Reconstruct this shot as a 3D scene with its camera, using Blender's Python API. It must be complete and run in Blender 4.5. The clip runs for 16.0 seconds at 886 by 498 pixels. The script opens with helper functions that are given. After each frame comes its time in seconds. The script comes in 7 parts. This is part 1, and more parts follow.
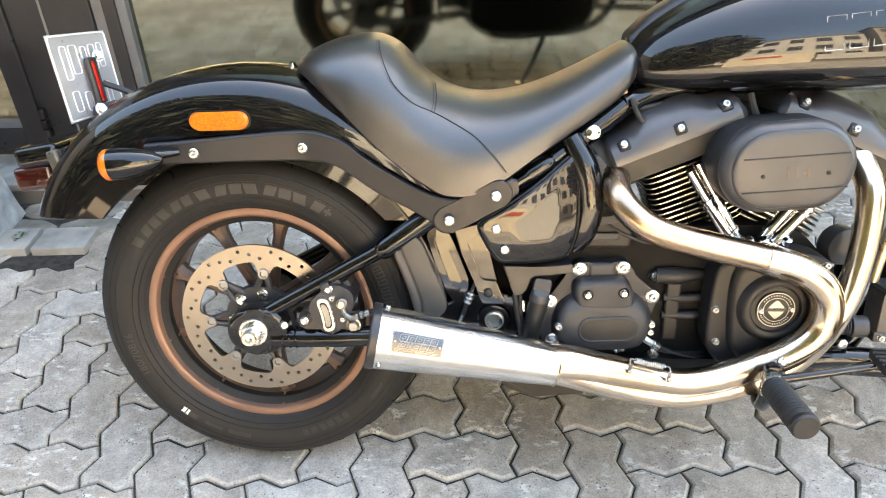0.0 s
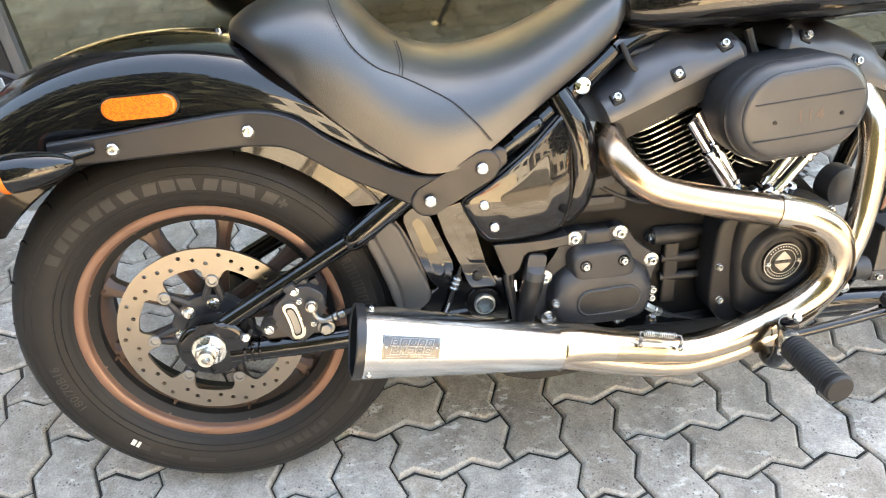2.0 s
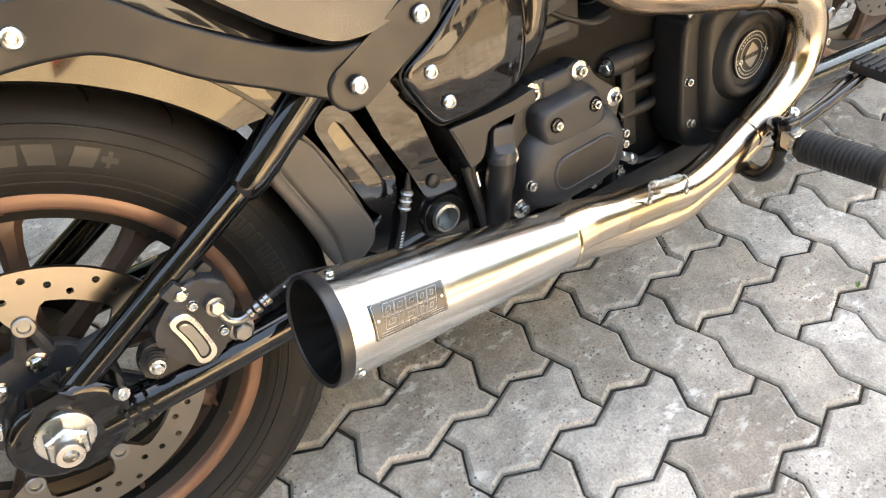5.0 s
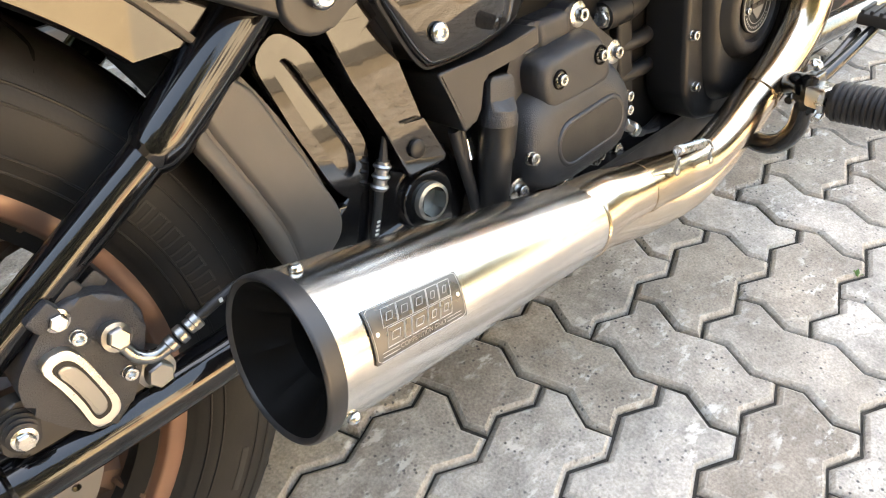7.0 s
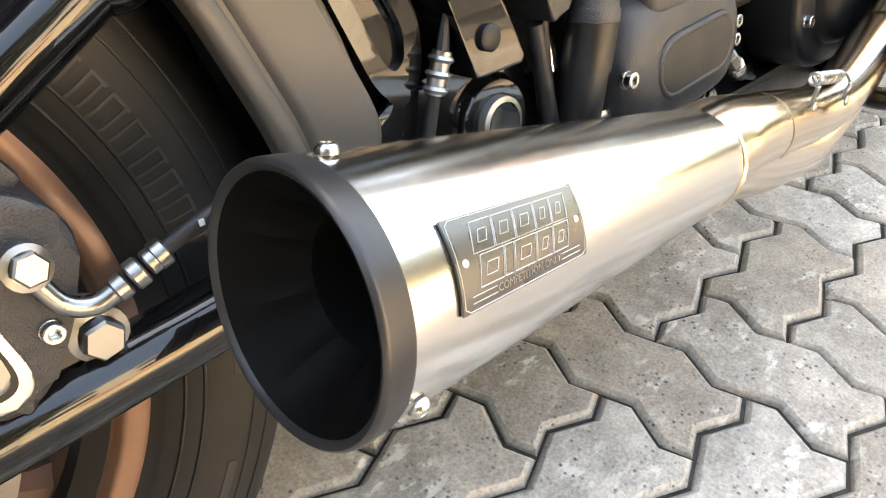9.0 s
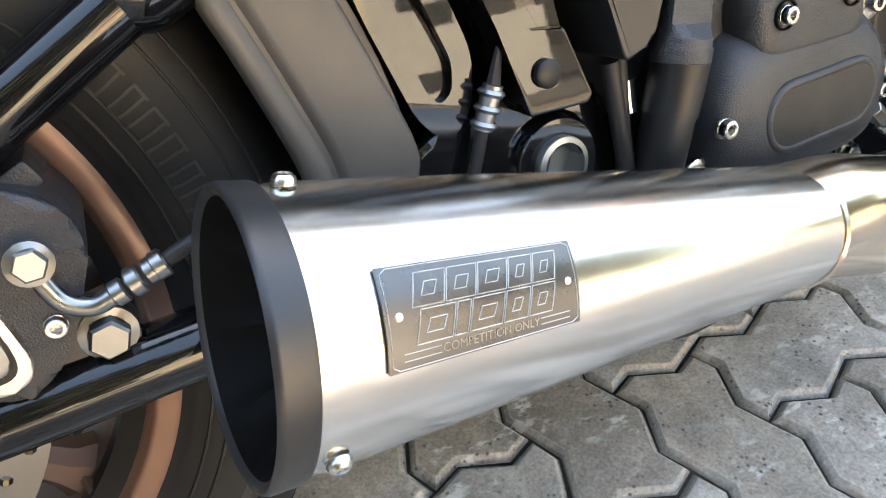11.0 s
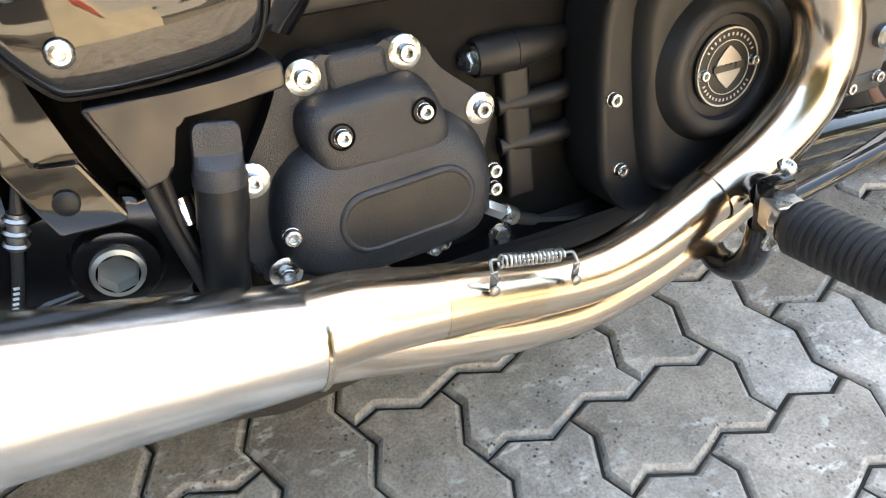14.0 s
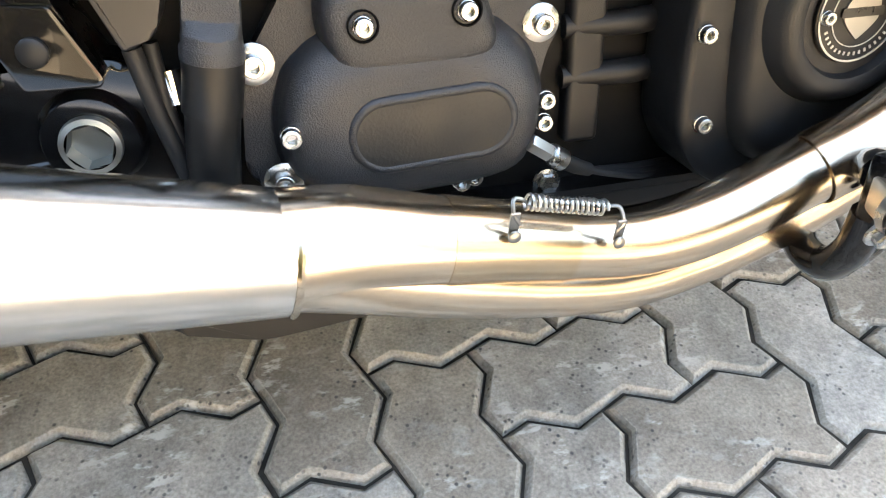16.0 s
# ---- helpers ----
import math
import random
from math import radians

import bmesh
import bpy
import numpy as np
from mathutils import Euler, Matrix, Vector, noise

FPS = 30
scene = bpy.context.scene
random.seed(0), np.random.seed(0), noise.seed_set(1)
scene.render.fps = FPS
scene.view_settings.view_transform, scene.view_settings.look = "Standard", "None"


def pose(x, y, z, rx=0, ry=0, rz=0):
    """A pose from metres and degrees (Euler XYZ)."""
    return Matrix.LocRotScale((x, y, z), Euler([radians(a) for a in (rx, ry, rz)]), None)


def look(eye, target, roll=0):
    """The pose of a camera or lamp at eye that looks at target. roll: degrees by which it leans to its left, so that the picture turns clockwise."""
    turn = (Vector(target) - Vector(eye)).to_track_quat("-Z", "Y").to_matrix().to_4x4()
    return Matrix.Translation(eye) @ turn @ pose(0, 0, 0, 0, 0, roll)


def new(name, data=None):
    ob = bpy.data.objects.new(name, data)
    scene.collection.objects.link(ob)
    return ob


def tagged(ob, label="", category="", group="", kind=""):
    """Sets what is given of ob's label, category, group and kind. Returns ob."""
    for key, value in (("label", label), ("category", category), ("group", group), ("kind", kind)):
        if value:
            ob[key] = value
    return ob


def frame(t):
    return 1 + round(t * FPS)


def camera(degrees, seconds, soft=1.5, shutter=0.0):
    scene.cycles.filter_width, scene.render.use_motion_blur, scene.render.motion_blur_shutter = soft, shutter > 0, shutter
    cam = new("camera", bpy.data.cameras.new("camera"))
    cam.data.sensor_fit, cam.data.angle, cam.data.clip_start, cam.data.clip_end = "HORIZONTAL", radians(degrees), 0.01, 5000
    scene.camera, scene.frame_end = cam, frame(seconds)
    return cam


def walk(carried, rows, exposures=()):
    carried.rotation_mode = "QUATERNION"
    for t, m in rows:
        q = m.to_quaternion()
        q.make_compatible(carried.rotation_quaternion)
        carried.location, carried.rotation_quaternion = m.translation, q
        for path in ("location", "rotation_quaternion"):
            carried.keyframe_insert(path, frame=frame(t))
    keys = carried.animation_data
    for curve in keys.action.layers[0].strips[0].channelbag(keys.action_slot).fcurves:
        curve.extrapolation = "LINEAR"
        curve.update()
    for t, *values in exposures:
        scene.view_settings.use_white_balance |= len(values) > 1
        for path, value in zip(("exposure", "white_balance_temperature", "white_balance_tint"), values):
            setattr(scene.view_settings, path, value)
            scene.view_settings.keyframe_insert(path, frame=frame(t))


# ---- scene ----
cam = camera(64.5, 16.0, soft=1.1)
PATH = [
    (0, (0.409, -1.141, 1.22), (0.339, 0.518, 0.104), -0.9),
    (0.5, (0.39, -1.078, 1.212), (0.362, 0.566, 0.073), -1.1),
    (1, (0.341, -1.017, 1.192), (0.349, 0.596, 0.01), -2.1),
    (1.5, (0.304, -0.983, 1.193), (0.418, 0.587, -0.04), -1.0),
    (2, (0.292, -0.969, 1.188), (0.475, 0.579, -0.066), -1.3),
    (2.5, (0.238, -0.919, 1.161), (0.629, 0.576, -0.11), -1.8),
    (3, (0.155, -0.868, 1.129), (0.785, 0.514, -0.173), -0.6),
    (3.5, (0.092, -0.81, 1.108), (0.898, 0.445, -0.225), -0.8),
    (4, (0.067, -0.777, 1.06), (0.95, 0.357, -0.331), -0.6),
    (4.5, (0.098, -0.7, 0.983), (0.916, 0.447, -0.437), -1.3),
    (4.7, (0.117, -0.671, 0.971), (0.88, 0.496, -0.462), -2.0),
    (6.8, (0.117, -0.5, 0.787), (1.125, 0.554, -0.582), 1.3),
    (7, (0.12, -0.489, 0.771), (1.158, 0.568, -0.572), 1.8),
    (7.5, (0.116, -0.459, 0.725), (1.181, 0.594, -0.601), 2.9),
    (8, (0.12, -0.427, 0.674), (1.202, 0.569, -0.681), 4.2),
    (8.5, (0.138, -0.394, 0.639), (1.249, 0.628, -0.673), 4.1),
    (9, (0.15, -0.389, 0.609), (1.234, 0.69, -0.68), 3.5),
    (9.2, (0.155, -0.389, 0.601), (1.212, 0.724, -0.683), 3.0),
    (11.3, (0.249, -0.432, 0.606), (0.93, 0.975, -0.641), -0.9),
    (11.5, (0.267, -0.445, 0.616), (0.93, 0.963, -0.64), -0.8),
    (12, (0.312, -0.478, 0.644), (0.98, 0.916, -0.625), -0.9),
    (12.5, (0.353, -0.518, 0.682), (1.013, 0.86, -0.609), -1.6),
    (13, (0.402, -0.539, 0.718), (1.174, 0.787, -0.565), -0.4),
    (13.5, (0.458, -0.55, 0.718), (1.214, 0.772, -0.578), 0.3),
    (14, (0.506, -0.536, 0.708), (1.164, 0.809, -0.618), 0.2),
    (14.5, (0.539, -0.502, 0.666), (1.1, 0.795, -0.75), 0.3),
    (15, (0.549, -0.474, 0.638), (1.042, 0.794, -0.828), 2.6),
    (15.5, (0.556, -0.482, 0.65), (1.063, 0.805, -0.794), 5.7),
    (16, (0.567, -0.511, 0.636), (0.983, 0.86, -0.759), 3.1),
]
walk(cam, [(t, look(eye, target, roll)) for t, eye, target, roll in PATH], [(0.0, 3.83, 7450, 10.4), (2.5, 3.83, 7500, 10.6), (4.0, 3.51, 8300, 12.9), (7.0, 3.75, 8350, 12.8), (9.0, 3.88, 8400, 12.8), (11.5, 3.50, 6900, 9.5), (13.0, 3.34, 7100, 9.8), (14.5, 3.62, 7250, 9.6), (16.0, 3.69, 7400, 9.6)])

# ---------------------------------------------------------------- world and light
SUN_EL, SUN_AZ = 48.0, 20.0        # the sun stands behind the shop, so that the bike is in open shade
world = bpy.data.worlds.new("sky")
scene.world = world
world.use_nodes = True
wn = world.node_tree
sky = wn.nodes.new("ShaderNodeTexSky")
sky.sky_type, sky.sun_disc = "NISHITA", False
sky.sun_elevation, sky.sun_rotation = radians(SUN_EL), radians(SUN_AZ)
sky.air_density, sky.dust_density, sky.ozone_density = 1.6, 3.0, 1.5
wn.nodes["Background"].inputs["Strength"].default_value = 0.115
wn.links.new(sky.outputs["Color"], wn.nodes["Background"].inputs["Color"])

sun = new("sun", bpy.data.lights.new("sun", "SUN"))
sun.data.energy, sun.data.angle, sun.data.color = 5.0, radians(0.6), (1.0, 0.87, 0.69)
_d = Vector((math.sin(radians(SUN_AZ)) * math.cos(radians(SUN_EL)), math.cos(radians(SUN_AZ)) * math.cos(radians(SUN_EL)), math.sin(radians(SUN_EL))))
sun.matrix_world = look(tuple(_d * 30), (0, 0, 0))


# ---------------------------------------------------------------- materials
def nodes_of(name):
    m = bpy.data.materials.new(name)
    m.use_nodes = True
    return m, m.node_tree, m.node_tree.nodes["Principled BSDF"]


def noise_of(nt, scale, detail=4.0, rough=0.55, stretch=None, kind="Object"):
    tc = nt.nodes.new("ShaderNodeTexCoord")
    no = nt.nodes.new("ShaderNodeTexNoise")
    no.inputs["Scale"].default_value, no.inputs["Detail"].default_value, no.inputs["Roughness"].default_value = scale, detail, rough
    if stretch:
        mp = nt.nodes.new("ShaderNodeMapping")
        mp.inputs["Scale"].default_value = stretch
        nt.links.new(tc.outputs[kind], mp.inputs["Vector"])
        nt.links.new(mp.outputs["Vector"], no.inputs["Vector"])
    else:
        nt.links.new(tc.outputs[kind], no.inputs["Vector"])
    return no.outputs["Fac"]


def ramp_of(nt, fac, stops):
    r = nt.nodes.new("ShaderNodeValToRGB")
    el = r.color_ramp.elements
    while len(el) < len(stops):
        el.new(0.5)
    for e, (p, c) in zip(el, stops):
        e.position = p
        e.color = (*c, 1) if isinstance(c, tuple) else (c, c, c, 1)
    nt.links.new(fac, r.inputs["Fac"])
    return r.outputs["Color"]


def mix_of(nt, fac, a, b, mode="MIX"):
    mx = nt.nodes.new("ShaderNodeMix")
    mx.data_type, mx.blend_type = "RGBA", mode
    for key, v in ((0, fac), (6, a), (7, b)):
        if isinstance(v, bpy.types.NodeSocket):
            nt.links.new(v, mx.inputs[key])
        else:
            mx.inputs[key].default_value = v if key == 0 else (*v, 1)
    return mx.outputs[2]


def bump_of(nt, bs, height, strength, distance):
    b = nt.nodes.new("ShaderNodeBump")
    b.inputs["Strength"].default_value, b.inputs["Distance"].default_value = strength, distance
    nt.links.new(height, b.inputs["Height"])
    nt.links.new(b.outputs["Normal"], bs.inputs["Normal"])
    nt.links.new(b.outputs["Normal"], bs.inputs["Coat Normal"])


def plain(name, color, rough, metal=0.0, vary=0.15, scale=9.0, fine=350.0, bump=0.06, depth=0.0008, rvary=0.08, coat=0.0, spec=0.5, ior=1.5):
    """A paint, plastic or metal with soft variation of colour and gloss and a fine relief."""
    m, nt, bs = nodes_of(name)
    big, small = noise_of(nt, scale), noise_of(nt, fine, 3.0)
    c0 = tuple(max(0.0, c * (1 - vary)) for c in color)
    c1 = tuple(min(1.0, c * (1 + vary)) for c in color)
    nt.links.new(ramp_of(nt, big, [(0.3, c0), (0.7, c1)]), bs.inputs["Base Color"])
    nt.links.new(ramp_of(nt, noise_of(nt, scale * 4.1), [(0.3, max(0.02, rough - rvary)), (0.7, min(1.0, rough + rvary))]), bs.inputs["Roughness"])
    bs.inputs["Metallic"].default_value = metal
    bs.inputs["Coat Weight"].default_value = coat
    bs.inputs["Coat Roughness"].default_value = 0.03
    bs.inputs["Coat IOR"].default_value = ior
    bs.inputs["Specular IOR Level"].default_value = spec
    if bump:
        bump_of(nt, bs, small, bump, depth)
    return m


GLOSS = plain("black_gloss_paint", (0.0035, 0.0035, 0.004), 0.30, coat=1.0, ior=1.5, bump=0.0, rvary=0.03, spec=0.08)
FRAMEBLACK = plain("black_frame_paint", (0.004, 0.004, 0.0045), 0.30, coat=1.0, ior=1.5, bump=0.05, fine=30.0, depth=0.0012, spec=0.08)
SATIN = plain("black_powder_coat", (0.019, 0.0202, 0.0240), 0.43, fine=900.0, bump=0.9, depth=0.0008, spec=0.65)
CASE = plain("black_case_coat", (0.0095, 0.0095, 0.0105), 0.47, fine=1150.0, bump=0.4, depth=0.0007, spec=0.45)
MATTE = plain("black_matte_metal", (0.006, 0.006, 0.0065), 0.46, fine=700.0, bump=0.1, depth=0.0005, spec=0.40)
DENIM = plain("dark_grey_satin_paint", (0.0125, 0.0125, 0.0145), 0.40, fine=900.0, bump=0.12, depth=0.0004, spec=0.45)
PLASTIC = plain("black_grey_moulded_plastic", (0.038, 0.039, 0.042), 0.37, fine=600.0, bump=0.15, depth=0.0005)
RUBBER = plain("black_rubber", (0.010, 0.010, 0.0108), 0.56, fine=240.0, bump=0.2, depth=0.0006)
BRONZE = plain("dark_bronze_wheel_paint", (0.080, 0.049, 0.036), 0.40, metal=0.2, coat=0.15, fine=800.0, bump=0.05)
BARREL = plain("bronze_barrel_paint", (0.150, 0.094, 0.068), 0.45, metal=0.2, coat=0.1, fine=800.0, bump=0.05)
LIP = plain("bronze_rim_lip_paint", (0.185, 0.102, 0.069), 0.38, metal=0.35, coat=0.2, fine=800.0, bump=0.05)
CHROME = plain("chrome", (0.82, 0.82, 0.83), 0.06, metal=1.0, bump=0.0, rvary=0.03, vary=0.04)
ZINC = plain("zinc_plated_steel", (0.60, 0.60, 0.585), 0.28, metal=1.0, fine=500.0, bump=0.08)
ALU = plain("machined_aluminium", (0.74, 0.70, 0.64), 0.30, metal=1.0, fine=500.0, bump=0.06)
# soot black; also paints the shade inside recesses, grooves and gaps
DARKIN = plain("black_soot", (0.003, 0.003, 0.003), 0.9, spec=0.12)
DULL = plain("dull_plated_steel", (0.30, 0.30, 0.295), 0.34, metal=1.0, fine=500.0, bump=0.08)
AMBER = plain("amber_reflector_plastic", (0.62, 0.13, 0.002), 0.15, coat=0.4, bump=0.0, vary=0.05)
SMOKED = plain("smoked_red_lens", (0.03, 0.003, 0.003), 0.10, coat=0.8, bump=0.0, vary=0.05)
REDLENS = plain("red_lens_plastic", (0.45, 0.012, 0.008), 0.10, coat=0.6, bump=0.0, vary=0.05)
HOSEMARK = plain("grey_white_print", (0.55, 0.55, 0.52), 0.6)
TYRERELIEF = plain("moulded_rubber_letters", (0.021, 0.0205, 0.020), 0.5, fine=300.0)
TYREMARK = plain("moulded_rubber_relief", (0.026, 0.0245, 0.0235), 0.5, fine=300.0)
PLATEMAT = plain("plate_back_aluminium", (0.42, 0.43, 0.45), 0.34, metal=0.35, fine=300.0)
PLATEEDGE = plain("plate_bright_pressed_edge", (0.8, 0.8, 0.82), 0.4, metal=0.3)
BADGE = plain("black_anodised_plate", (0.120, 0.116, 0.112), 0.30, metal=0.75, fine=600.0)
GUARDPLASTIC = plain("grey_brown_moulded_plastic", (0.062, 0.055, 0.048), 0.5, fine=600.0, bump=0.18, depth=0.0005)
SILVERLINE = plain("engraved_bright_line", (0.46, 0.45, 0.43), 0.4, metal=0.6)


def reflector_material():
    """Amber plastic with moulded prisms."""
    m, nt, bs = nodes_of("amber_prismatic_reflector")
    tc = nt.nodes.new("ShaderNodeTexCoord")
    vo = nt.nodes.new("ShaderNodeTexVoronoi")
    vo.inputs["Scale"].default_value = 420
    nt.links.new(tc.outputs["Object"], vo.inputs["Vector"])
    nt.links.new(ramp_of(nt, vo.outputs["Distance"], [(0.1, (0.95, 0.22, 0.0)), (0.8, (0.55, 0.075, 0.0))]), bs.inputs["Base Color"])
    bs.inputs["Roughness"].default_value, bs.inputs["Coat Weight"].default_value = 0.35, 0.35
    bump_of(nt, bs, vo.outputs["Distance"], 0.2, 0.0006)
    return m


PRISM = reflector_material()


def leather_material():
    m, nt, bs = nodes_of("black_vinyl_leather")
    tc = nt.nodes.new("ShaderNodeTexCoord")
    vo = nt.nodes.new("ShaderNodeTexVoronoi")
    vo.inputs["Scale"].default_value = 620
    nt.links.new(tc.outputs["Object"], vo.inputs["Vector"])
    nt.links.new(ramp_of(nt, noise_of(nt, 7), [(0.3, (0.0060, 0.0065, 0.0075)), (0.7, (0.0100, 0.0105, 0.0120))]), bs.inputs["Base Color"])
    nt.links.new(ramp_of(nt, noise_of(nt, 30), [(0.3, 0.33), (0.7, 0.40)]), bs.inputs["Roughness"])
    bs.inputs["Specular IOR Level"].default_value = 0.92
    bs.inputs["Coat Weight"].default_value, bs.inputs["Coat Roughness"].default_value = 0.25, 0.36
    mx = mix_of(nt, 0.35, vo.outputs["Distance"], noise_of(nt, 9))
    bump_of(nt, bs, mx, 0.25, 0.0009)
    return m


LEATHER = leather_material()


def tyre_material():
    m, nt, bs = nodes_of("tyre_rubber")
    nt.links.new(ramp_of(nt, noise_of(nt, 6, 6), [(0.3, (0.0112, 0.0110, 0.0109)), (0.7, (0.0165, 0.0162, 0.0160))]), bs.inputs["Base Color"])
    nt.links.new(ramp_of(nt, noise_of(nt, 25), [(0.3, 0.50), (0.7, 0.62)]), bs.inputs["Roughness"])
    bs.inputs["Specular IOR Level"].default_value = 0.28
    bump_of(nt, bs, noise_of(nt, 300, 3), 0.25, 0.0007)
    return m


TYRE = tyre_material()


def steel_material(name, tint, rough, axis, dirt=0.0):
    """Brushed steel; the brushing runs along the given axis, if any."""
    m, nt, bs = nodes_of(name)
    st_all = {"x": (6.0, 320.0, 320.0), "ring": (40.0, 20.0, 40.0)}
    st = st_all.get(axis)
    fine = noise_of(nt, 1.0, 3.0, 0.6, st) if axis in st_all else noise_of(nt, 55.0, 3.0)
    big = noise_of(nt, 6.0, 3.0)
    base = ramp_of(nt, big, [(0.25, tuple(c * 0.92 for c in tint)), (0.75, tint)])
    if dirt:
        base = mix_of(nt, ramp_of(nt, noise_of(nt, 5.0, 3.0, 0.5), [(0.40, 0.0), (0.8, dirt)]), base, (tint[0] * 0.9, tint[1] * 0.68, tint[2] * 0.42))
    nt.links.new(base, bs.inputs["Base Color"])
    bs.inputs["Metallic"].default_value = 1.0
    spread = 1.0 if st else 0.15
    nt.links.new(ramp_of(nt, fine, [(0.25, rough - 0.02 * spread), (0.75, rough + 0.03 * spread)]), bs.inputs["Roughness"])
    bs.inputs["Anisotropic"].default_value = 0.0
    return m


STEEL = steel_material("brushed_stainless_steel", (0.72, 0.695, 0.65), 0.195, "x")
PIPE = steel_material("warm_stainless_pipe", (0.66, 0.565, 0.45), 0.19, "none", 0.45)
SLEEVE = steel_material("gold_tinted_stainless", (0.62, 0.51, 0.37), 0.20, "none", 0.6)
HOTPIPE = steel_material("heat_tinted_stainless_pipe", (0.47, 0.355, 0.26), 0.27, "none", 0.45)
ROTOR = steel_material("brake_rotor_steel", (0.30, 0.27, 0.235), 0.28, "none", 0.10)


def concrete_material(name, lift):
    """Cast concrete: each stone a little different, blotches, pits, scuffs and dirt."""
    m, nt, bs = nodes_of(name)
    info = nt.nodes.new("ShaderNodeObjectInfo")
    isl = nt.nodes.new("ShaderNodeNewGeometry")
    both = nt.nodes.new("ShaderNodeMath")
    both.operation = "ADD"
    nt.links.new(info.outputs["Random"], both.inputs[0])
    nt.links.new(isl.outputs["Random Per Island"], both.inputs[1])
    one = nt.nodes.new("ShaderNodeMath")
    one.operation = "FRACT"
    nt.links.new(both.outputs[0], one.inputs[0])
    tone = ramp_of(nt, one.outputs[0], [(0.0, (0.262, 0.232, 0.197)), (0.35, (0.335, 0.298, 0.252)), (0.65, (0.365, 0.335, 0.296)), (1.0, (0.415, 0.392, 0.356))])
    tc = nt.nodes.new("ShaderNodeTexCoord")
    geo = nt.nodes.new("ShaderNodeNewGeometry")

    def n(scale, detail, rough):
        no = nt.nodes.new("ShaderNodeTexNoise")
        no.inputs["Scale"].default_value, no.inputs["Detail"].default_value, no.inputs["Roughness"].default_value = scale, detail, rough
        nt.links.new(geo.outputs["Position"], no.inputs["Vector"])
        return no.outputs["Fac"]

    blot = ramp_of(nt, n(9, 6, 0.6), [(0.28, 0.62), (0.72, 1.25)])
    col = mix_of(nt, 1.0, tone, blot, "MULTIPLY")
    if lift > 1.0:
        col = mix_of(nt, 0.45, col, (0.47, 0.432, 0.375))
    mid = ramp_of(nt, n(42, 5, 0.7), [(0.3, 0.80), (0.7, 1.14)])
    col = mix_of(nt, 1.0, col, mid, "MULTIPLY")
    grain = ramp_of(nt, n(260, 3, 0.6), [(0.25, 0.60), (0.75, 1.35)])
    col = mix_of(nt, 0.8, col, grain, "MULTIPLY")
    white = ramp_of(nt, n(16, 5, 0.7), [(0.59, 0.0), (0.72, 0.42)])
    col = mix_of(nt, white, col, (0.55, 0.54, 0.51))
    mp = nt.nodes.new("ShaderNodeMapping")
    mp.inputs["Scale"].default_value, mp.inputs["Rotation"].default_value = (30.0, 62.0, 25.0), (0, 0, 0.9)
    nt.links.new(geo.outputs["Position"], mp.inputs["Vector"])
    st = nt.nodes.new("ShaderNodeTexNoise")
    st.inputs["Scale"].default_value, st.inputs["Detail"].default_value, st.inputs["Roughness"].default_value = 1.0, 4.0, 0.65
    nt.links.new(mp.outputs["Vector"], st.inputs["Vector"])
    streak = mix_of(nt, 1.0, ramp_of(nt, st.outputs["Fac"], [(0.53, 0.0), (0.62, 0.85)]), ramp_of(nt, n(7.0, 3, 0.6), [(0.50, 0.0), (0.60, 1.0)]), "MULTIPLY")
    col = mix_of(nt, streak, col, (0.60, 0.585, 0.55))
    vo = nt.nodes.new("ShaderNodeTexVoronoi")
    vo.inputs["Scale"].default_value = 105
    nt.links.new(geo.outputs["Position"], vo.inputs["Vector"])
    pit = ramp_of(nt, vo.outputs["Distance"], [(0.13, 1.0), (0.26, 0.0)])
    some = ramp_of(nt, n(14, 3, 0.6), [(0.42, 0.0), (0.62, 0.9)])
    pits = mix_of(nt, 1.0, pit, some, "MULTIPLY")
    col = mix_of(nt, pits, col, (0.075, 0.074, 0.078))
    nt.links.new(col, bs.inputs["Base Color"])
    nt.links.new(ramp_of(nt, n(20, 4, 0.6), [(0.3, 0.62), (0.7, 0.85)]), bs.inputs["Roughness"])
    h = mix_of(nt, 0.5, n(180, 4, 0.65), n(25, 4, 0.6))
    h = mix_of(nt, pits, h, (0.0, 0.0, 0.0))
    bs.inputs["Specular IOR Level"].default_value = 0.13
    bump_of(nt, bs, h, 0.6, 0.004)
    return m


PAVER = concrete_material("grey_concrete_paver", 1.0)
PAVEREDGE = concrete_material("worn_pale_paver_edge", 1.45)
JOINT = plain("dark_joint_sand", (0.040, 0.036, 0.031), 0.95, spec=0.2, vary=0.5, scale=40.0, fine=500.0, bump=0.5, depth=0.003)
SLABSTONE = plain("pale_kerb_stone", (0.25, 0.245, 0.23), 0.75, vary=0.35, scale=11.0, fine=180.0, bump=0.4, depth=0.003)
ASPHALT = plain("asphalt", (0.075, 0.070, 0.062), 0.9, vary=0.3, scale=3.0, fine=150.0, bump=0.5, depth=0.004)
EARTH = plain("dusty_ground", (0.21, 0.175, 0.125), 0.95, vary=0.25, scale=0.6, fine=30.0, bump=0.3, depth=0.01)
ALUFRAME = plain("black_window_frame_paint", (0.016, 0.016, 0.018), 0.35, fine=300.0, bump=0.05)
STONEPOST = plain("blue_grey_stone", (0.24, 0.27, 0.30), 0.75, vary=0.35, scale=18.0, fine=160.0, bump=0.4, depth=0.004)
LEAF = plain("weed_leaf", (0.07, 0.16, 0.025), 0.55, vary=0.4, scale=60.0)
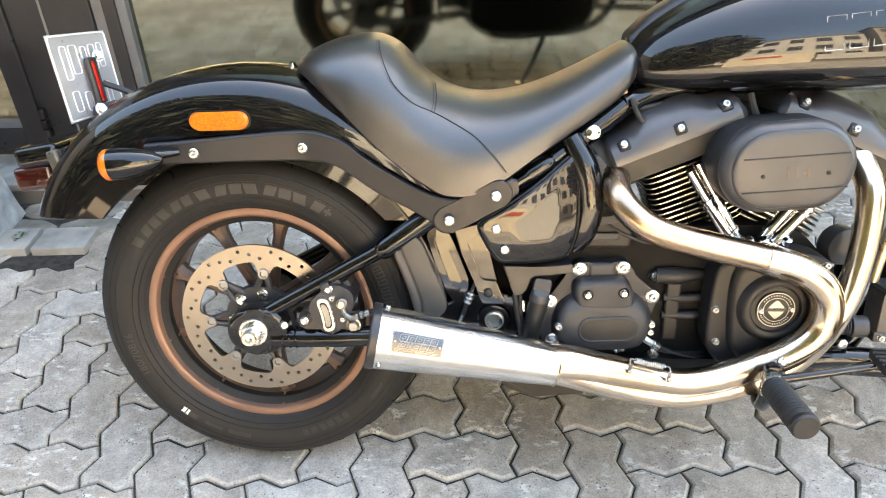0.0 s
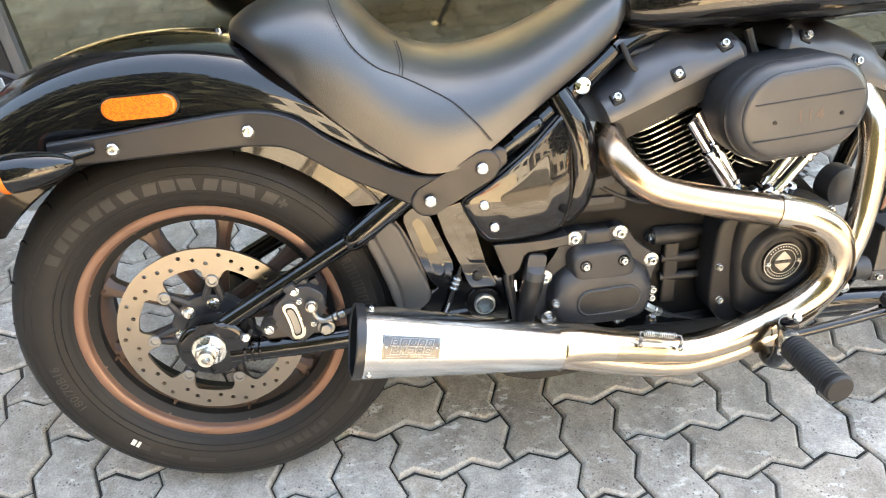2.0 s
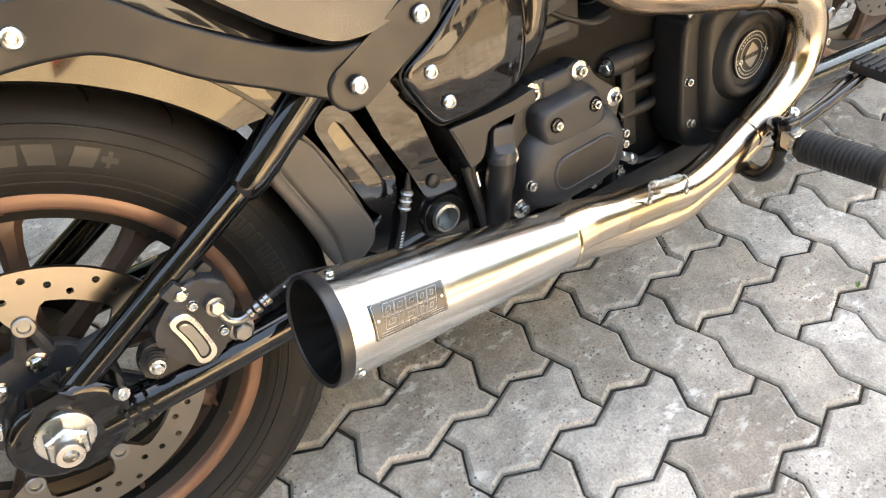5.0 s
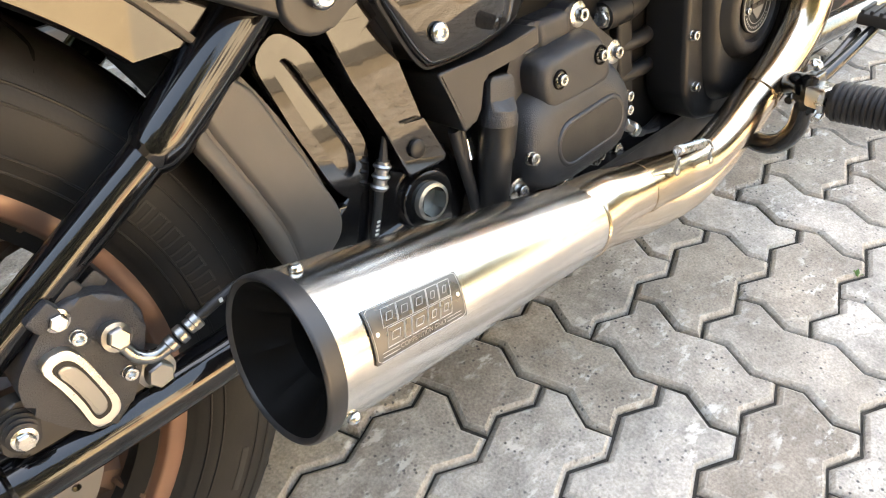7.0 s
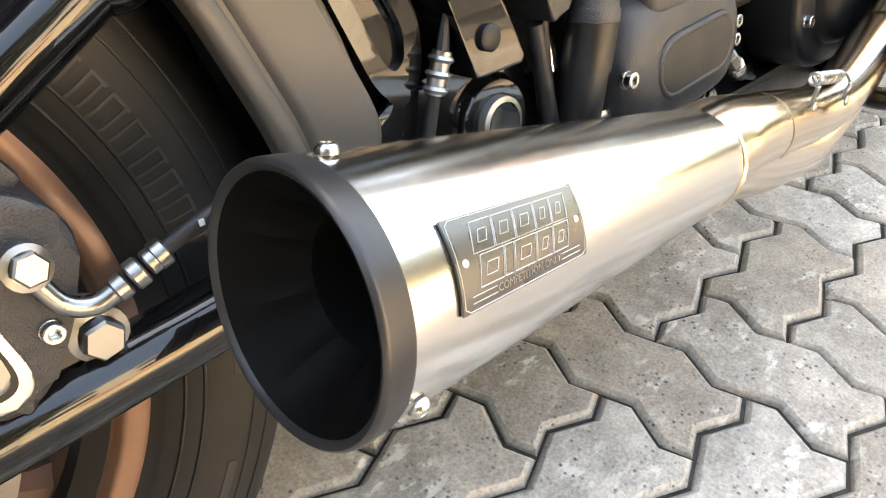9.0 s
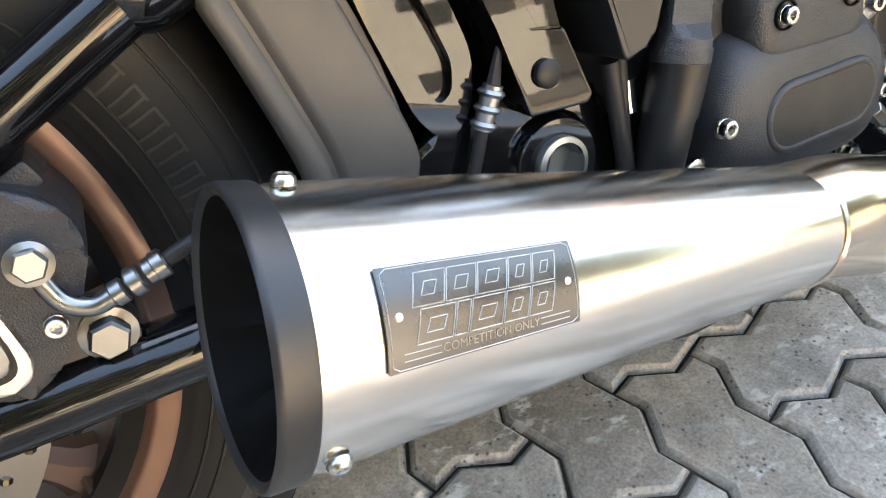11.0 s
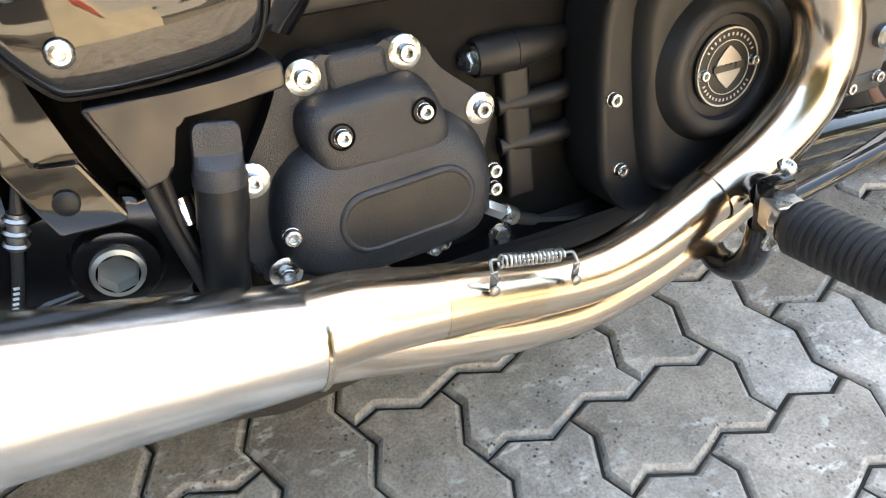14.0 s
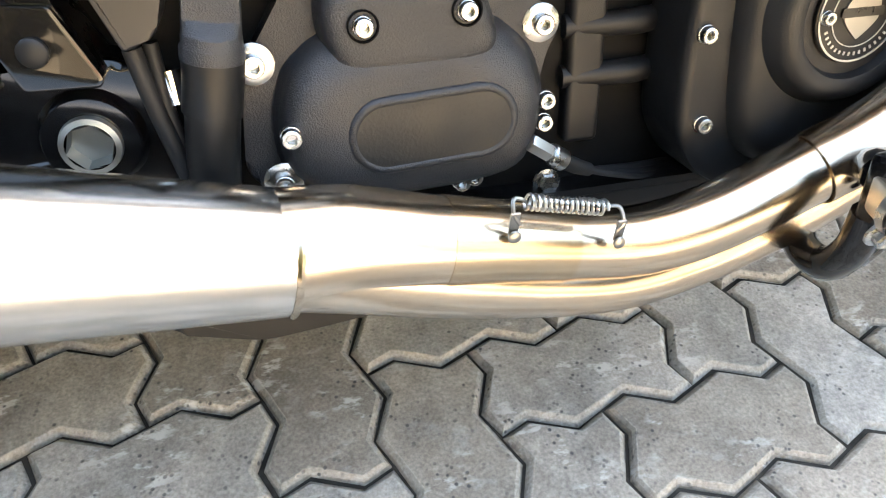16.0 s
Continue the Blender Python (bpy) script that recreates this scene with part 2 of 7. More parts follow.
FOLIAGE = plain("street_tree_foliage", (0.032, 0.040, 0.017), 0.7, vary=0.5, scale=3.0, bump=0.0)
PLASTER = plain("warm_plaster", (0.35, 0.31, 0.26), 0.85, vary=0.12, scale=0.8, fine=20.0)
PLASTERPALE = plain("pale_plaster", (0.50, 0.48, 0.43), 0.85, vary=0.12, scale=0.8, fine=20.0)
CREAM = plain("cream_plaster", (0.70, 0.61, 0.45), 0.85, vary=0.2, scale=1.5, fine=20.0)
REDWALL = plain("red_painted_wall", (0.48, 0.07, 0.04), 0.7, vary=0.12, scale=0.8, fine=20.0)
DARKGLASS = plain("far_window_glass", (0.02, 0.025, 0.03), 0.08, bump=0.0)
ALUGREY = plain("grey_anodised_strip", (0.16, 0.165, 0.17), 0.4, metal=0.4, fine=300.0)
ROUGHSTONE = plain("dark_rough_stone", (0.17, 0.16, 0.14), 0.8, vary=0.45, scale=14.0, fine=120.0, bump=0.5, depth=0.004)
CEIL = plain("shop_fascia_paint", (0.10, 0.095, 0.09), 0.6, vary=0.1)
INSIDE = plain("shop_interior_dark", (0.05, 0.045, 0.035), 0.8)


def shop_glass(name, tint):
    """Tinted, mirror-coated shop glass."""
    m, nt, bs = nodes_of(name)
    bs.inputs["Base Color"].default_value = (*tint, 1)
    bs.inputs["Metallic"].default_value = 1.0
    nt.links.new(ramp_of(nt, noise_of(nt, 4), [(0.3, 0.04), (0.7, 0.08)]), bs.inputs["Roughness"])
    return m


GLASS = shop_glass("tinted_mirror_glass", (0.33, 0.32, 0.235))
GOLDGLASS = shop_glass("amber_mirror_glass", (0.55, 0.44, 0.27))


# ---------------------------------------------------------------- mesh helpers
def flat_faces(me, limit):
    """Normals weighted by area, so that flat faces stay flat beside their rounded edges."""
    np_, nv = len(me.polygons), len(me.vertices)
    if not np_:
        return
    pn, pa = np.empty(np_ * 3), np.empty(np_)
    me.polygons.foreach_get("normal", pn)
    me.polygons.foreach_get("area", pa)
    pn = pn.reshape(-1, 3)
    lv = np.empty(len(me.loops), dtype=np.int64)
    me.loops.foreach_get("vertex_index", lv)
    lt = np.empty(np_, dtype=np.int64)
    me.polygons.foreach_get("loop_total", lt)
    lp = np.repeat(np.arange(np_), lt)
    order = np.argsort(lv, kind="stable")
    first = np.searchsorted(lv[order], np.arange(nv + 1))
    out = np.zeros((len(lv), 3))
    count = np.diff(first)[lv]
    for k in range(int(count.max())):         # the k-th face round each corner's vertex
        has = count > k
        other = lp[order[np.minimum(first[lv] + k, len(lv) - 1)]]
        near_ = has & ((pn[other] * pn[lp]).sum(1) > limit)
        out += np.where(near_[:, None], pn[other] * pa[other][:, None], 0.0)
    size = np.linalg.norm(out, axis=1)
    bad = size < 1e-14
    out[bad] = pn[lp[bad]]
    out /= np.maximum(np.linalg.norm(out, axis=1), 1e-14)[:, None]
    me.normals_split_custom_set(out.tolist())


def finish(bm, name, mat, angle=38):
    bmesh.ops.recalc_face_normals(bm, faces=bm.faces)
    me = bpy.data.meshes.new(name)
    bm.to_mesh(me)
    bm.free()
    for p in me.polygons:
        p.use_smooth = True
    me.set_sharp_from_angle(angle=radians(angle))
    if len(me.polygons) < 9000:
        flat_faces(me, math.cos(radians(angle)))
    for one in (mat if isinstance(mat, (list, tuple)) else [mat]):
        me.materials.append(one)
    return me


def part(name, bm, mat, parent, label="", angle=38):
    ob = new(name, finish(bm, name, mat, angle))
    ob.parent = parent
    return tagged(ob, label)


def place(name, mesh, m, parent, label=""):
    ob = new(name, mesh)
    ob.parent = parent
    ob.matrix_basis = m
    return tagged(ob, label)


def frame_of(d):
    """Two axes across the direction d."""
    d = Vector(d).normalized()
    a = Vector((0, 0, 1)) if abs(d.z) < 0.9 else Vector((1, 0, 0))
    u = d.cross(a).normalized()
    return u, d.cross(u).normalized(), d


def lathe(bm, prof, o, d, segs=32, closed=False, squash=None):
    """Turns the profile [(radius, along)] round the axis d through o."""
    u, v, w = frame_of(d)
    o = Vector(o)
    rings = []
    for r, h in prof:
        if r < 1e-6:
            rings.append([bm.verts.new(o + w * h)])
        else:
            rings.append([bm.verts.new(o + w * h + (u * math.cos(t) + v * math.sin(t)) * r) for t in (2 * math.pi * k / segs for k in range(segs))])
    pairs = list(zip(rings, rings[1:])) + ([(rings[-1], rings[0])] if closed else [])
    for a, b in pairs:
        for k in range(segs):
            k2 = (k + 1) % segs
            if len(a) == 1 and len(b) == 1:
                continue
            if len(a) == 1:
                bm.faces.new((a[0], b[k], b[k2]))
            elif len(b) == 1:
                bm.faces.new((a[k], b[0], a[k2]))
            else:
                bm.faces.new((a[k], b[k], b[k2], a[k2]))
    return bm


def spline(pts, per=6, closed=False):
    """Catmull-Rom through the points."""
    P = [Vector(p) for p in pts]
    n = len(P)
    out = []
    for i in range(n if closed else n - 1):
        p0 = P[(i - 1) % n] if closed or i > 0 else P[0] * 2 - P[1]
        p1, p2 = P[i], P[(i + 1) % n]
        p3 = P[(i + 2) % n] if closed or i < n - 2 else P[-1] * 2 - P[-2]
        for k in range(per):
            t = k / per
            out.append(0.5 * ((2 * p1) + (p2 - p0) * t + (2 * p0 - 5 * p1 + 4 * p2 - p3) * t * t + (3 * p1 - p0 - 3 * p2 + p3) * t ** 3))
    if not closed:
        out.append(P[-1])
    return out


def tube(bm, pts, r, segs=16, per=6, caps=True, smooth=True, flat=1.0):
    """A tube along the points; r: one radius, or one for each point given."""
    P = spline(pts, per) if smooth and len(pts) > 2 else [Vector(p) for p in pts]
    n = len(P)
    if isinstance(r, (list, tuple)):
        R = [float(np.interp(i / (n - 1), np.linspace(0, 1, len(r)), r)) for i in range(n)]
    else:
        R = [r] * n
    tan = [(P[min(i + 1, n - 1)] - P[max(i - 1, 0)]).normalized() for i in range(n)]
    u, v, _ = frame_of(tan[0])
    rings = []
    for i in range(n):
        u = (u - tan[i] * u.dot(tan[i])).normalized()
        v = tan[i].cross(u)
        rings.append([bm.verts.new(P[i] + (u * math.cos(a) + v * math.sin(a) * flat) * R[i]) for a in (2 * math.pi * k / segs for k in range(segs))])
    for a, b in zip(rings, rings[1:]):
        for k in range(segs):
            bm.faces.new((a[k], a[(k + 1) % segs], b[(k + 1) % segs], b[k]))
    if caps:
        bm.faces.new(rings[0][::-1])
        bm.faces.new(rings[-1])
    return bm


def rounded(pts, r, n=4):
    """A polygon with rounded corners."""
    out = []
    m = len(pts)
    for i in range(m):
        p = Vector(pts[i])
        a, b = Vector(pts[i - 1]) - p, Vector(pts[(i + 1) % m]) - p
        rr = min(r, a.length * 0.45, b.length * 0.45)
        s, e = p + a.normalized() * rr, p + b.normalized() * rr
        for k in range(n + 1):
            t = k / n
            out.append(s * (1 - t) ** 2 + p * 2 * t * (1 - t) + e * t * t)
    return [tuple(q) for q in out]


def slab(bm, outline, y0, y1, bevel=0.003, seg=2, bend=None, both=False):
    """A plate with an outline in x and z, from its outer face y0 to its back y1, with a rounded outer edge."""
    geo = bmesh.new()
    a = [geo.verts.new((x, y0, z)) for x, z in outline]
    b = [geo.verts.new((x, y1, z)) for x, z in outline]
    n = len(a)
    top = geo.faces.new(a)
    back = geo.faces.new(b[::-1])
    for k in range(n):
        geo.faces.new((a[k], b[k], b[(k + 1) % n], a[(k + 1) % n]))
    if bevel:
        ed = list(top.edges) + (list(back.edges) if both else [])
        bmesh.ops.bevel(geo, geom=ed, offset=bevel, segments=seg, profile=0.5, affect="EDGES", clamp_overlap=True)
    flat = max((f for f in geo.faces if all(abs(v.co.y - y0) < 1e-6 for v in f.verts)), key=lambda f: f.calc_area(), default=None)
    if flat is not None and bevel:
        bmesh.ops.inset_region(geo, faces=[flat], thickness=0.0015, use_even_offset=True)
    if bend:
        for v in geo.verts:
            v.co.y += bend(v.co.x, v.co.z)
    return join(bm, geo)


def join(bm, other, m=None):
    if m is not None:
        bmesh.ops.transform(other, matrix=m, verts=other.verts)
    tmp = bpy.data.meshes.new("t")
    other.to_mesh(tmp)
    other.free()
    bm.from_mesh(tmp)
    bpy.data.meshes.remove(tmp)
    return bm


def box(bm, c, size, bevel=0.002, m=None, seg=2):
    geo = bmesh.new()
    bmesh.ops.create_cube(geo, size=1.0)
    for v in geo.verts:
        v.co = Vector((v.co.x * size[0], v.co.y * size[1], v.co.z * size[2]))
    if bevel:
        bmesh.ops.bevel(geo, geom=list(geo.edges), offset=bevel, segments=seg, profile=0.5, affect="EDGES", clamp_overlap=True)
    return join(bm, geo, Matrix.Translation(c) @ (m if m is not None else Matrix.Identity(4)))


def stadium(cx, cz, half, r, tilt=0.0, n=10):
    """The outline of a long rounded shape in x and z."""
    pts = []
    for side in (1, -1):
        for k in range(n + 1):
            a = -math.pi / 2 + math.pi * k / n
            pts.append((side * (half + r * math.cos(a)), side * r * math.sin(a)))
    c, s = math.cos(radians(tilt)), math.sin(radians(tilt))
    return [(cx + x * c - z * s, cz + x * s + z * c) for x, z in pts]


def loaf(outline, levels, n=4, bend=None):
    """A rounded lump: the outline drawn in towards its middle, level by level."""
    lp = [tuple(p)[:2] for p in spline([(x, z, 0) for x, z in outline], n, True)]
    cx, cz = sum(p[0] for p in lp) / len(lp), sum(p[1] for p in lp) / len(lp)
    hx_, hz_ = max(abs(p[0] - cx) for p in lp), max(abs(p[1] - cz) for p in lp)
    out = bmesh.new()
    loft(out, [[(cx + (x - cx) * (1 - inset / hx_), y, cz + (z - cz) * (1 - inset / hz_)) for x, z in lp] for y, inset in levels])
    if bend:
        for v in out.verts:
            v.co.y += bend(v.co.x, v.co.z)
    return out


def ball(bm, c, r, squash=(1, 1, 1), u=14, v=10):
    geo = bmesh.new()
    bmesh.ops.create_uvsphere(geo, u_segments=u, v_segments=v, radius=1.0)
    return join(bm, geo, Matrix.Translation(c) @ Matrix.Diagonal((r * squash[0], r * squash[1], r * squash[2], 1)))


def loft(bm, rings, caps=True, closed=True):
    R = [[bm.verts.new(p) for p in ring] for ring in rings]
    for a, b in zip(R, R[1:]):
        n = len(a)
        for k in range(n if closed else n - 1):
            bm.faces.new((a[k], a[(k + 1) % n], b[(k + 1) % n], b[k]))
    if caps:
        bm.faces.new(R[0][::-1])
        bm.faces.new(R[-1])
    return bm


def text_bm(words, size, depth=0.0004, spacing=1.0):
    """Flat lettering in x and z round the origin, as a bmesh facing -y."""
    cu = bpy.data.curves.new("words", "FONT")
    cu.body, cu.size, cu.extrude, cu.align_x, cu.align_y, cu.space_character = words, size, depth, "CENTER", "CENTER", spacing
    cu.resolution_u = 3
    ob = bpy.data.objects.new("words", cu)
    me = ob.to_mesh()
    bm = bmesh.new()
    bm.from_mesh(me)
    ob.to_mesh_clear()
    bpy.data.objects.remove(ob)
    bpy.data.curves.remove(cu)
    for v in bm.verts:
        v.co = Vector((v.co.x, -v.co.z, v.co.y))
    return bm


def aim(at, d, spin=0.0):
    """A pose at a point whose z axis points along d."""
    q = Vector(d).to_track_quat("Z", "Y").to_matrix().to_4x4()
    return Matrix.Translation(at) @ q @ Matrix.Rotation(radians(spin), 4, "Z")


def socket_screw(r, h, mat, name="screw", washer=1.12):
    """A cap screw with a hex socket on a small collar or a wide washer, standing on z = 0."""
    bm = bmesh.new()
    w = max(washer, 1.02)
    lathe(bm, [(r * w, -0.001), (r * w, h * 0.10), (r * (w * 0.5 + 0.5), h * 0.24), (r, h * 0.26), (r, h * 0.86), (r * 0.95, h * 0.95), (r * 0.86, h), (r * 0.60, h)], (0, 0, 0), (0, 0, 1), 20)
    hexa = [Vector((r * 0.56 * math.cos(math.pi / 3 * k), r * 0.56 * math.sin(math.pi / 3 * k), 0)) for k in range(6)]
    loft(bm, [[p + Vector((0, 0, h)) for p in hexa], [p + Vector((0, 0, h * 0.35)) for p in hexa]], caps=False)
    bm.faces.new([bm.verts.new(p + Vector((0, 0, h * 0.35))) for p in hexa])
    lathe(bm, [(r * 0.60, h), (r * 0.5, h - 0.0002)], (0, 0, 0), (0, 0, 1), 20)
    return finish(bm, name, mat, 30)


def hex_bolt(r, h, mat, flange=1.35, name="bolt", tip=0.0):
    """A hex-head bolt with a flange, standing on z = 0."""
    bm = bmesh.new()
    lathe(bm, [(0, 0), (r * flange, 0), (r * flange, h * 0.2), (r * 0.95, h * 0.3)], (0, 0, 0), (0, 0, 1), 20)
    hx = lambda s, z: [(r * s * math.cos(math.pi / 3 * k), r * s * math.sin(math.pi / 3 * k), z) for k in range(6)]
    loft(bm, [hx(1.0, h * 0.22), hx(1.0, h * 0.86), hx(0.86, h)])
    if tip:
        lathe(bm, [(tip, h * 0.9), (tip, h * 1.5), (tip * 0.85, h * 1.6), (0, h * 1.6)], (0, 0, 0), (0, 0, 1), 16)
    return finish(bm, name, mat, 25)


def dome_bolt(r, h, mat, name="bolt"):
    """A low domed button screw with a hex socket."""
    bm = bmesh.new()
    lathe(bm, [(r, 0), (r, h * 0.3), (r * 0.92, h * 0.65), (r * 0.7, h * 0.95), (r * 0.45, h), (r * 0.38, h * 0.5), (0, h * 0.45)], (0, 0, 0), (0, 0, 1), 20)
    return finish(bm, name, mat, 30)


OUT = (0, -1, 0)


# ---------------------------------------------------------------- the setting
PITCH, TURN_P = 0.1150, 3.2


def sheet(name, x0, x1, y0, y1, z, mat, label, category):
    bm = bmesh.new()
    bm.faces.new([bm.verts.new(p) for p in ((x0, y0, z), (x1, y0, z), (x1, y1, z), (x0, y1, z))])
    return tagged(new(name, finish(bm, name, mat)), label, category, kind="structure")


sheet("ground", -600, 600, -600, 600, -0.075, EARTH, "dusty tan ground beyond the paved forecourt", "ground")
sheet("joint_bed", -9, 9, -3.2, 4, -0.0088, JOINT, "dark sand bed between the concrete pavers", "sand bed")
# unseen asphalt, laid so black paint mirrors dark beyond the sunlit strip
road = bmesh.new()
box(road, (0, -10.9, -0.055), (60, 7.4, 0.03), 0)
tagged(new("road", finish(road, "road", ASPHALT)), "unseen grey asphalt street placed to darken the reflections", "road", kind="structure")

lane = bmesh.new()
box(lane, (-9.2, -6.0, -0.0655), (14.8, 4.2, 0.03), 0)
tagged(new("side_lane", finish(lane, "side_lane", ASPHALT)), "unseen dark asphalt lane beyond the forecourt", "lane", kind="structure")

# the shop front: it stands at a slight angle to the bike
WALL = pose(-0.09, 1.14, 0, 0, 0, 2.4)


def wall_piece(name, lo, hi, mat, label, category, bevel=0.004, parent=None):
    bm = bmesh.new()
    c = [(a + b) / 2 for a, b in zip(lo, hi)]
    box(bm, c, [b - a for a, b in zip(lo, hi)], bevel)
    bmesh.ops.transform(bm, matrix=WALL, verts=bm.verts)
    ob = new(name, finish(bm, name, mat))
    if parent is not None:
        ob.parent = parent
        return tagged(ob, label)
    return tagged(ob, label, category, kind="structure")


window = wall_piece("window_1", (-0.585, 0.0, 0.15), (5.2, 0.012, 3.0), GLASS, "large tinted mirror-like shop window pane", "window", 0)
wall_piece("window_frame", (-0.617, -0.030, 0.06), (-0.585, 0.06, 3.0), ALUGREY, "grey edge strip of the window post", "window", parent=window)
wall_piece("window_frame", (-0.660, -0.035, 0.06), (-0.617, 0.06, 3.0), ALUFRAME, "black window post", "window", parent=window)
wall_piece("window_frame", (-0.700, -0.020, 0.06), (-0.660, 0.06, 3.0), ALUGREY, "grey joint strip of the window post", "window", parent=window)
wall_piece("window_frame", (-0.585, -0.03, 0.09), (5.2, 0.05, 0.15), ALUFRAME, "black bottom rail", "window", parent=window)
wall_piece("window_frame", (-0.585, -0.03, 3.0), (5.2, 0.05, 3.08), ALUFRAME, "black top rail", "window", parent=window)
door = wall_piece("door_1", (-1.9, 0.02, 0.243), (-1.058, 0.032, 2.1), GOLDGLASS, "closed amber-tinted glass shop door", "door", 0)
wall_piece("door_frame", (-1.058, -0.02, 0.09), (-0.985, 0.055, 2.2), ALUFRAME, "black door stile", "door", parent=door)
wall_piece("door_frame", (-0.985, -0.008, 0.09), (-0.865, 0.055, 2.2), ALUFRAME, "black recessed door panel", "door", parent=door)
wall_piece("door_frame", (-0.865, -0.028, 0.09), (-0.855, 0.055, 2.2), ALUGREY, "grey edge of the door post", "door", parent=door)
wall_piece("door_frame", (-0.855, -0.030, 0.06), (-0.700, 0.055, 2.2), ALUFRAME, "black door post", "door", parent=door)
wall_piece("door_frame", (-1.9, -0.012, 0.219), (-1.058, 0.050, 0.243), ALUGREY, "grey glazing bead", "door", parent=door)
wall_piece("door_frame", (-1.9, -0.02, 0.145), (-1.058, 0.055, 0.219), ALUFRAME, "black bottom rail", "door", parent=door)
wall_piece("door_frame", (-1.9, -0.015, 2.1), (-1.058, 0.055, 2.2), ALUFRAME, "black top rail", "door", parent=door)
for z0, z1 in ((0.185, 0.222), (0.226, 0.256), (0.260, 0.296)):
    wall_piece("hinge", (-0.978, -0.040, z0), (-0.956, -0.0081, z1), MATTE, "black hinge knuckle", "door", 0.006, parent=door)
wall_piece("threshold", (-6, -0.15, -0.02), (-0.60, 0.10, 0.050), CEIL, "dark stone shop step", "step", 0.006)
wall_piece("step_edge", (-6, -0.165, 0.050), (-0.60, 0.08, 0.078), SLABSTONE, "pale worn edging on the shop step", "step", 0.006)
wall_piece("plinth", (-0.60, -0.05, -0.02), (6, 0.10, 0.09), CEIL, "dark stone plinth below the window", "plinth", 0.008)
# out of view; its height sets where the forecourt's shade ends
wall_piece("wall_shop_upper", (-6, -0.02, 3.08), (6.0, 0.35, 4.05), CEIL, "dark panelled wall above the shop window", "wall")
wall_piece("wall_shop_side", (-6, 0.01, 0.09), (-1.9, 0.3, 3.08), CEIL, "dark painted shop wall beside the door", "wall")
wall_piece("wall_shop_end", (5.2, 0.01, 0.09), (6.0, 0.3, 3.08), CEIL, "dark painted shop wall at the window's end", "wall")
wall_piece("wall_shop_lintel", (-1.9, 0.01, 2.2), (-0.60, 0.3, 3.08), CEIL, "dark panel above the shop door", "wall")
wall_piece("interior", (-5.9, 0.9, 0.0), (5.9, 1.0, 3.0), INSIDE, "dim wall inside the shop", "wall")
# unseen walls on both sides, added so the sun stays blocked
wall_piece("wall_neighbour_west", (-22, 0.05, -0.05), (-6.0, 0.6, 4.2), CEIL, "unseen dark wall added to carry the shade on beside the shop", "wall")
wall_piece("wall_neighbour_east", (6.0, 0.05, -0.05), (20, 0.6, 4.2), CEIL, "unseen dark wall added to carry the shade on beside the shop", "wall")
# unseen canopy, added to hold back part of the sky
wall_piece("canopy", (-6, -0.35, 3.15), (6, -0.02, 3.27), CEIL, "unseen dark flat canopy added to block skylight over the shop front", "canopy", 0.01)

# the pale kerb stones that edge the paving at the shop step
def kerb_stone(w):
    bm = bmesh.new()
    box(bm, (0, 0, 0), (w, 0.125, 0.08), 0.006)
    for v in bm.verts:
        v.co += Vector(noise.noise_vector(v.co * 21)) * 0.004
    return finish(bm, "kerb_stone", SLABSTONE)


kerbs = bmesh.new()
box(kerbs, (0.1, 0, 0), (1.5, 0.13, 0.03), 0)
kerb = tagged(new("kerb", finish(kerbs, "kerb", JOINT)), "row of pale worn kerb stones before the shop step", "kerb", kind="structure")
kerb.matrix_basis = pose(-1.62, 0.655, -0.03, 0, 0, 3.5)
kx = -0.22
_km = [kerb_stone(w) for w in (0.17, 0.21, 0.25)]
rng = random.Random(4)
for k in range(6):
    me = _km[k % 3]
    w = (0.17, 0.21, 0.25)[k % 3]
    place("kerb_stone", me, pose(kx + 1.05 - w / 2, rng.uniform(-0.006, 0.006), 0.008 + rng.uniform(0, 0.004), 0, 0, rng.uniform(-1.5, 1.5)), kerb)
    kx -= w + 0.012

# a stone post that stands beside the shop step
post = bmesh.new()
loft(post, [[(s * x, s * y, z) for x, y in ((-0.11, -0.09), (0.10, -0.10), (0.12, 0.08), (-0.09, 0.10))] for s, z in ((1.15, 0.0), (1.05, 0.06), (0.85, 0.28), (0.72, 0.45), (0.6, 0.47))])
bmesh.ops.bevel(post, geom=list(post.edges), offset=0.012, segments=2, affect="EDGES")
tagged(new("stone_post", finish(post, "stone_post", STONEPOST)), "blue-grey rough stone post tapering upwards", "post", kind="structure").matrix_basis = pose(-1.215, 0.765, -0.01, 0, 0, 12)


# rough flat stones between the kerb and the step
bm = bmesh.new()
box(bm, (-1.55, 0.90, -0.035), (1.75, 0.42, 0.05), 0)
strip = tagged(new("stone_strip", finish(bm, "stone_strip", JOINT)), "dark rough flat stones before the shop step", "paving", kind="structure")
r_ = random.Random(21)
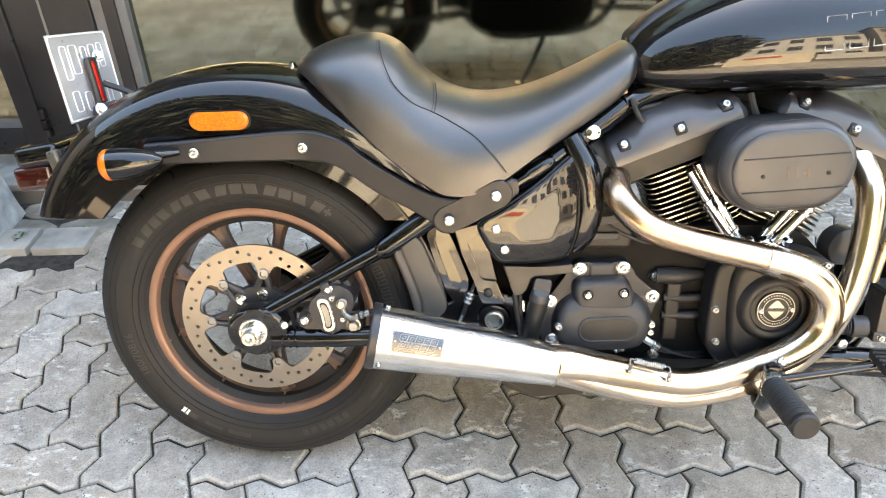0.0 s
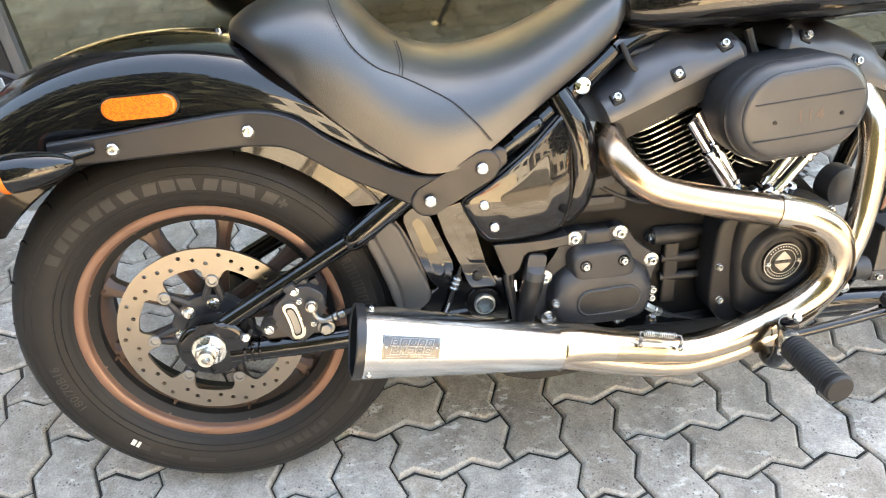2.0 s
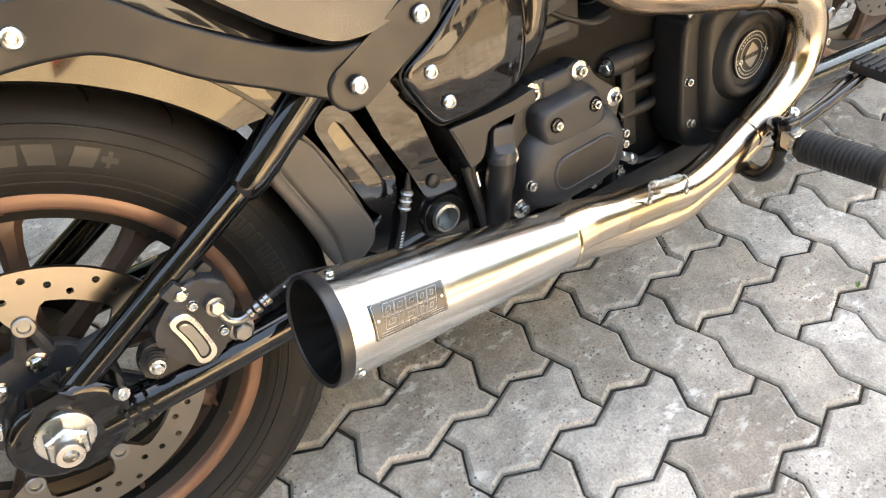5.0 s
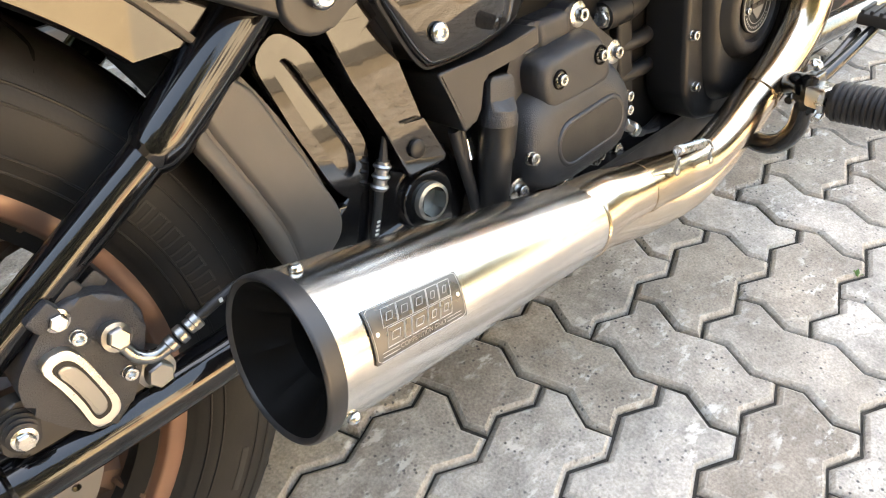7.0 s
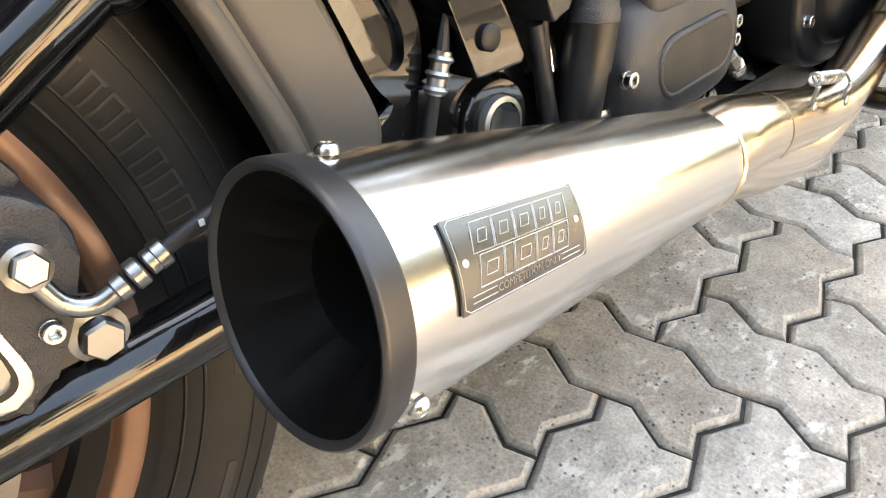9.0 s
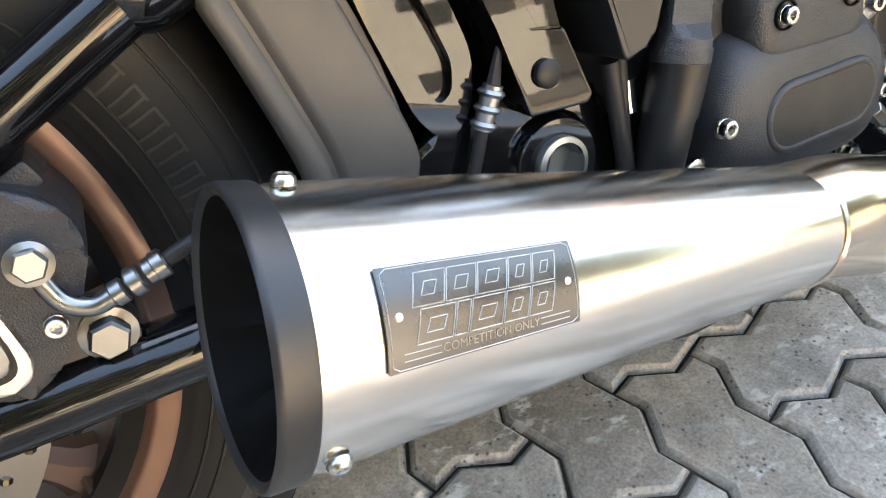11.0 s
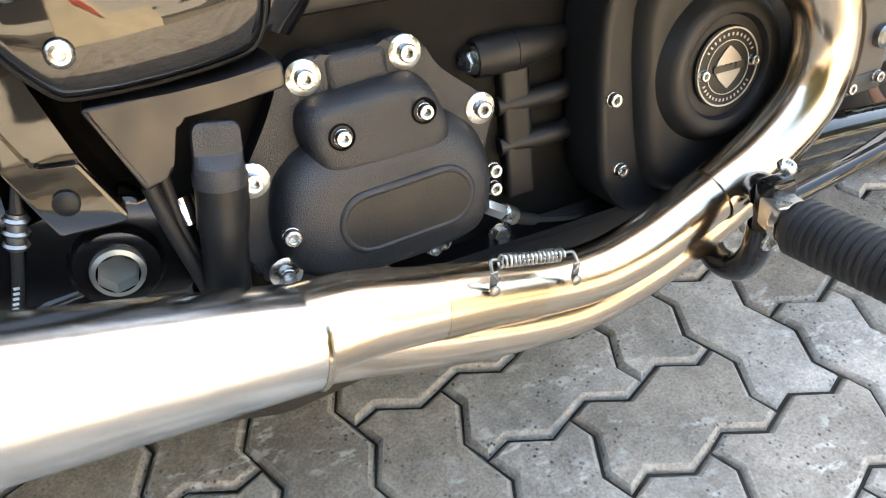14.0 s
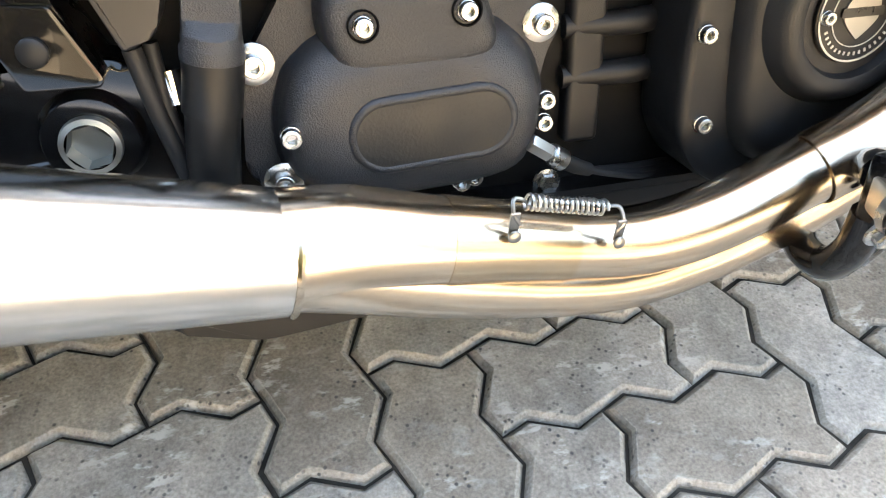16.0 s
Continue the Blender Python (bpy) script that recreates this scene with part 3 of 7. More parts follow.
for row, y0 in enumerate((0.775, 0.885, 0.99)):
    x0 = -2.4 + 0.06 * row
    while x0 < -0.75:
        w, d = r_.uniform(0.11, 0.22), r_.uniform(0.085, 0.105)
        bm = bmesh.new()
        lp = [(w / 2 * math.cos(a) * r_.uniform(0.9, 1.15), d / 2 * math.sin(a) * r_.uniform(0.9, 1.15)) for a in (2 * math.pi * (k + 0.5) / 8 for k in range(8))]
        lp = [(max(-w / 2, min(w / 2, x * 1.25)), max(-d / 2, min(d / 2, y * 1.25))) for x, y in lp]
        loft(bm, [[(x * s_, y * s_, z_ + r_.uniform(-0.002, 0.002)) for x, y in lp] for s_, z_ in ((1.0, -0.03), (1.0, 0.0), (0.88, 0.008))])
        place("flat_stone", finish(bm, "flat_stone", ROUGHSTONE, 25), pose(x0 + w / 2, y0 + (x0 + 1.3) * 0.06, -0.004, 0, 0, r_.uniform(-6, 6)), strip)
        x0 += w + 0.012


def weed(at, n, size, seed):
    r = random.Random(seed)
    bm = bmesh.new()
    for k in range(n):
        a, l = r.uniform(0, 6.28), size * r.uniform(0.5, 1.0)
        tilt = r.uniform(0.3, 1.1)
        d = Vector((math.cos(a) * math.sin(tilt), math.sin(a) * math.sin(tilt), math.cos(tilt)))
        side = d.cross(Vector((0, 0, 1))).normalized() * l * 0.22
        mid, tip = d * l * 0.55, d * l + Vector((0, 0, -0.12 * l))
        base = Vector((r.uniform(-1, 1), r.uniform(-1, 1), 0)) * size * 0.2
        vs = [bm.verts.new(base + p) for p in (Vector((0, 0, 0)), mid + side, tip, mid - side)]
        bm.faces.new(vs)
    ob = new("weed", finish(bm, "weed", LEAF))
    ob.location = at
    return tagged(ob, "small green weed growing in a paving joint", "weed", "weeds in the joints")


weed((-1.025, 0.70, -0.005), 26, 0.055, 1)
weed((-0.846, 0.756, -0.005), 12, 0.035, 2)
weed((1.17, -0.37, -0.004), 7, 0.014, 3)


# the other side of the street: unseen surroundings, added for reflections in paint and steel
def facade(name, x, y, w, h, mat, floors, bays, label):
    ob = tagged(new(name), label, "building")
    bm = bmesh.new()
    box(bm, (x, y, h / 2), (w, 3.0, h), 0)
    part("wall", bm, mat, ob)
    bm = bmesh.new()
    box(bm, (x, y, h + 0.15), (w + 0.4, 3.4, 0.3), 0)
    part("roof", bm, CEIL, ob)
    one = bmesh.new()
    box(one, (0, 0, 0), (w / bays * 0.55, 0.12, h / floors * 0.5), 0)
    me = finish(one, "window", DARKGLASS)
    for f in range(floors):
        for b in range(bays):
            place("window", me, pose(x - w / 2 + (b + 0.5) * w / bays, y + 1.5, (f + 0.5) * h / floors), ob)
    return ob


# unseen dark wall that closes the west side of the reflections
rw = bmesh.new()
box(rw, (-15.5, -5.0, 4.0), (3.0, 22.0, 8.2), 0)
tagged(new("wall_west", finish(rw, "wall_west", CEIL)), "unseen dark wall added for the reflections", "wall", kind="structure")
facade("apartment_house", -9, -17.5, 11, 12, PLASTER, 4, 5, "warm plastered town house across the street")
facade("apartment_house", 3.5, -18.5, 12, 10, PLASTERPALE, 3, 5, "pale plastered town house across the street")
facade("apartment_house", 15, -17.0, 10, 12, PLASTER, 4, 4, "warm plastered town house across the street")


def tree(x, y, h, seed, low=False):
    r = random.Random(seed)
    ob = tagged(new("tree"), "unseen leafy tree added as a dark mass for the reflections", "tree", "street trees")
    ob.location = (x, y, -0.06)
    bm = bmesh.new()
    tube(bm, [(0, 0, 0), (0.06, 0.03, h * 0.3), (0, 0.1, h * 0.55)], [0.16, 0.12, 0.07], 8)
    for k in range(6):
        a = k * 1.05
        tube(bm, [(0, 0.06, h * 0.42), (math.cos(a) * 0.6, math.sin(a) * 0.6, h * 0.62), (math.cos(a) * 1.1, math.sin(a) * 1.1, h * 0.78)], [0.06, 0.04, 0.015], 6)
    part("trunk", bm, CEIL, ob)
    vs, fs = [], []
    for k in range(5200 if low else 3600):
        d = Vector((r.gauss(0, 1), r.gauss(0, 1), r.gauss(0, 1.25 if low else 0.7)))
        d = d.normalized() * (r.random() ** 0.4) * h * (0.30 if low else 0.33)
        if low:
            d.z *= 1.45
        c = d + Vector((0, 0, h * (0.48 if low else 0.60)))
        u, v, _ = frame_of((r.gauss(0, 1), r.gauss(0, 1), r.gauss(0, 1) + 0.01))
        s = r.uniform(0.20, 0.42)
        i = len(vs)
        vs += [c - u * s, c + v * s * 0.5, c + u * s, c - v * s * 0.5]
        fs.append((i, i + 1, i + 2, i + 3))
    me = bpy.data.meshes.new("crown")
    me.from_pydata(vs, [], fs)
    me.materials.append(FOLIAGE)
    crown = new("crown", me)
    crown.parent = ob


# unseen trees, set where gloss black should mirror something dark
for tx, ty, th, ts, lw in ((-9.8, -6.8, 11.5, 4, True), (-6.9, -6.4, 11.0, 5, True), (-4.4, -6.4, 9.5, 8, True), (-2.2, -6.8, 9.0, 6, True), (12.5, -8.6, 8.4, 7, False), (16.0, -9.3, 9.0, 10, False)):
    tree(tx, ty, th, ts, lw)
# unseen cream wall and red panel, added to tint the gloss castings' reflections
rw = bmesh.new()
box(rw, (1.25, -5.70, 0.69), (2.3, 0.24, 1.52), 0.02)
tagged(new("wall_tan", finish(rw, "wall_tan", CREAM)), "unseen low cream wall added as a bright patch for the reflections", "wall", kind="structure")
rw = bmesh.new()
box(rw, (1.02, -5.56, 1.12), (0.95, 0.05, 0.26), 0.008)
tagged(new("wall_red", finish(rw, "wall_red", REDWALL)), "unseen red panel added for red streaks in the reflections", "wall", kind="structure")
# another unseen wall, a pale patch for paint and steel to mirror
rw = bmesh.new()
box(rw, (5.6, -10.6, 0.65), (3.6, 0.25, 1.4), 0.02)
tagged(new("wall_pale", finish(rw, "wall_pale", PLASTERPALE)), "unseen low pale wall added for the reflections", "wall", kind="structure")


# ---------------------------------------------------------------- the motorcycle
LEAN = 14.04
bike = tagged(new("motorcycle"), "black cruiser motorcycle with bronze wheels leaning on its stand", "motorcycle")
bike.matrix_basis = pose(0, -0.0781, 0.0024, -LEAN, 0, 0)
AX = Vector((0, 0, 0.322))
SCREW = socket_screw(0.0058, 0.007, ZINC)
SCREW_L = socket_screw(0.0070, 0.009, ZINC, washer=1.85)
DOME = dome_bolt(0.0098, 0.006, ZINC)
HEXB = hex_bolt(0.0082, 0.009, ZINC)
HEXS = hex_bolt(0.006, 0.007, ZINC)


def bolt(mesh, at, d=OUT, parent=None, spin=0.0, s=1.0, label=""):
    return place(mesh.name, mesh, aim(at, d, spin) @ Matrix.Scale(s, 4), parent or bike, label)


def ring_polar(rfun, n, c, y):
    return [(c[0] + rfun(t) * math.cos(t), y, c[1] + rfun(t) * math.sin(t)) for t in (2 * math.pi * k / n for k in range(n))]


def rotor_bm(R, inner, holes, y, thick, c):
    """A drilled brake disc with a scalloped inner edge, standing in x and z."""
    bm = bmesh.new()
    loops = [ring_polar(lambda t: R, 120, c, y), ring_polar(inner, 140, c, y)]
    for hx, hz, hr in holes:
        loops.append([(hx + hr * math.cos(a), y, hz + hr * math.sin(a)) for a in (2 * math.pi * k / 8 for k in range(8))])
    edges = []
    for lp in loops:
        vs = [bm.verts.new(p) for p in lp]
        edges += [bm.edges.new((vs[i], vs[(i + 1) % len(vs)])) for i in range(len(vs))]
    bmesh.ops.triangle_fill(bm, use_beauty=True, use_dissolve=False, edges=edges, normal=(0, -1, 0))
    ext = bmesh.ops.extrude_face_region(bm, geom=list(bm.faces))
    bmesh.ops.translate(bm, vec=(0, thick, 0), verts=[g for g in ext["geom"] if isinstance(g, bmesh.types.BMVert)])
    return bm


def wheel(name, c, bead, tyre_prof, rim_half, spokes, phase, matrix, label, marks):
    """A cast wheel in its own space: the axle along y through c. Its parts are the tyre, the rim lip, spokes and hub."""
    bm = bmesh.new()
    b = bead
    h = rim_half
    lathe(bm, [(b - 0.0005, -h + 0.004), (b - 0.010, -h * 0.72), (b - 0.017, -h * 0.4), (b - 0.019, 0), (b - 0.017, h * 0.4), (b - 0.010, h * 0.72), (b - 0.0005, h - 0.004), (b + 0.008, h - 0.004), (b - 0.002, h * 0.6), (b - 0.012, 0), (b - 0.002, -h * 0.6), (b + 0.008, -h + 0.004)], c, (0, 1, 0), 96, closed=True)
    root = part(name, bm, BARREL, bike, label)
    root.matrix_basis = matrix
    for s in (-1, 1):
        bm = bmesh.new()
        lathe(bm, [(b - 0.0015, s * (h - 0.006)), (b + 0.001, s * (h + 0.001)), (b + 0.004, s * (h + 0.0035)), (b + 0.013, s * (h + 0.0045)), (b + 0.0175, s * (h + 0.0025)), (b + 0.0185, s * (h - 0.002)), (b + 0.014, s * (h - 0.006))], c, (0, 1, 0), 96, closed=True)
        part("rim_lip", bm, LIP, root, "copper-bronze painted rim edge")
    bm = bmesh.new()
    lathe(bm, tyre_prof, c, (0, 1, 0), 120, closed=True)
    tyre = part("tyre", bm, TYRE, root, "black rubber tyre with moulded sidewall")
    # one spoke, shared by all
    bm = bmesh.new()
    secs = []
    for r, y, w, dpt in ((0.040, -0.012, 0.014, 0.020), (0.075, -0.016, 0.0115, 0.018), (0.12, -0.019, 0.0112, 0.018), (b - 0.050, -0.021, 0.0115, 0.020), (b - 0.030, -0.021, 0.0145, 0.022), (b - 0.014, -0.019, 0.024, 0.026)):
        secs.append([(r, y - dpt * 0.5, -w * 0.45), (r, y - dpt * 0.5, w * 0.45), (r, y - dpt * 0.1, w), (r, y + dpt * 0.7, w * 0.9), (r, y + dpt * 0.7, -w * 0.9), (r, y - dpt * 0.1, -w)])
    loft(bm, secs)
    me = finish(bm, "spoke", BRONZE, 40)
    for k in range(spokes):
        place("spoke", me, Matrix.Translation(c) @ Matrix.Rotation(-radians(phase + 360 / spokes * k), 4, "Y"), root)
    bm = bmesh.new()       # a slim cast rib carries each spoke across the rim well to the lip
    loft(bm, [[(r + 0.002, y, -w), (r + 0.002, y, w), (r - hh, y, w * 0.6), (r - hh, y, -w * 0.6)] for y, r, w, hh in ((-h + 0.005, b - 0.001, 0.0028, 0.001), (-h * 0.72, b - 0.010, 0.0032, 0.0035), (-h * 0.4, b - 0.017, 0.0042, 0.005), (-0.008, b - 0.019, 0.006, 0.007))])
    me = finish(bm, "rim_rib", BARREL, 40)
    for k in range(spokes):
        place("rim_rib", me, Matrix.Translation(c) @ Matrix.Rotation(-radians(phase + 360 / spokes * k), 4, "Y"), root)
    bm = bmesh.new()
    lathe(bm, [(0, -0.062), (0.036, -0.062), (0.040, -0.058), (0.042, -0.03), (0.046, -0.02), (0.046, 0.02), (0.042, 0.03), (0.040, 0.06), (0, 0.06)], c, (0, 1, 0), 40)
    part("hub", bm, MATTE, root, "black wheel hub")
    return root, tyre


def sidewall_marks(root, c, r0, y, items, mat):
    """Raised bars on a sidewall: (degrees, radius offset, length in degrees, height, taper)."""
    for deg, dr, ln, hh, slope in items:
        bm = bmesh.new()
        n, m = max(2, int(ln / 2) + 2), 4
        rows = []
        for j in range(m):
            rr = r0 + dr - hh / 2 + hh * j / (m - 1)
            rows.append([bm.verts.new((c[0] + rr * math.cos(a), y(rr) - 0.0007, c[2] + rr * math.sin(a))) for a in (radians(deg + slope * j + ln * k / (n - 1)) for k in range(n))])
        for a, b in zip(rows, rows[1:]):
            for k in range(n - 1):
                bm.faces.new((a[k], a[k + 1], b[k + 1], b[k]))
        ext = bmesh.ops.extrude_face_region(bm, geom=list(bm.faces))
        bmesh.ops.translate(bm, vec=(0, 0.003, 0), verts=[g for g in ext["geom"] if isinstance(g, bmesh.types.BMVert)])
        part("sidewall_mark", bm, mat, root)


REAR_PROF_H = [(0.200, -0.058), (0.213, -0.066), (0.2235, -0.070), (0.2265, -0.0745), (0.229, -0.0755), (0.237, -0.0815), (0.252, -0.0880), (0.268, -0.0902), (0.284, -0.0880), (0.298, -0.0815), (0.3065, -0.0745), (0.3145, -0.0640), (0.3225, -0.0440), (0.3275, -0.0200)]
REAR_PROF = REAR_PROF_H + [(0.329, 0.0)] + [(r, -y) for r, y in REAR_PROF_H[::-1]] + [(0.190, 0.05), (0.190, -0.05)]


def rear_side(r):
    rs = [p[0] for p in REAR_PROF_H]
    return float(np.interp(r, rs, [p[1] for p in REAR_PROF_H]))


rear_wheel, rear_tyre = wheel("rear_wheel", tuple(AX), 0.2045, REAR_PROF, 0.066, 9, 157, Matrix.Translation(AX) @ Matrix.Scale(1.022, 4) @ Matrix.Translation(-AX), "dark bronze cast wheel with nine spokes", None)


def bent_text(words, size, c, r, deg, side, mat, root, label, flip=1):
    """Lettering wrapped round a sidewall; it reads clockwise when flip is 1."""
    bm = text_bm(words, size, 0.0003, 1.05)
    for v in bm.verts:
        a = radians(deg) - flip * v.co.x / r
        rr = r + flip * v.co.z
        v.co = Vector((c[0] + rr * math.cos(a), side(rr) - 0.0004 + v.co.y, c[2] + rr * math.sin(a)))
    return part("lettering", bm, mat, root, label, 60)


bent_text("180/70B16", 0.021, tuple(AX), 0.262, 197, rear_side, TYREMARK, rear_tyre, "moulded size marking")
# the maker's marks stand as plain raised blocks, spaced like the letters
for k in range(6):
    sidewall_marks(rear_tyre, tuple(AX), 0.264, rear_side, [(140.5 - 5.6 * k, 0.0, 3.9, 0.019, (0.25, -0.3, 0.0)[k % 3])], TYRERELIEF)
for k in range(8):
    sidewall_marks(rear_tyre, tuple(AX), 0.2635, rear_side, [(104.5 - 6.5 * k, 0.0, (4.9, 4.4, 4.7)[k % 3], 0.019, (0.3, -0.3, 0.0)[k % 3])], TYREMARK)
sidewall_marks(rear_tyre, tuple(AX), 0.2635, rear_side, [(54.6, 0.0, 3.2, 0.006, 0), (55.9, 0.0, 0.8, 0.016, 0)], TYREMARK)
for k in range(8):         # slim outlined blocks, each a frame of four raised lines
    a_, w_, h_ = 27.8 - 3.37 * k, (2.2, 1.9, 2.3)[k % 3], 0.0185
    bars = [(a_, h_ * 0.47, w_, 0.0016, 0), (a_, -h_ * 0.47, w_, 0.0016, 0), (a_, 0.0, 0.34, h_, 0.1), (a_ + w_ - 0.34, 0.0, 0.34, h_, 0.1)]
    sidewall_marks(rear_tyre, tuple(AX), 0.2555, rear_side, bars, TYRERELIEF)
for k in range(6):
    sidewall_marks(rear_tyre, tuple(AX), 0.259, rear_side, [(-75 + 4.2 * k, 0.0, 3.0, 0.015, (0.2, 0.0)[k % 2])], RUBBER)
for rr, lift in ((0.2465, 0.0011), (0.2775, 0.0009), (0.2895, 0.0012), (0.2365, 0.0010)):     # fine moulded rings
    bm = bmesh.new()
    y_ = rear_side(rr)
    lathe(bm, [(rr - 0.0014, rear_side(rr - 0.0014) + 0.001), (rr - 0.0006, y_ - lift), (rr + 0.0006, y_ - lift), (rr + 0.0014, rear_side(rr + 0.0014) + 0.001)], tuple(AX), (0, 1, 0), 120)
    part("sidewall_ring", bm, TYRE, rear_tyre, "fine moulded ring")
sidewall_marks(rear_tyre, tuple(AX), 0.262, rear_side, [(-130, 0.0, 6, 0.011, 0), (-120, 0.0, 8, 0.007, 0), (-109, 0.0, 10, 0.008, 0), (-16, 0.004, 14, 0.006, 0), (-38, 0.006, 9, 0.006, 0)], RUBBER)
sidewall_marks(rear_tyre, tuple(AX), 0.262, rear_side, [(-131.5, 0.0, 3.6, 0.011, 0)], HOSEMARK)
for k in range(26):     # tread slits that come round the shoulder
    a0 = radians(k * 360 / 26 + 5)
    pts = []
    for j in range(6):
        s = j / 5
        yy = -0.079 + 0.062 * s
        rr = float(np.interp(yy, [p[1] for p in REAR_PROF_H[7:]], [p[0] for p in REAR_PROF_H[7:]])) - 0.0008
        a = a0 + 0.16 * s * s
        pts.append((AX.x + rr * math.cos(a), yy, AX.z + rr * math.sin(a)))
    # near-black strip instead of a cut groove: the slit's shade as colour
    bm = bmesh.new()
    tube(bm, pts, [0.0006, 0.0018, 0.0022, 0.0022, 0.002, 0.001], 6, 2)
    part("tread_groove", bm, DARKIN, rear_tyre, "curved near-black strip painting a tread groove's shade")

# brake disc
bt = [radians(81 + 360 / 7 * k) for k in range(7)]


def disc_inner(t):
    d = min(abs((t - b + math.pi) % (2 * math.pi) - math.pi) for b in bt)
    return 0.1180 - 0.0300 * math.exp(-(d / 0.135) ** 4)


holes = []
for k in range(7):
    for j, rr in enumerate((0.1260, 0.1335, 0.1410, 0.1270, 0.1345, 0.1420)):
        a = bt[k] + radians(360 / 7) * (j + 0.5) / 6
        holes.append((AX.x + rr * math.cos(a), AX.z + rr * math.sin(a), 0.0037))
rotor = part("brake_disc", rotor_bm(0.152, disc_inner, holes, -0.0785, 0.006, (AX.x, AX.z)), ROTOR, rear_wheel, "drilled steel brake disc", 30)
bm = bmesh.new()
lathe(bm, [(0.030, -0.074), (0.066, -0.074), (0.068, -0.070), (0.068, -0.060), (0.030, -0.060)], AX, (0, 1, 0), 40, closed=True)
carrier = part("disc_carrier", bm, SATIN, rotor, "black disc carrier")
for b in bt:
    for s in (-1, 1):
        bm = bmesh.new()
        tube(bm, [(AX.x + 0.060 * math.cos(b + s * 0.22), -0.0685, AX.z + 0.060 * math.sin(b + s * 0.22)), (AX.x + 0.094 * math.cos(b + s * 0.04), -0.0725, AX.z + 0.094 * math.sin(b + s * 0.04))], [0.008, 0.0055], 8)
        part("carrier_arm", bm, SATIN, rotor)
rivet = bmesh.new()
lathe(rivet, [(0.0105, 0), (0.0105, 0.003), (0.0095, 0.004), (0.0062, 0.004), (0.0052, 0.0015), (0, 0.0012)], (0, 0, 0), (0, 0, 1), 20)
rivet = finish(rivet, "rivet", DULL, 30)
for b in bt:
    bolt(rivet, (AX.x + 0.0958 * math.cos(b), -0.0785, AX.z + 0.0958 * math.sin(b)), parent=rotor)
for k in range(7):
    a = radians(80 + 360 / 7 * k)
    bolt(HEXB, (AX.x + 0.051 * math.cos(a), -0.074, AX.z + 0.051 * math.sin(a)), parent=rotor, spin=20 * k)

# swing arm
bm = bmesh.new()
slab(bm, stadium(0.010, 0.321, 0.012, 0.047, 5, 14), -0.137, -0.100, 0.008, 3)
tube(bm, [(0.018, -0.120, 0.350), (0.255, -0.1185, 0.487)], 0.0150, 20)
tube(bm, [(0.245, -0.1185, 0.481), (0.262, -0.1185, 0.491), (0.345, -0.113, 0.551), (0.40, -0.108, 0.59)], [0.0155, 0.0215, 0.0225, 0.0225], 20, 3)
tube(bm, [(0.035, -0.120, 0.304), (0.16, -0.120, 0.306), (0.30, -0.117, 0.313), (0.47, -0.108, 0.335)], 0.0200, 22)
swing = part("swing_arm", bm, GLOSS, bike, "glossy black tubular swing arm")
for s in (-0.012, 0.0, 0.012):
    bm = bmesh.new()
    lathe(bm, [(0.0195, -0.002), (0.0205, -0.002), (0.0222, 0), (0.0205, 0.002), (0.0195, 0.002)], (0.070 + s, -0.120, 0.3045), (1, 0, 0.01), 22, closed=True)
    part("collar", bm, GLOSS, swing)
bm = bmesh.new()
slab(bm, stadium(0.010, 0.321, 0.012, 0.047, 5, 10), 0.100, 0.137, 0.006, 2)
tube(bm, [(0.0, 0.120, 0.345), (0.26, 0.118, 0.488), (0.40, 0.11, 0.59)], 0.018, 14)
tube(bm, [(0.0, 0.120, 0.306), (0.25, 0.120, 0.309), (0.47, 0.11, 0.335)], 0.020, 14)
part("far_arm", bm, GLOSS, swing)
bm = bmesh.new()
lathe(bm, [(0, 0), (0.0275, 0), (0.0275, 0.003), (0.026, 0.004), (0, 0.004)], (0.003, -0.137, 0.322), OUT, 30)
hx = lambda s, y: [(0.003 + 0.0215 * s * math.cos(math.pi / 3 * k + 0.3), y, 0.322 + 0.0215 * s * math.sin(math.pi / 3 * k + 0.3)) for k in range(6)]
loft(bm, [hx(1, -0.141), hx(1, -0.155), hx(0.9, -0.158)])
part("axle_nut", bm, ZINC, swing, "large zinc-plated axle nut", 25)
bm = bmesh.new()
lathe(bm, [(0.0135, 0), (0.0135, 0.017), (0.0125, 0.0185), (0.0072, 0.0185), (0.0066, 0.0165), (0.0066, 0.004), (0, 0.004)], (0.003, -0.152, 0.322), OUT, 24)
part("axle", bm, ALU, swing, "hollow axle end")
bm = bmesh.new()
lathe(bm, [(0.007, 0), (0.007, 0.008), (0.0062, 0.009), (0.003, 0.009), (0.0025, 0.005), (0, 0.005)], (0.062, -0.139, 0.340), (0.5, -0.8, 0.1), 16)
part("adjuster_screw", bm, ZINC, swing)

# rear brake caliper
bm = bmesh.new()
slab(bm, rounded([(0.085, 0.345), (0.100, 0.368), (0.140, 0.360), (0.178, 0.356), (0.200, 0.350), (0.211, 0.335), (0.204, 0.320), (0.185, 0.312), (0.12, 0.318), (0.095, 0.322)], 0.010), -0.126, -0.112, 0.003)
caliper = part("brake_caliper", bm, plain("caliper_bracket_grey", (0.032, 0.028, 0.025), 0.32, bump=0.0, coat=0.2), bike, "black rear brake caliper on a bronze-grey bracket")
bm = bmesh.new()
slab(bm, rounded([(0.115, 0.385), (0.135, 0.405), (0.158, 0.423), (0.188, 0.415), (0.203, 0.390), (0.186, 0.352), (0.165, 0.322), (0.145, 0.318), (0.128, 0.336), (0.112, 0.362)], 0.012), -0.139, -0.058, 0.0045, 2)
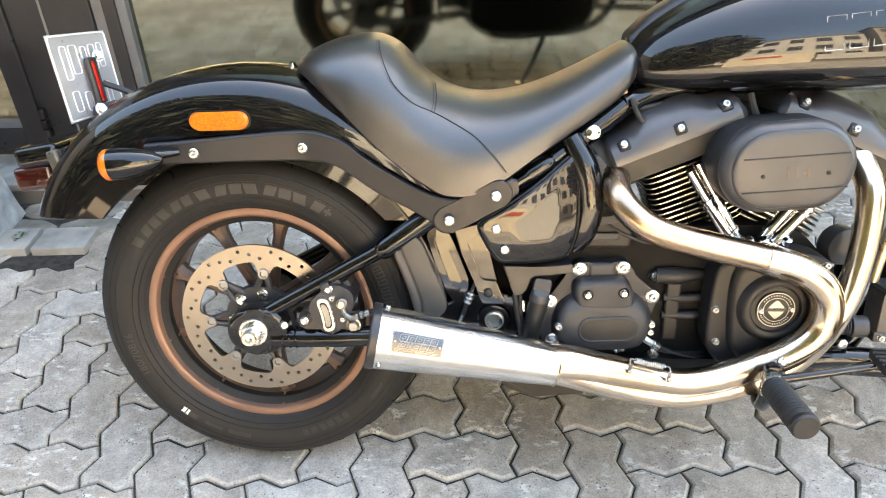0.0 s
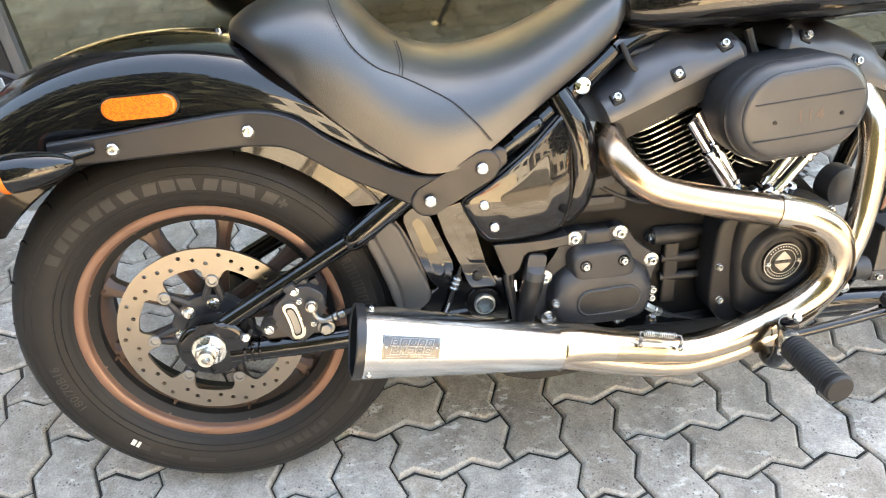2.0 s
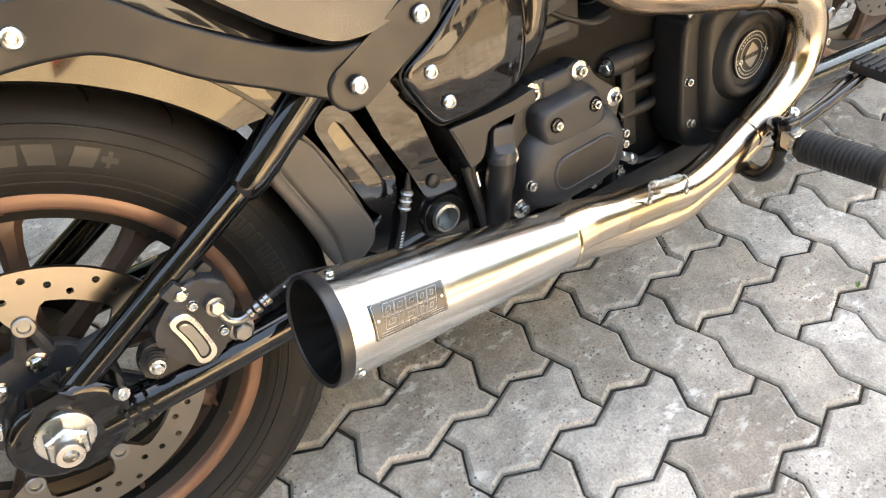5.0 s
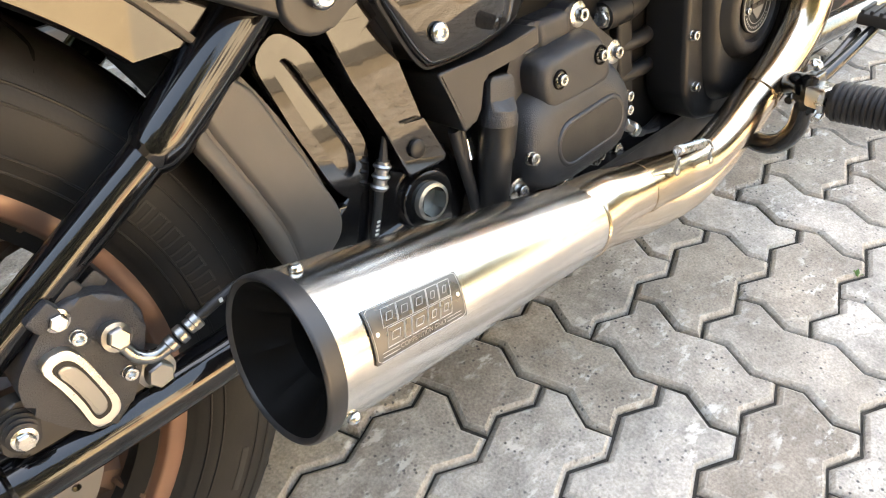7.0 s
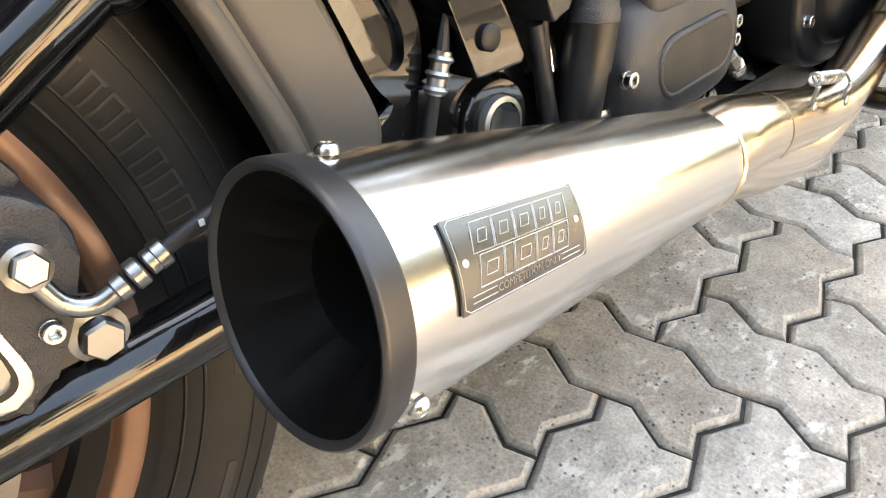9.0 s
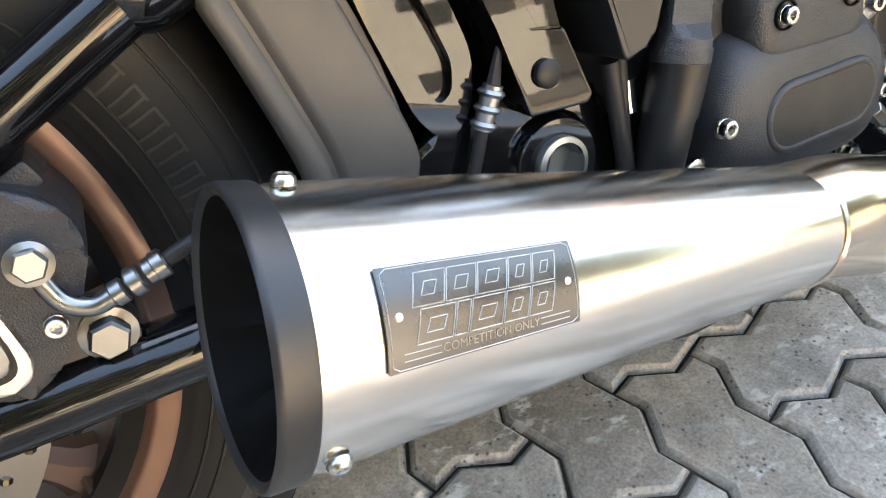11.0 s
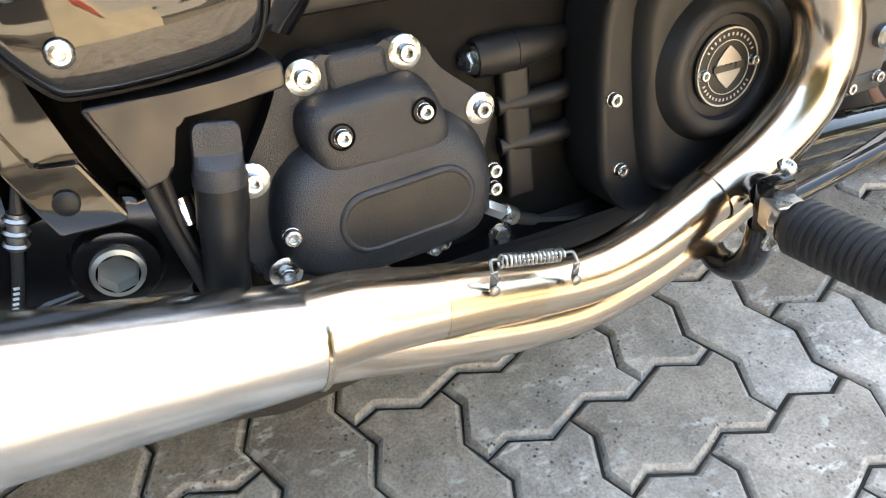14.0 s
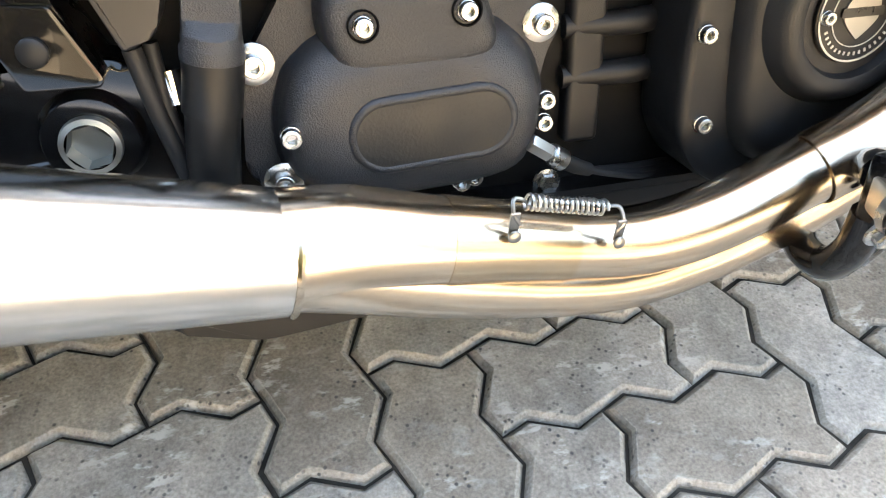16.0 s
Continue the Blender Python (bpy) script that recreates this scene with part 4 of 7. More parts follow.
part("caliper_body", bm, SATIN, caliper, "black cast caliper body")
for q in ((0.146, -0.122, 0.418), (0.164, -0.112, 0.423), (0.181, -0.104, 0.416)):
    bm = bmesh.new()
    box(bm, q, (0.020, 0.040, 0.014), 0.003, Matrix.Rotation(radians(-25), 4, "Y"))
    part("caliper_rib", bm, SATIN, caliper)


def bean(s, w):
    """The waisted outline of the caliper's cover plate."""
    pts = []
    for k in range(40):
        t = 2 * math.pi * k / 40
        u, v = math.cos(t), math.sin(t)
        l = 0.0335 * s
        x = l * math.copysign(abs(u) ** 0.75, u)
        z = (w * (0.62 + 0.40 * u * u)) * math.copysign(abs(v) ** 0.8, v)
        pts.append((x, z - 0.0030 * (u * u - 0.45)))
    c, sn = math.cos(radians(-79)), math.sin(radians(-79))
    return [(0.1465 + x * c - z * sn, 0.363 + x * sn + z * c) for x, z in pts]


bm = bmesh.new()
slab(bm, bean(1.0, 0.0175), -0.147, -0.135, 0.0012)
part("cover_plate", bm, ALU, caliper, "bright machined cover plate")
bm = bmesh.new()
slab(bm, bean(0.80, 0.0108), -0.1474, -0.140, 0.0)
part("cover_groove", bm, MATTE, caliper, "dark groove in the cover plate")
bm = bmesh.new()
slab(bm, bean(0.70, 0.0080), -0.1485, -0.140, 0.0012)
part("cover_inlay", bm, DULL, caliper, "brushed plate inlay")
bolt(hex_bolt(0.0105, 0.012, DULL), (0.194, -0.126, 0.335), parent=caliper, spin=10)
bm = bmesh.new()
for k in range(4):
    lathe(bm, [(0.006, 0), (0.013 - 0.001 * k, 0.001), (0.0135 - 0.001 * k, 0.0035), (0.006, 0.005)], (0.104, -0.124 - 0.005 * k, 0.350), OUT, 20)
part("pin_boot", bm, RUBBER, caliper, "ribbed rubber pin boot")
bolt(HEXS, (0.104, -0.143, 0.350), parent=caliper)
for q in ((0.158, -0.139, 0.396), (0.176, -0.139, 0.353)):
    bolt(SCREW, q, parent=caliper, s=0.85)
bolt(HEXS, (0.152, -0.139, 0.413), parent=caliper)
bm = bmesh.new()
lathe(bm, [(0.009, 0), (0.0095, 0.003), (0.0095, 0.011), (0.008, 0.013), (0, 0.013)], (0.176, -0.137, 0.386), (0.1, -1, 0.15), 16)
tube(bm, [(0.177, -0.145, 0.382), (0.183, -0.148, 0.367), (0.194, -0.150, 0.361), (0.207, -0.152, 0.365)], 0.0048, 10)
part("banjo_fitting", bm, DULL, caliper, "chrome banjo fitting with a bent pipe")
bolt(hex_bolt(0.0075, 0.008, DULL), (0.177, -0.149, 0.388), (0.1, -1, 0.15), caliper)
bm = bmesh.new()
for s, r in ((0.0, 0.0062), (0.008, 0.0072), (0.016, 0.0062), (0.020, 0.0070)):
    lathe(bm, [(r * 0.8, 0), (r, 0.001), (r, 0.006), (r * 0.8, 0.007)], (0.203 + s, -0.1515 - s * 0.05, 0.3635 + s * 0.38), (1, -0.05, 0.32), 10)
part("hose_collar", bm, DULL, caliper, "crimped chrome hose collar")
bm = bmesh.new()
hose_pts = [(0.228, -0.153, 0.373), (0.246, -0.156, 0.380), (0.268, -0.155, 0.382), (0.31, -0.145, 0.362), (0.36, -0.138, 0.340), (0.380, -0.134, 0.326), (0.392, -0.134, 0.340), (0.402, -0.135, 0.365), (0.409, -0.136, 0.387)]
tube(bm, hose_pts, 0.0040, 10)
hose = part("brake_hose", bm, RUBBER, bike, "black brake hose with printed marks")
bm = bmesh.new()
tube(bm, [(0.409, -0.136, 0.387), (0.4175, -0.138, 0.411)], [0.0060, 0.0060], 10)
for s in (0.0, 0.35, 0.7):
    lathe(bm, [(0.0068, -0.002), (0.0082, 0), (0.0068, 0.002)], (0.4100 + s * 0.0085, -0.1362 - s * 0.002, 0.390 + s * 0.024), (0.33, -0.08, 0.94), 12)
part("hose_collar", bm, DULL, hose, "ribbed chrome hose collar")
bm = bmesh.new()
tube(bm, [(0.4175, -0.138, 0.411), (0.425, -0.138, 0.436)], [0.0042, 0.0014], 8)
part("hose_end", bm, RUBBER, hose)
for k in range(7):
    bm = bmesh.new()
    a = Vector(hose_pts[6]).lerp(Vector(hose_pts[7]), k / 7)
    box(bm, a + Vector((-0.0006, -0.0040, 0)), (0.0035, 0.0006, 0.0018), 0)
    part("printed_mark", bm, HOSEMARK, hose)
for k in range(6):
    bm = bmesh.new()
    a = Vector(hose_pts[1]).lerp(Vector(hose_pts[3]), k / 7)
    box(bm, a + Vector((0, -0.0038, 0.0012)), (0.0026, 0.0006, 0.0032), 0)
    part("printed_mark", bm, HOSEMARK, hose)

# splash guard ahead of the tyre
bm = bmesh.new()
rings = []
for k in range(15):
    a = radians(60 - 50 * k / 14)
    row = []
    for y, dr in ((-0.124, 0.0), (-0.123, -0.001), (-0.10, -0.0012), (0.10, -0.001), (0.123, -0.001), (0.124, 0.0), (0.124, 0.004), (-0.124, 0.004)):
        r = 0.372 + dr
        row.append((AX.x + r * math.cos(a), y, AX.z + r * math.sin(a)))
    rings.append(row)
loft(bm, rings)
GL = [tuple(p)[:2] for p in spline([(0.277, 0.499, 0), (0.275, 0.478, 0), (0.284, 0.453, 0), (0.294, 0.424, 0), (0.303, 0.396, 0), (0.309, 0.372, 0), (0.316, 0.352, 0)], 5)]
GR = [tuple(p)[:2] for p in spline([(0.312, 0.518, 0), (0.328, 0.500, 0), (0.341, 0.467, 0), (0.359, 0.421, 0), (0.371, 0.386, 0), (0.368, 0.366, 0), (0.352, 0.352, 0)], 5)]
rings = []
for (xl, zl), (xr, zr) in zip(GL, GR):
    g = 0.24
    row = []
    for f, y in ((0.0, -0.120), (0.0, -0.129), (0.025, -0.1320), (0.07, -0.1335), (g - 0.11, -0.1335), (g - 0.05, -0.1322), (g - 0.01, -0.1300), (g + 0.03, -0.1300), (g + 0.07, -0.1322), (g + 0.13, -0.1335), (0.93, -0.1335), (0.975, -0.1320), (1.0, -0.129), (1.0, -0.120)):
        row.append((xl + (xr - xl) * f, y, zl + (zr - zl) * f))
    rings.append(row)
loft(bm, rings)
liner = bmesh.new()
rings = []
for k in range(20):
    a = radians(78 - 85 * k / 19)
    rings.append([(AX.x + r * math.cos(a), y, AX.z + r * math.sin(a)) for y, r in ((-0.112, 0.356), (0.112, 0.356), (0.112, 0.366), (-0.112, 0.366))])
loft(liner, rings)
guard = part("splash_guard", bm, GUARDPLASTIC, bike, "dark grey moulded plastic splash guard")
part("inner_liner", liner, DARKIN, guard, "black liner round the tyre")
# rear fender
FS = [(-0.1235, 0.334), (-0.1232, 0.345), (-0.1228, 0.370), (-0.1225, 0.400), (-0.1190, 0.433), (-0.108, 0.457), (-0.088, 0.473), (-0.055, 0.4825), (-0.02, 0.486), (0.02, 0.486), (0.055, 0.4825), (0.088, 0.473), (0.108, 0.457), (0.119, 0.433), (0.1225, 0.400), (0.1205, 0.345), (0.1165, 0.334)]
bm = bmesh.new()
inner = [(y * 0.972, r - 0.003) for y, r in FS[::-1]]
rings = []
for k in range(73):
    a = radians(158 - 122 * k / 72)
    taper = 1.0 - 0.04 * max(0.0, (k - 46) / 26) ** 2
    row = []
    for y, r in FS + inner:
        rr = r + (0.006 if r < 0.36 else 0.0) - 0.034 * max(0.0, (r - 0.40) / 0.086) * (max(0.0, math.degrees(a) - 122) / 36) ** 2
        row.append((AX.x + rr * math.cos(a), y * taper, AX.z + rr * math.sin(a)))
    rings.append(row)
loft(bm, rings)
cut = bmesh.ops.bisect_plane(bm, geom=list(bm.verts) + list(bm.edges) + list(bm.faces), plane_co=(0, 0, 0.541), plane_no=(0.0, 0, -1), clear_outer=True)
bmesh.ops.holes_fill(bm, edges=[e for e in bm.edges if e.is_boundary], sides=0)
fender = part("rear_fender", bm, GLOSS, bike, "glossy black rear fender")
# side reflector
bm = bmesh.new()
slab(bm, stadium(-0.021, 0.7215, 0.036, 0.0155, 1.5, 12), -0.1335, -0.118, 0.004, 3)
reflector = part("side_reflector", bm, PRISM, bike, "oval amber side reflector")
bm = bmesh.new()
slab(bm, stadium(-0.021, 0.7215, 0.037, 0.0172, 1.5, 12), -0.127, -0.116, 0.001)
part("reflector_base", bm, MATTE, reflector)

# fender strut
TOPL = [(-0.150, 0.6835), (-0.063, 0.691), (0.046, 0.701), (0.133, 0.705), (0.190, 0.691), (0.237, 0.657), (0.304, 0.618), (0.352, 0.598), (0.401, 0.594), (0.44, 0.606), (0.483, 0.630)]
BOTL = [(0.491, 0.598), (0.431, 0.557), (0.392, 0.5375), (0.372, 0.5375), (0.347, 0.548), (0.303, 0.572), (0.244, 0.602), (0.192, 0.637), (0.149, 0.651), (0.041, 0.652), (-0.068, 0.650), (-0.150, 0.648)]
top_s = [tuple(p)[:2] for p in spline([(x, z, 0) for x, z in TOPL], 4)]
bot_s = [tuple(p)[:2] for p in spline([(x, z, 0) for x, z in BOTL], 4)]


def strut_y(x, z):
    return float(np.interp(x, [-0.2, -0.06, 0.12, 0.30, 0.40, 0.50], [-0.145, -0.143, -0.130, -0.146, -0.160, -0.158]))


def along(pts, n):
    """n points at even steps along a line of points."""
    P_ = [Vector((x, z, 0)) for x, z in pts]
    cum = [0.0]
    for a, b in zip(P_, P_[1:]):
        cum.append(cum[-1] + (b - a).length)
    return [(float(np.interp(cum[-1] * k / (n - 1), cum, [p.x for p in P_])), float(np.interp(cum[-1] * k / (n - 1), cum, [p.y for p in P_]))) for k in range(n)]


bm = bmesh.new()
rings = []
for (xt, zt), (xb, zb) in zip(along(top_s + [(0.494, 0.626)], 60), along((bot_s[::-1]) + [(0.496, 0.603)], 60)):
    a, b = Vector((xt, 0, zt)), Vector((xb, 0, zb))
    e = (a - b).normalized()
    ring = []
    for p, dy in ((a, 0.008), (a, 0.0), (a - e * 0.0012, -0.0028), (a - e * 0.0035, -0.004), (a - e * 0.0050, -0.0041), (b + e * 0.0050, -0.0041), (b + e * 0.0035, -0.004), (b + e * 0.0012, -0.0028), (b, 0.0), (b, 0.008)):
        ring.append((p.x, strut_y(p.x, p.z) + dy, p.z))
    rings.append(ring)
loft(bm, rings)
strut = part("fender_strut", bm, DENIM, bike, "dark grey satin fender strut", 45)
bm = bmesh.new()
slab(bm, stadium(0.417, 0.579, 0.052, 0.0235, 29, 12), -0.006, 0.002, 0.003, 3, bend=lambda x, z: strut_y(x, z) - 0.002)
part("strut_end", bm, DENIM, strut, "raised strut end", 45)
for q in ((-0.064, -0.1475, 0.669), (0.122, -0.1345, 0.676), (0.457, -0.1685, 0.601), (0.377, -0.1675, 0.556)):
    bolt(DOME, q, parent=strut)
# turn signal
sig = bmesh.new()
_dir = Vector((-0.965, -0.10, -0.08))
lathe(sig, [(0, 0.052), (0.006, 0.050), (0.013, 0.040), (0.019, 0.026), (0.0235, 0.008), (0.0262, -0.012), (0.0270, -0.030), (0.0262, -0.034), (0, -0.034)], (-0.152, -0.195, 0.663), -_dir, 28)
signal = part("turn_signal", sig, GLOSS, bike, "black bullet turn signal with an amber lens")
sig = bmesh.new()
lathe(sig, [(0.0260, 0.0), (0.0268, 0.004), (0.0262, 0.009), (0.021, 0.015), (0.012, 0.018), (0, 0.019)], Vector((-0.152, -0.195, 0.663)) + _dir * 0.034, _dir, 28)
part("lens", sig, AMBER, signal, "amber lens")
sig = bmesh.new()
tube(sig, [(-0.135, -0.188, 0.668), (-0.115, -0.172, 0.671), (-0.090, -0.150, 0.671)], [0.010, 0.0085, 0.006], 12)
part("stalk", sig, GLOSS, signal)
# plate with its bracket behind the fender
plate_m = Matrix.Translation((-0.306, 0.0, 0.786)) @ Matrix.Rotation(radians(-8), 4, "Y")
bm = bmesh.new()
box(bm, (0, 0, 0), (0.0015, 0.205, 0.152), 0.0)
plate = part("number_plate", bm, PLATEMAT, bike, "pressed metal plate seen from its back")
plate.matrix_basis = plate_m
bm = bmesh.new()
rim = [(0.0, a, b) for a, b in [tuple(p) for p in rounded([(-0.1, -0.0735), (0.1, -0.0735), (0.1, 0.0735), (-0.1, 0.0735)], 0.008, 3)]]
rim.append(rim[0])
tube(bm, [(0.001, a, b) for _, a, b in rim], 0.0016, 6, smooth=False)
part("pressed_rim", bm, PLATEEDGE, plate, "raised bright edge")
for yy, zz, w, hh in ((-0.062, 0.026, 0.020, 0.058), (-0.030, 0.030, 0.026, 0.050), (0.006, 0.040, 0.018, 0.022), (0.036, 0.030, 0.022, 0.046), (0.066, 0.032, 0.018, 0.044), (-0.060, -0.042, 0.022, 0.036), (-0.02, -0.046, 0.022, 0.034), (0.03, -0.044, 0.020, 0.038), (0.06, -0.040, 0.016, 0.044)):
    lp = [(0.001, yy + a, zz + b) for a, b in rounded([(-w / 2, -hh / 2), (w / 2, -hh / 2), (w / 2, hh / 2), (-w / 2, hh / 2)], 0.005, 2)]
    bm = bmesh.new()
    tube(bm, lp + [lp[0]], 0.0011, 5, smooth=False)
    part("pressed_bar", bm, PLATEEDGE, plate, "plain pressed outline")
bm = bmesh.new()
box(bm, (0.012, 0.0, -0.012), (0.010, 0.030, 0.085), 0.003)
box(bm, (0.045, 0.0, -0.075), (0.075, 0.085, 0.022), 0.006, Matrix.Rotation(radians(18), 4, "Y"))
tube(bm, [(0.014, 0.02, -0.02), (0.06, 0.02, -0.045), (0.11, 0.02, -0.085)], 0.006, 8)
br = part("plate_bracket", bm, SATIN, bike, "black plate bracket with a red reflector strip")
br.matrix_basis = plate_m
bm = bmesh.new()
box(bm, (0.0185, -0.004, -0.014), (0.002, 0.010, 0.072), 0.0005)
part("reflector_strip", bm, REDLENS, br, "thin red reflector strip")
for q in ((0.018, 0.022, 0.03), (0.03, -0.045, -0.062)):
    place("bolt", HEXB, aim(q, (0.8, -0.6, 0.2)), br)
bm = bmesh.new()
box(bm, (-0.385, -0.02, 0.648), (0.085, 0.135, 0.040), 0.012, Matrix.Rotation(radians(-10), 4, "Y"), 3)
tail = part("tail_lamp", bm, GLOSS, bike, "layered dark smoked tail lamp")
bm = bmesh.new()
box(bm, (-0.400, -0.02, 0.605), (0.075, 0.125, 0.046), 0.010, Matrix.Rotation(radians(-8), 4, "Y"), 3)
part("tail_lens", bm, SMOKED, tail, "dark smoked lens")
bm = bmesh.new()
box(bm, (-0.345, -0.02, 0.620), (0.024, 0.140, 0.085), 0.008, Matrix.Rotation(radians(-14), 4, "Y"), 3)
part("tail_bracket", bm, plain("grey_satin_bracket", (0.09, 0.09, 0.085), 0.3, metal=0.5), tail, "grey satin lamp bracket")

# seat
SX = [0.105, 0.125, 0.155, 0.20, 0.245, 0.285, 0.325, 0.375, 0.44, 0.52, 0.60, 0.655, 0.69, 0.706]
ST = [0.818, 0.832, 0.846, 0.858, 0.860, 0.842, 0.800, 0.768, 0.756, 0.768, 0.800, 0.829, 0.847, 0.842]
SB = [0.800, 0.795, 0.775, 0.735, 0.690, 0.655, 0.625, 0.600, 0.609, 0.662, 0.716, 0.752, 0.785, 0.810]
SW = [0.050, 0.090, 0.125, 0.146, 0.154, 0.158, 0.162, 0.166, 0.164, 0.150, 0.128, 0.108, 0.090, 0.060]
xs = np.linspace(SX[0], SX[-1], 64)


def smooth_at(x, X, Y):
    """A soft curve through the stations."""
    k = int(np.clip(np.searchsorted(X, x) - 1, 0, len(X) - 2))
    x0, x1 = X[k], X[k + 1]
    m = lambda i: (Y[min(i + 1, len(Y) - 1)] - Y[max(i - 1, 0)]) / (X[min(i + 1, len(X) - 1)] - X[max(i - 1, 0)])
    t, h = (x - x0) / (x1 - x0), x1 - x0
    return (2 * t**3 - 3 * t * t + 1) * Y[k] + (t**3 - 2 * t * t + t) * h * m(k) + (-2 * t**3 + 3 * t * t) * Y[k + 1] + (t**3 - t * t) * h * m(k + 1)


def seat_ring(x):
    zt, zb, w = smooth_at(x, SX, ST), smooth_at(x, SX, SB), smooth_at(x, SX, SW)
    row = []
    for k in range(25):
        th = math.pi / 2 * (1 - k / 12)      # right edge, top, left edge
        s, c = math.sin(abs(th)), math.cos(th)
        y = -math.copysign(w * s ** 0.92, th)
        z = zb + (zt - zb) * c ** 0.72 if c > 1e-6 else zb
        row.append((x, y, z))
    row += [(x, w * 0.93, zb - 0.006), (x, w * 0.6, zb + 0.012), (x, -w * 0.6, zb + 0.012), (x, -w * 0.93, zb - 0.006)]
    return row


bm = bmesh.new()
loft(bm, [seat_ring(float(x)) for x in xs])
seat_me_bm = bm.copy()
seat = part("seat", bm, LEATHER, bike, "black leather solo seat with a stitched seam", 60)
from mathutils.bvhtree import BVHTree
bmesh.ops.recalc_face_normals(seat_me_bm, faces=seat_me_bm.faces)
seat_tree = BVHTree.FromBMesh(seat_me_bm)
seat_me_bm.free()


def on_seat(x, z):
    hit = seat_tree.ray_cast(Vector((x, -0.5, z)), Vector((0, 1, 0)))
    return (hit[0] + hit[1] * 0.0004, hit[1]) if hit[0] is not None else (None, None)


SEAMS = ([(0.252, 0.850), (0.262, 0.823), (0.283, 0.783), (0.315, 0.753), (0.350, 0.736), (0.385, 0.718), (0.420, 0.698), (0.450, 0.670), (0.468, 0.648), (0.474, 0.640)], [(0.350, 0.736), (0.353, 0.750), (0.352, 0.765), (0.349, 0.776)])
bm = bmesh.new()
bs_ = bmesh.new()
for seam in SEAMS:
    line = spline([(x, 0, z) for x, z in seam], 14)
    pts = [q for q, n_ in (on_seat(p.x, p.z) for p in line) if q is not None]
    tube(bm, pts, 0.0011, 6, smooth=False)
    for i in range(1, len(pts) - 1, 2):      # stitches beside the seam
        d = (pts[i + 1] - pts[i - 1]).normalized()
        q, n_ = on_seat(pts[i].x - 0.0045, pts[i].z + 0.0015)
        if q is not None:
            tube(bs_, [q - d * 0.0017, q + n_ * 0.0006, q + d * 0.0017], 0.0006, 5, smooth=False)
part("seam", bm, RUBBER, seat, "raised seam")
part("stitching", bs_, plain("black_thread", (0.03, 0.03, 0.032), 0.7), seat, "fine thread stitches")
bm = bmesh.new()
lathe(bm, [(0.008, 0), (0.008, 0.004), (0.006, 0.008), (0.006, 0.012), (0, 0.013)], (0.085, 0.0, 0.797), (-0.2, -0.3, 1), 14)
part("seat_screw", bm, CHROME, seat, "chrome seat screw")

# fuel tank
TX = [0.672, 0.690, 0.72, 0.77, 0.84, 0.93, 1.03, 1.12, 1.20, 1.26, 1.30]
TT = [0.815, 0.850, 0.880, 0.912, 0.945, 0.975, 0.990, 0.990, 0.972, 0.940, 0.900]
TB = [0.790, 0.775, 0.768, 0.766, 0.766, 0.767, 0.768, 0.772, 0.785, 0.81, 0.85]
TW = [0.030, 0.070, 0.098, 0.122, 0.142, 0.158, 0.165, 0.162, 0.148, 0.115, 0.06]
bm = bmesh.new()
rings = []
for x in np.linspace(TX[0], TX[-1], 40):
    zt, zb, w = smooth_at(x, TX, TT), smooth_at(x, TX, TB), max(0.02, smooth_at(x, TX, TW))
    row = []
    for k in range(33):
        th = math.pi * (0.5 - k / 32) * 1.28
        y = -w * math.sin(max(-math.pi / 2, min(math.pi / 2, th))) if abs(th) <= math.pi / 2 else -math.copysign(w * (1 - 0.45 * ((abs(th) - math.pi / 2) / 0.44) ** 2), th)
        mid = zb + (zt - zb) * 0.30
        z = mid + (zt - mid) * math.cos(th) ** 0.9 if abs(th) < math.pi / 2 else mid - (mid - zb) * min(1.0, (abs(th) - math.pi / 2) / 0.44) ** 0.6
        row.append((float(x), y, z))
    rings.append(row)
loft(bm, rings)
tank = part("fuel_tank", bm, GLOSS, bike, "glossy black teardrop fuel tank", 60)
tank_bm = bmesh.new()
tank_bm.from_mesh(tank.data)
tank_tree = BVHTree.FromBMesh(tank_bm)
tank_bm.free()


def on_tank(x, z):
    hit = tank_tree.ray_cast(Vector((x, -0.5, z)), Vector((0, 1, 0)))
    return hit[0] + hit[1] * 0.0006 if hit[0] is not None else None


bm = bmesh.new()          # block letters of the maker's mark, drawn as plain outlined blocks
for k in range(4):
    x0 = 0.968 + k * 0.036
    z0 = 0.838 + k * 0.004
    lp = [on_tank(x, z) for x, z in ((x0, z0), (x0 + 0.028, z0 + 0.003), (x0 + 0.028, z0 + 0.054), (x0, z0 + 0.051))]
    if None not in lp:
        tube(bm, [Vector(p) for p in lp] + [Vector(lp[0])], 0.0009, 5, smooth=False)
part("tank_mark", bm, SILVERLINE, tank, "plain outlined block shapes")
bm = bmesh.new()
rings = []
for x in np.linspace(0.69, 1.15, 18):
    zt = smooth_at(x, TX, TT)
    rings.append([(float(x), y, zt + dz) for y, dz in ((-0.040, -0.010), (-0.034, 0.004), (-0.018, 0.010), (0.018, 0.010), (0.034, 0.004), (0.040, -0.010))])
loft(bm, rings)
part("tank_console", bm, DENIM, tank, "dark grey satin tank console", 60)

# frame tubes, side cover and castings
bm = bmesh.new()
tube(bm, [(0.40, -0.118, 0.545), (0.470, -0.122, 0.596), (0.545, -0.105, 0.640), (0.625, -0.085, 0.700), (0.68, -0.07, 0.74)], [0.019, 0.021, 0.0215, 0.0215, 0.0215], 20)
tube(bm, [(0.40, 0.118, 0.545), (0.545, 0.105, 0.640), (0.68, 0.07, 0.74), (0.95, 0.03, 0.80)], 0.0215, 12)
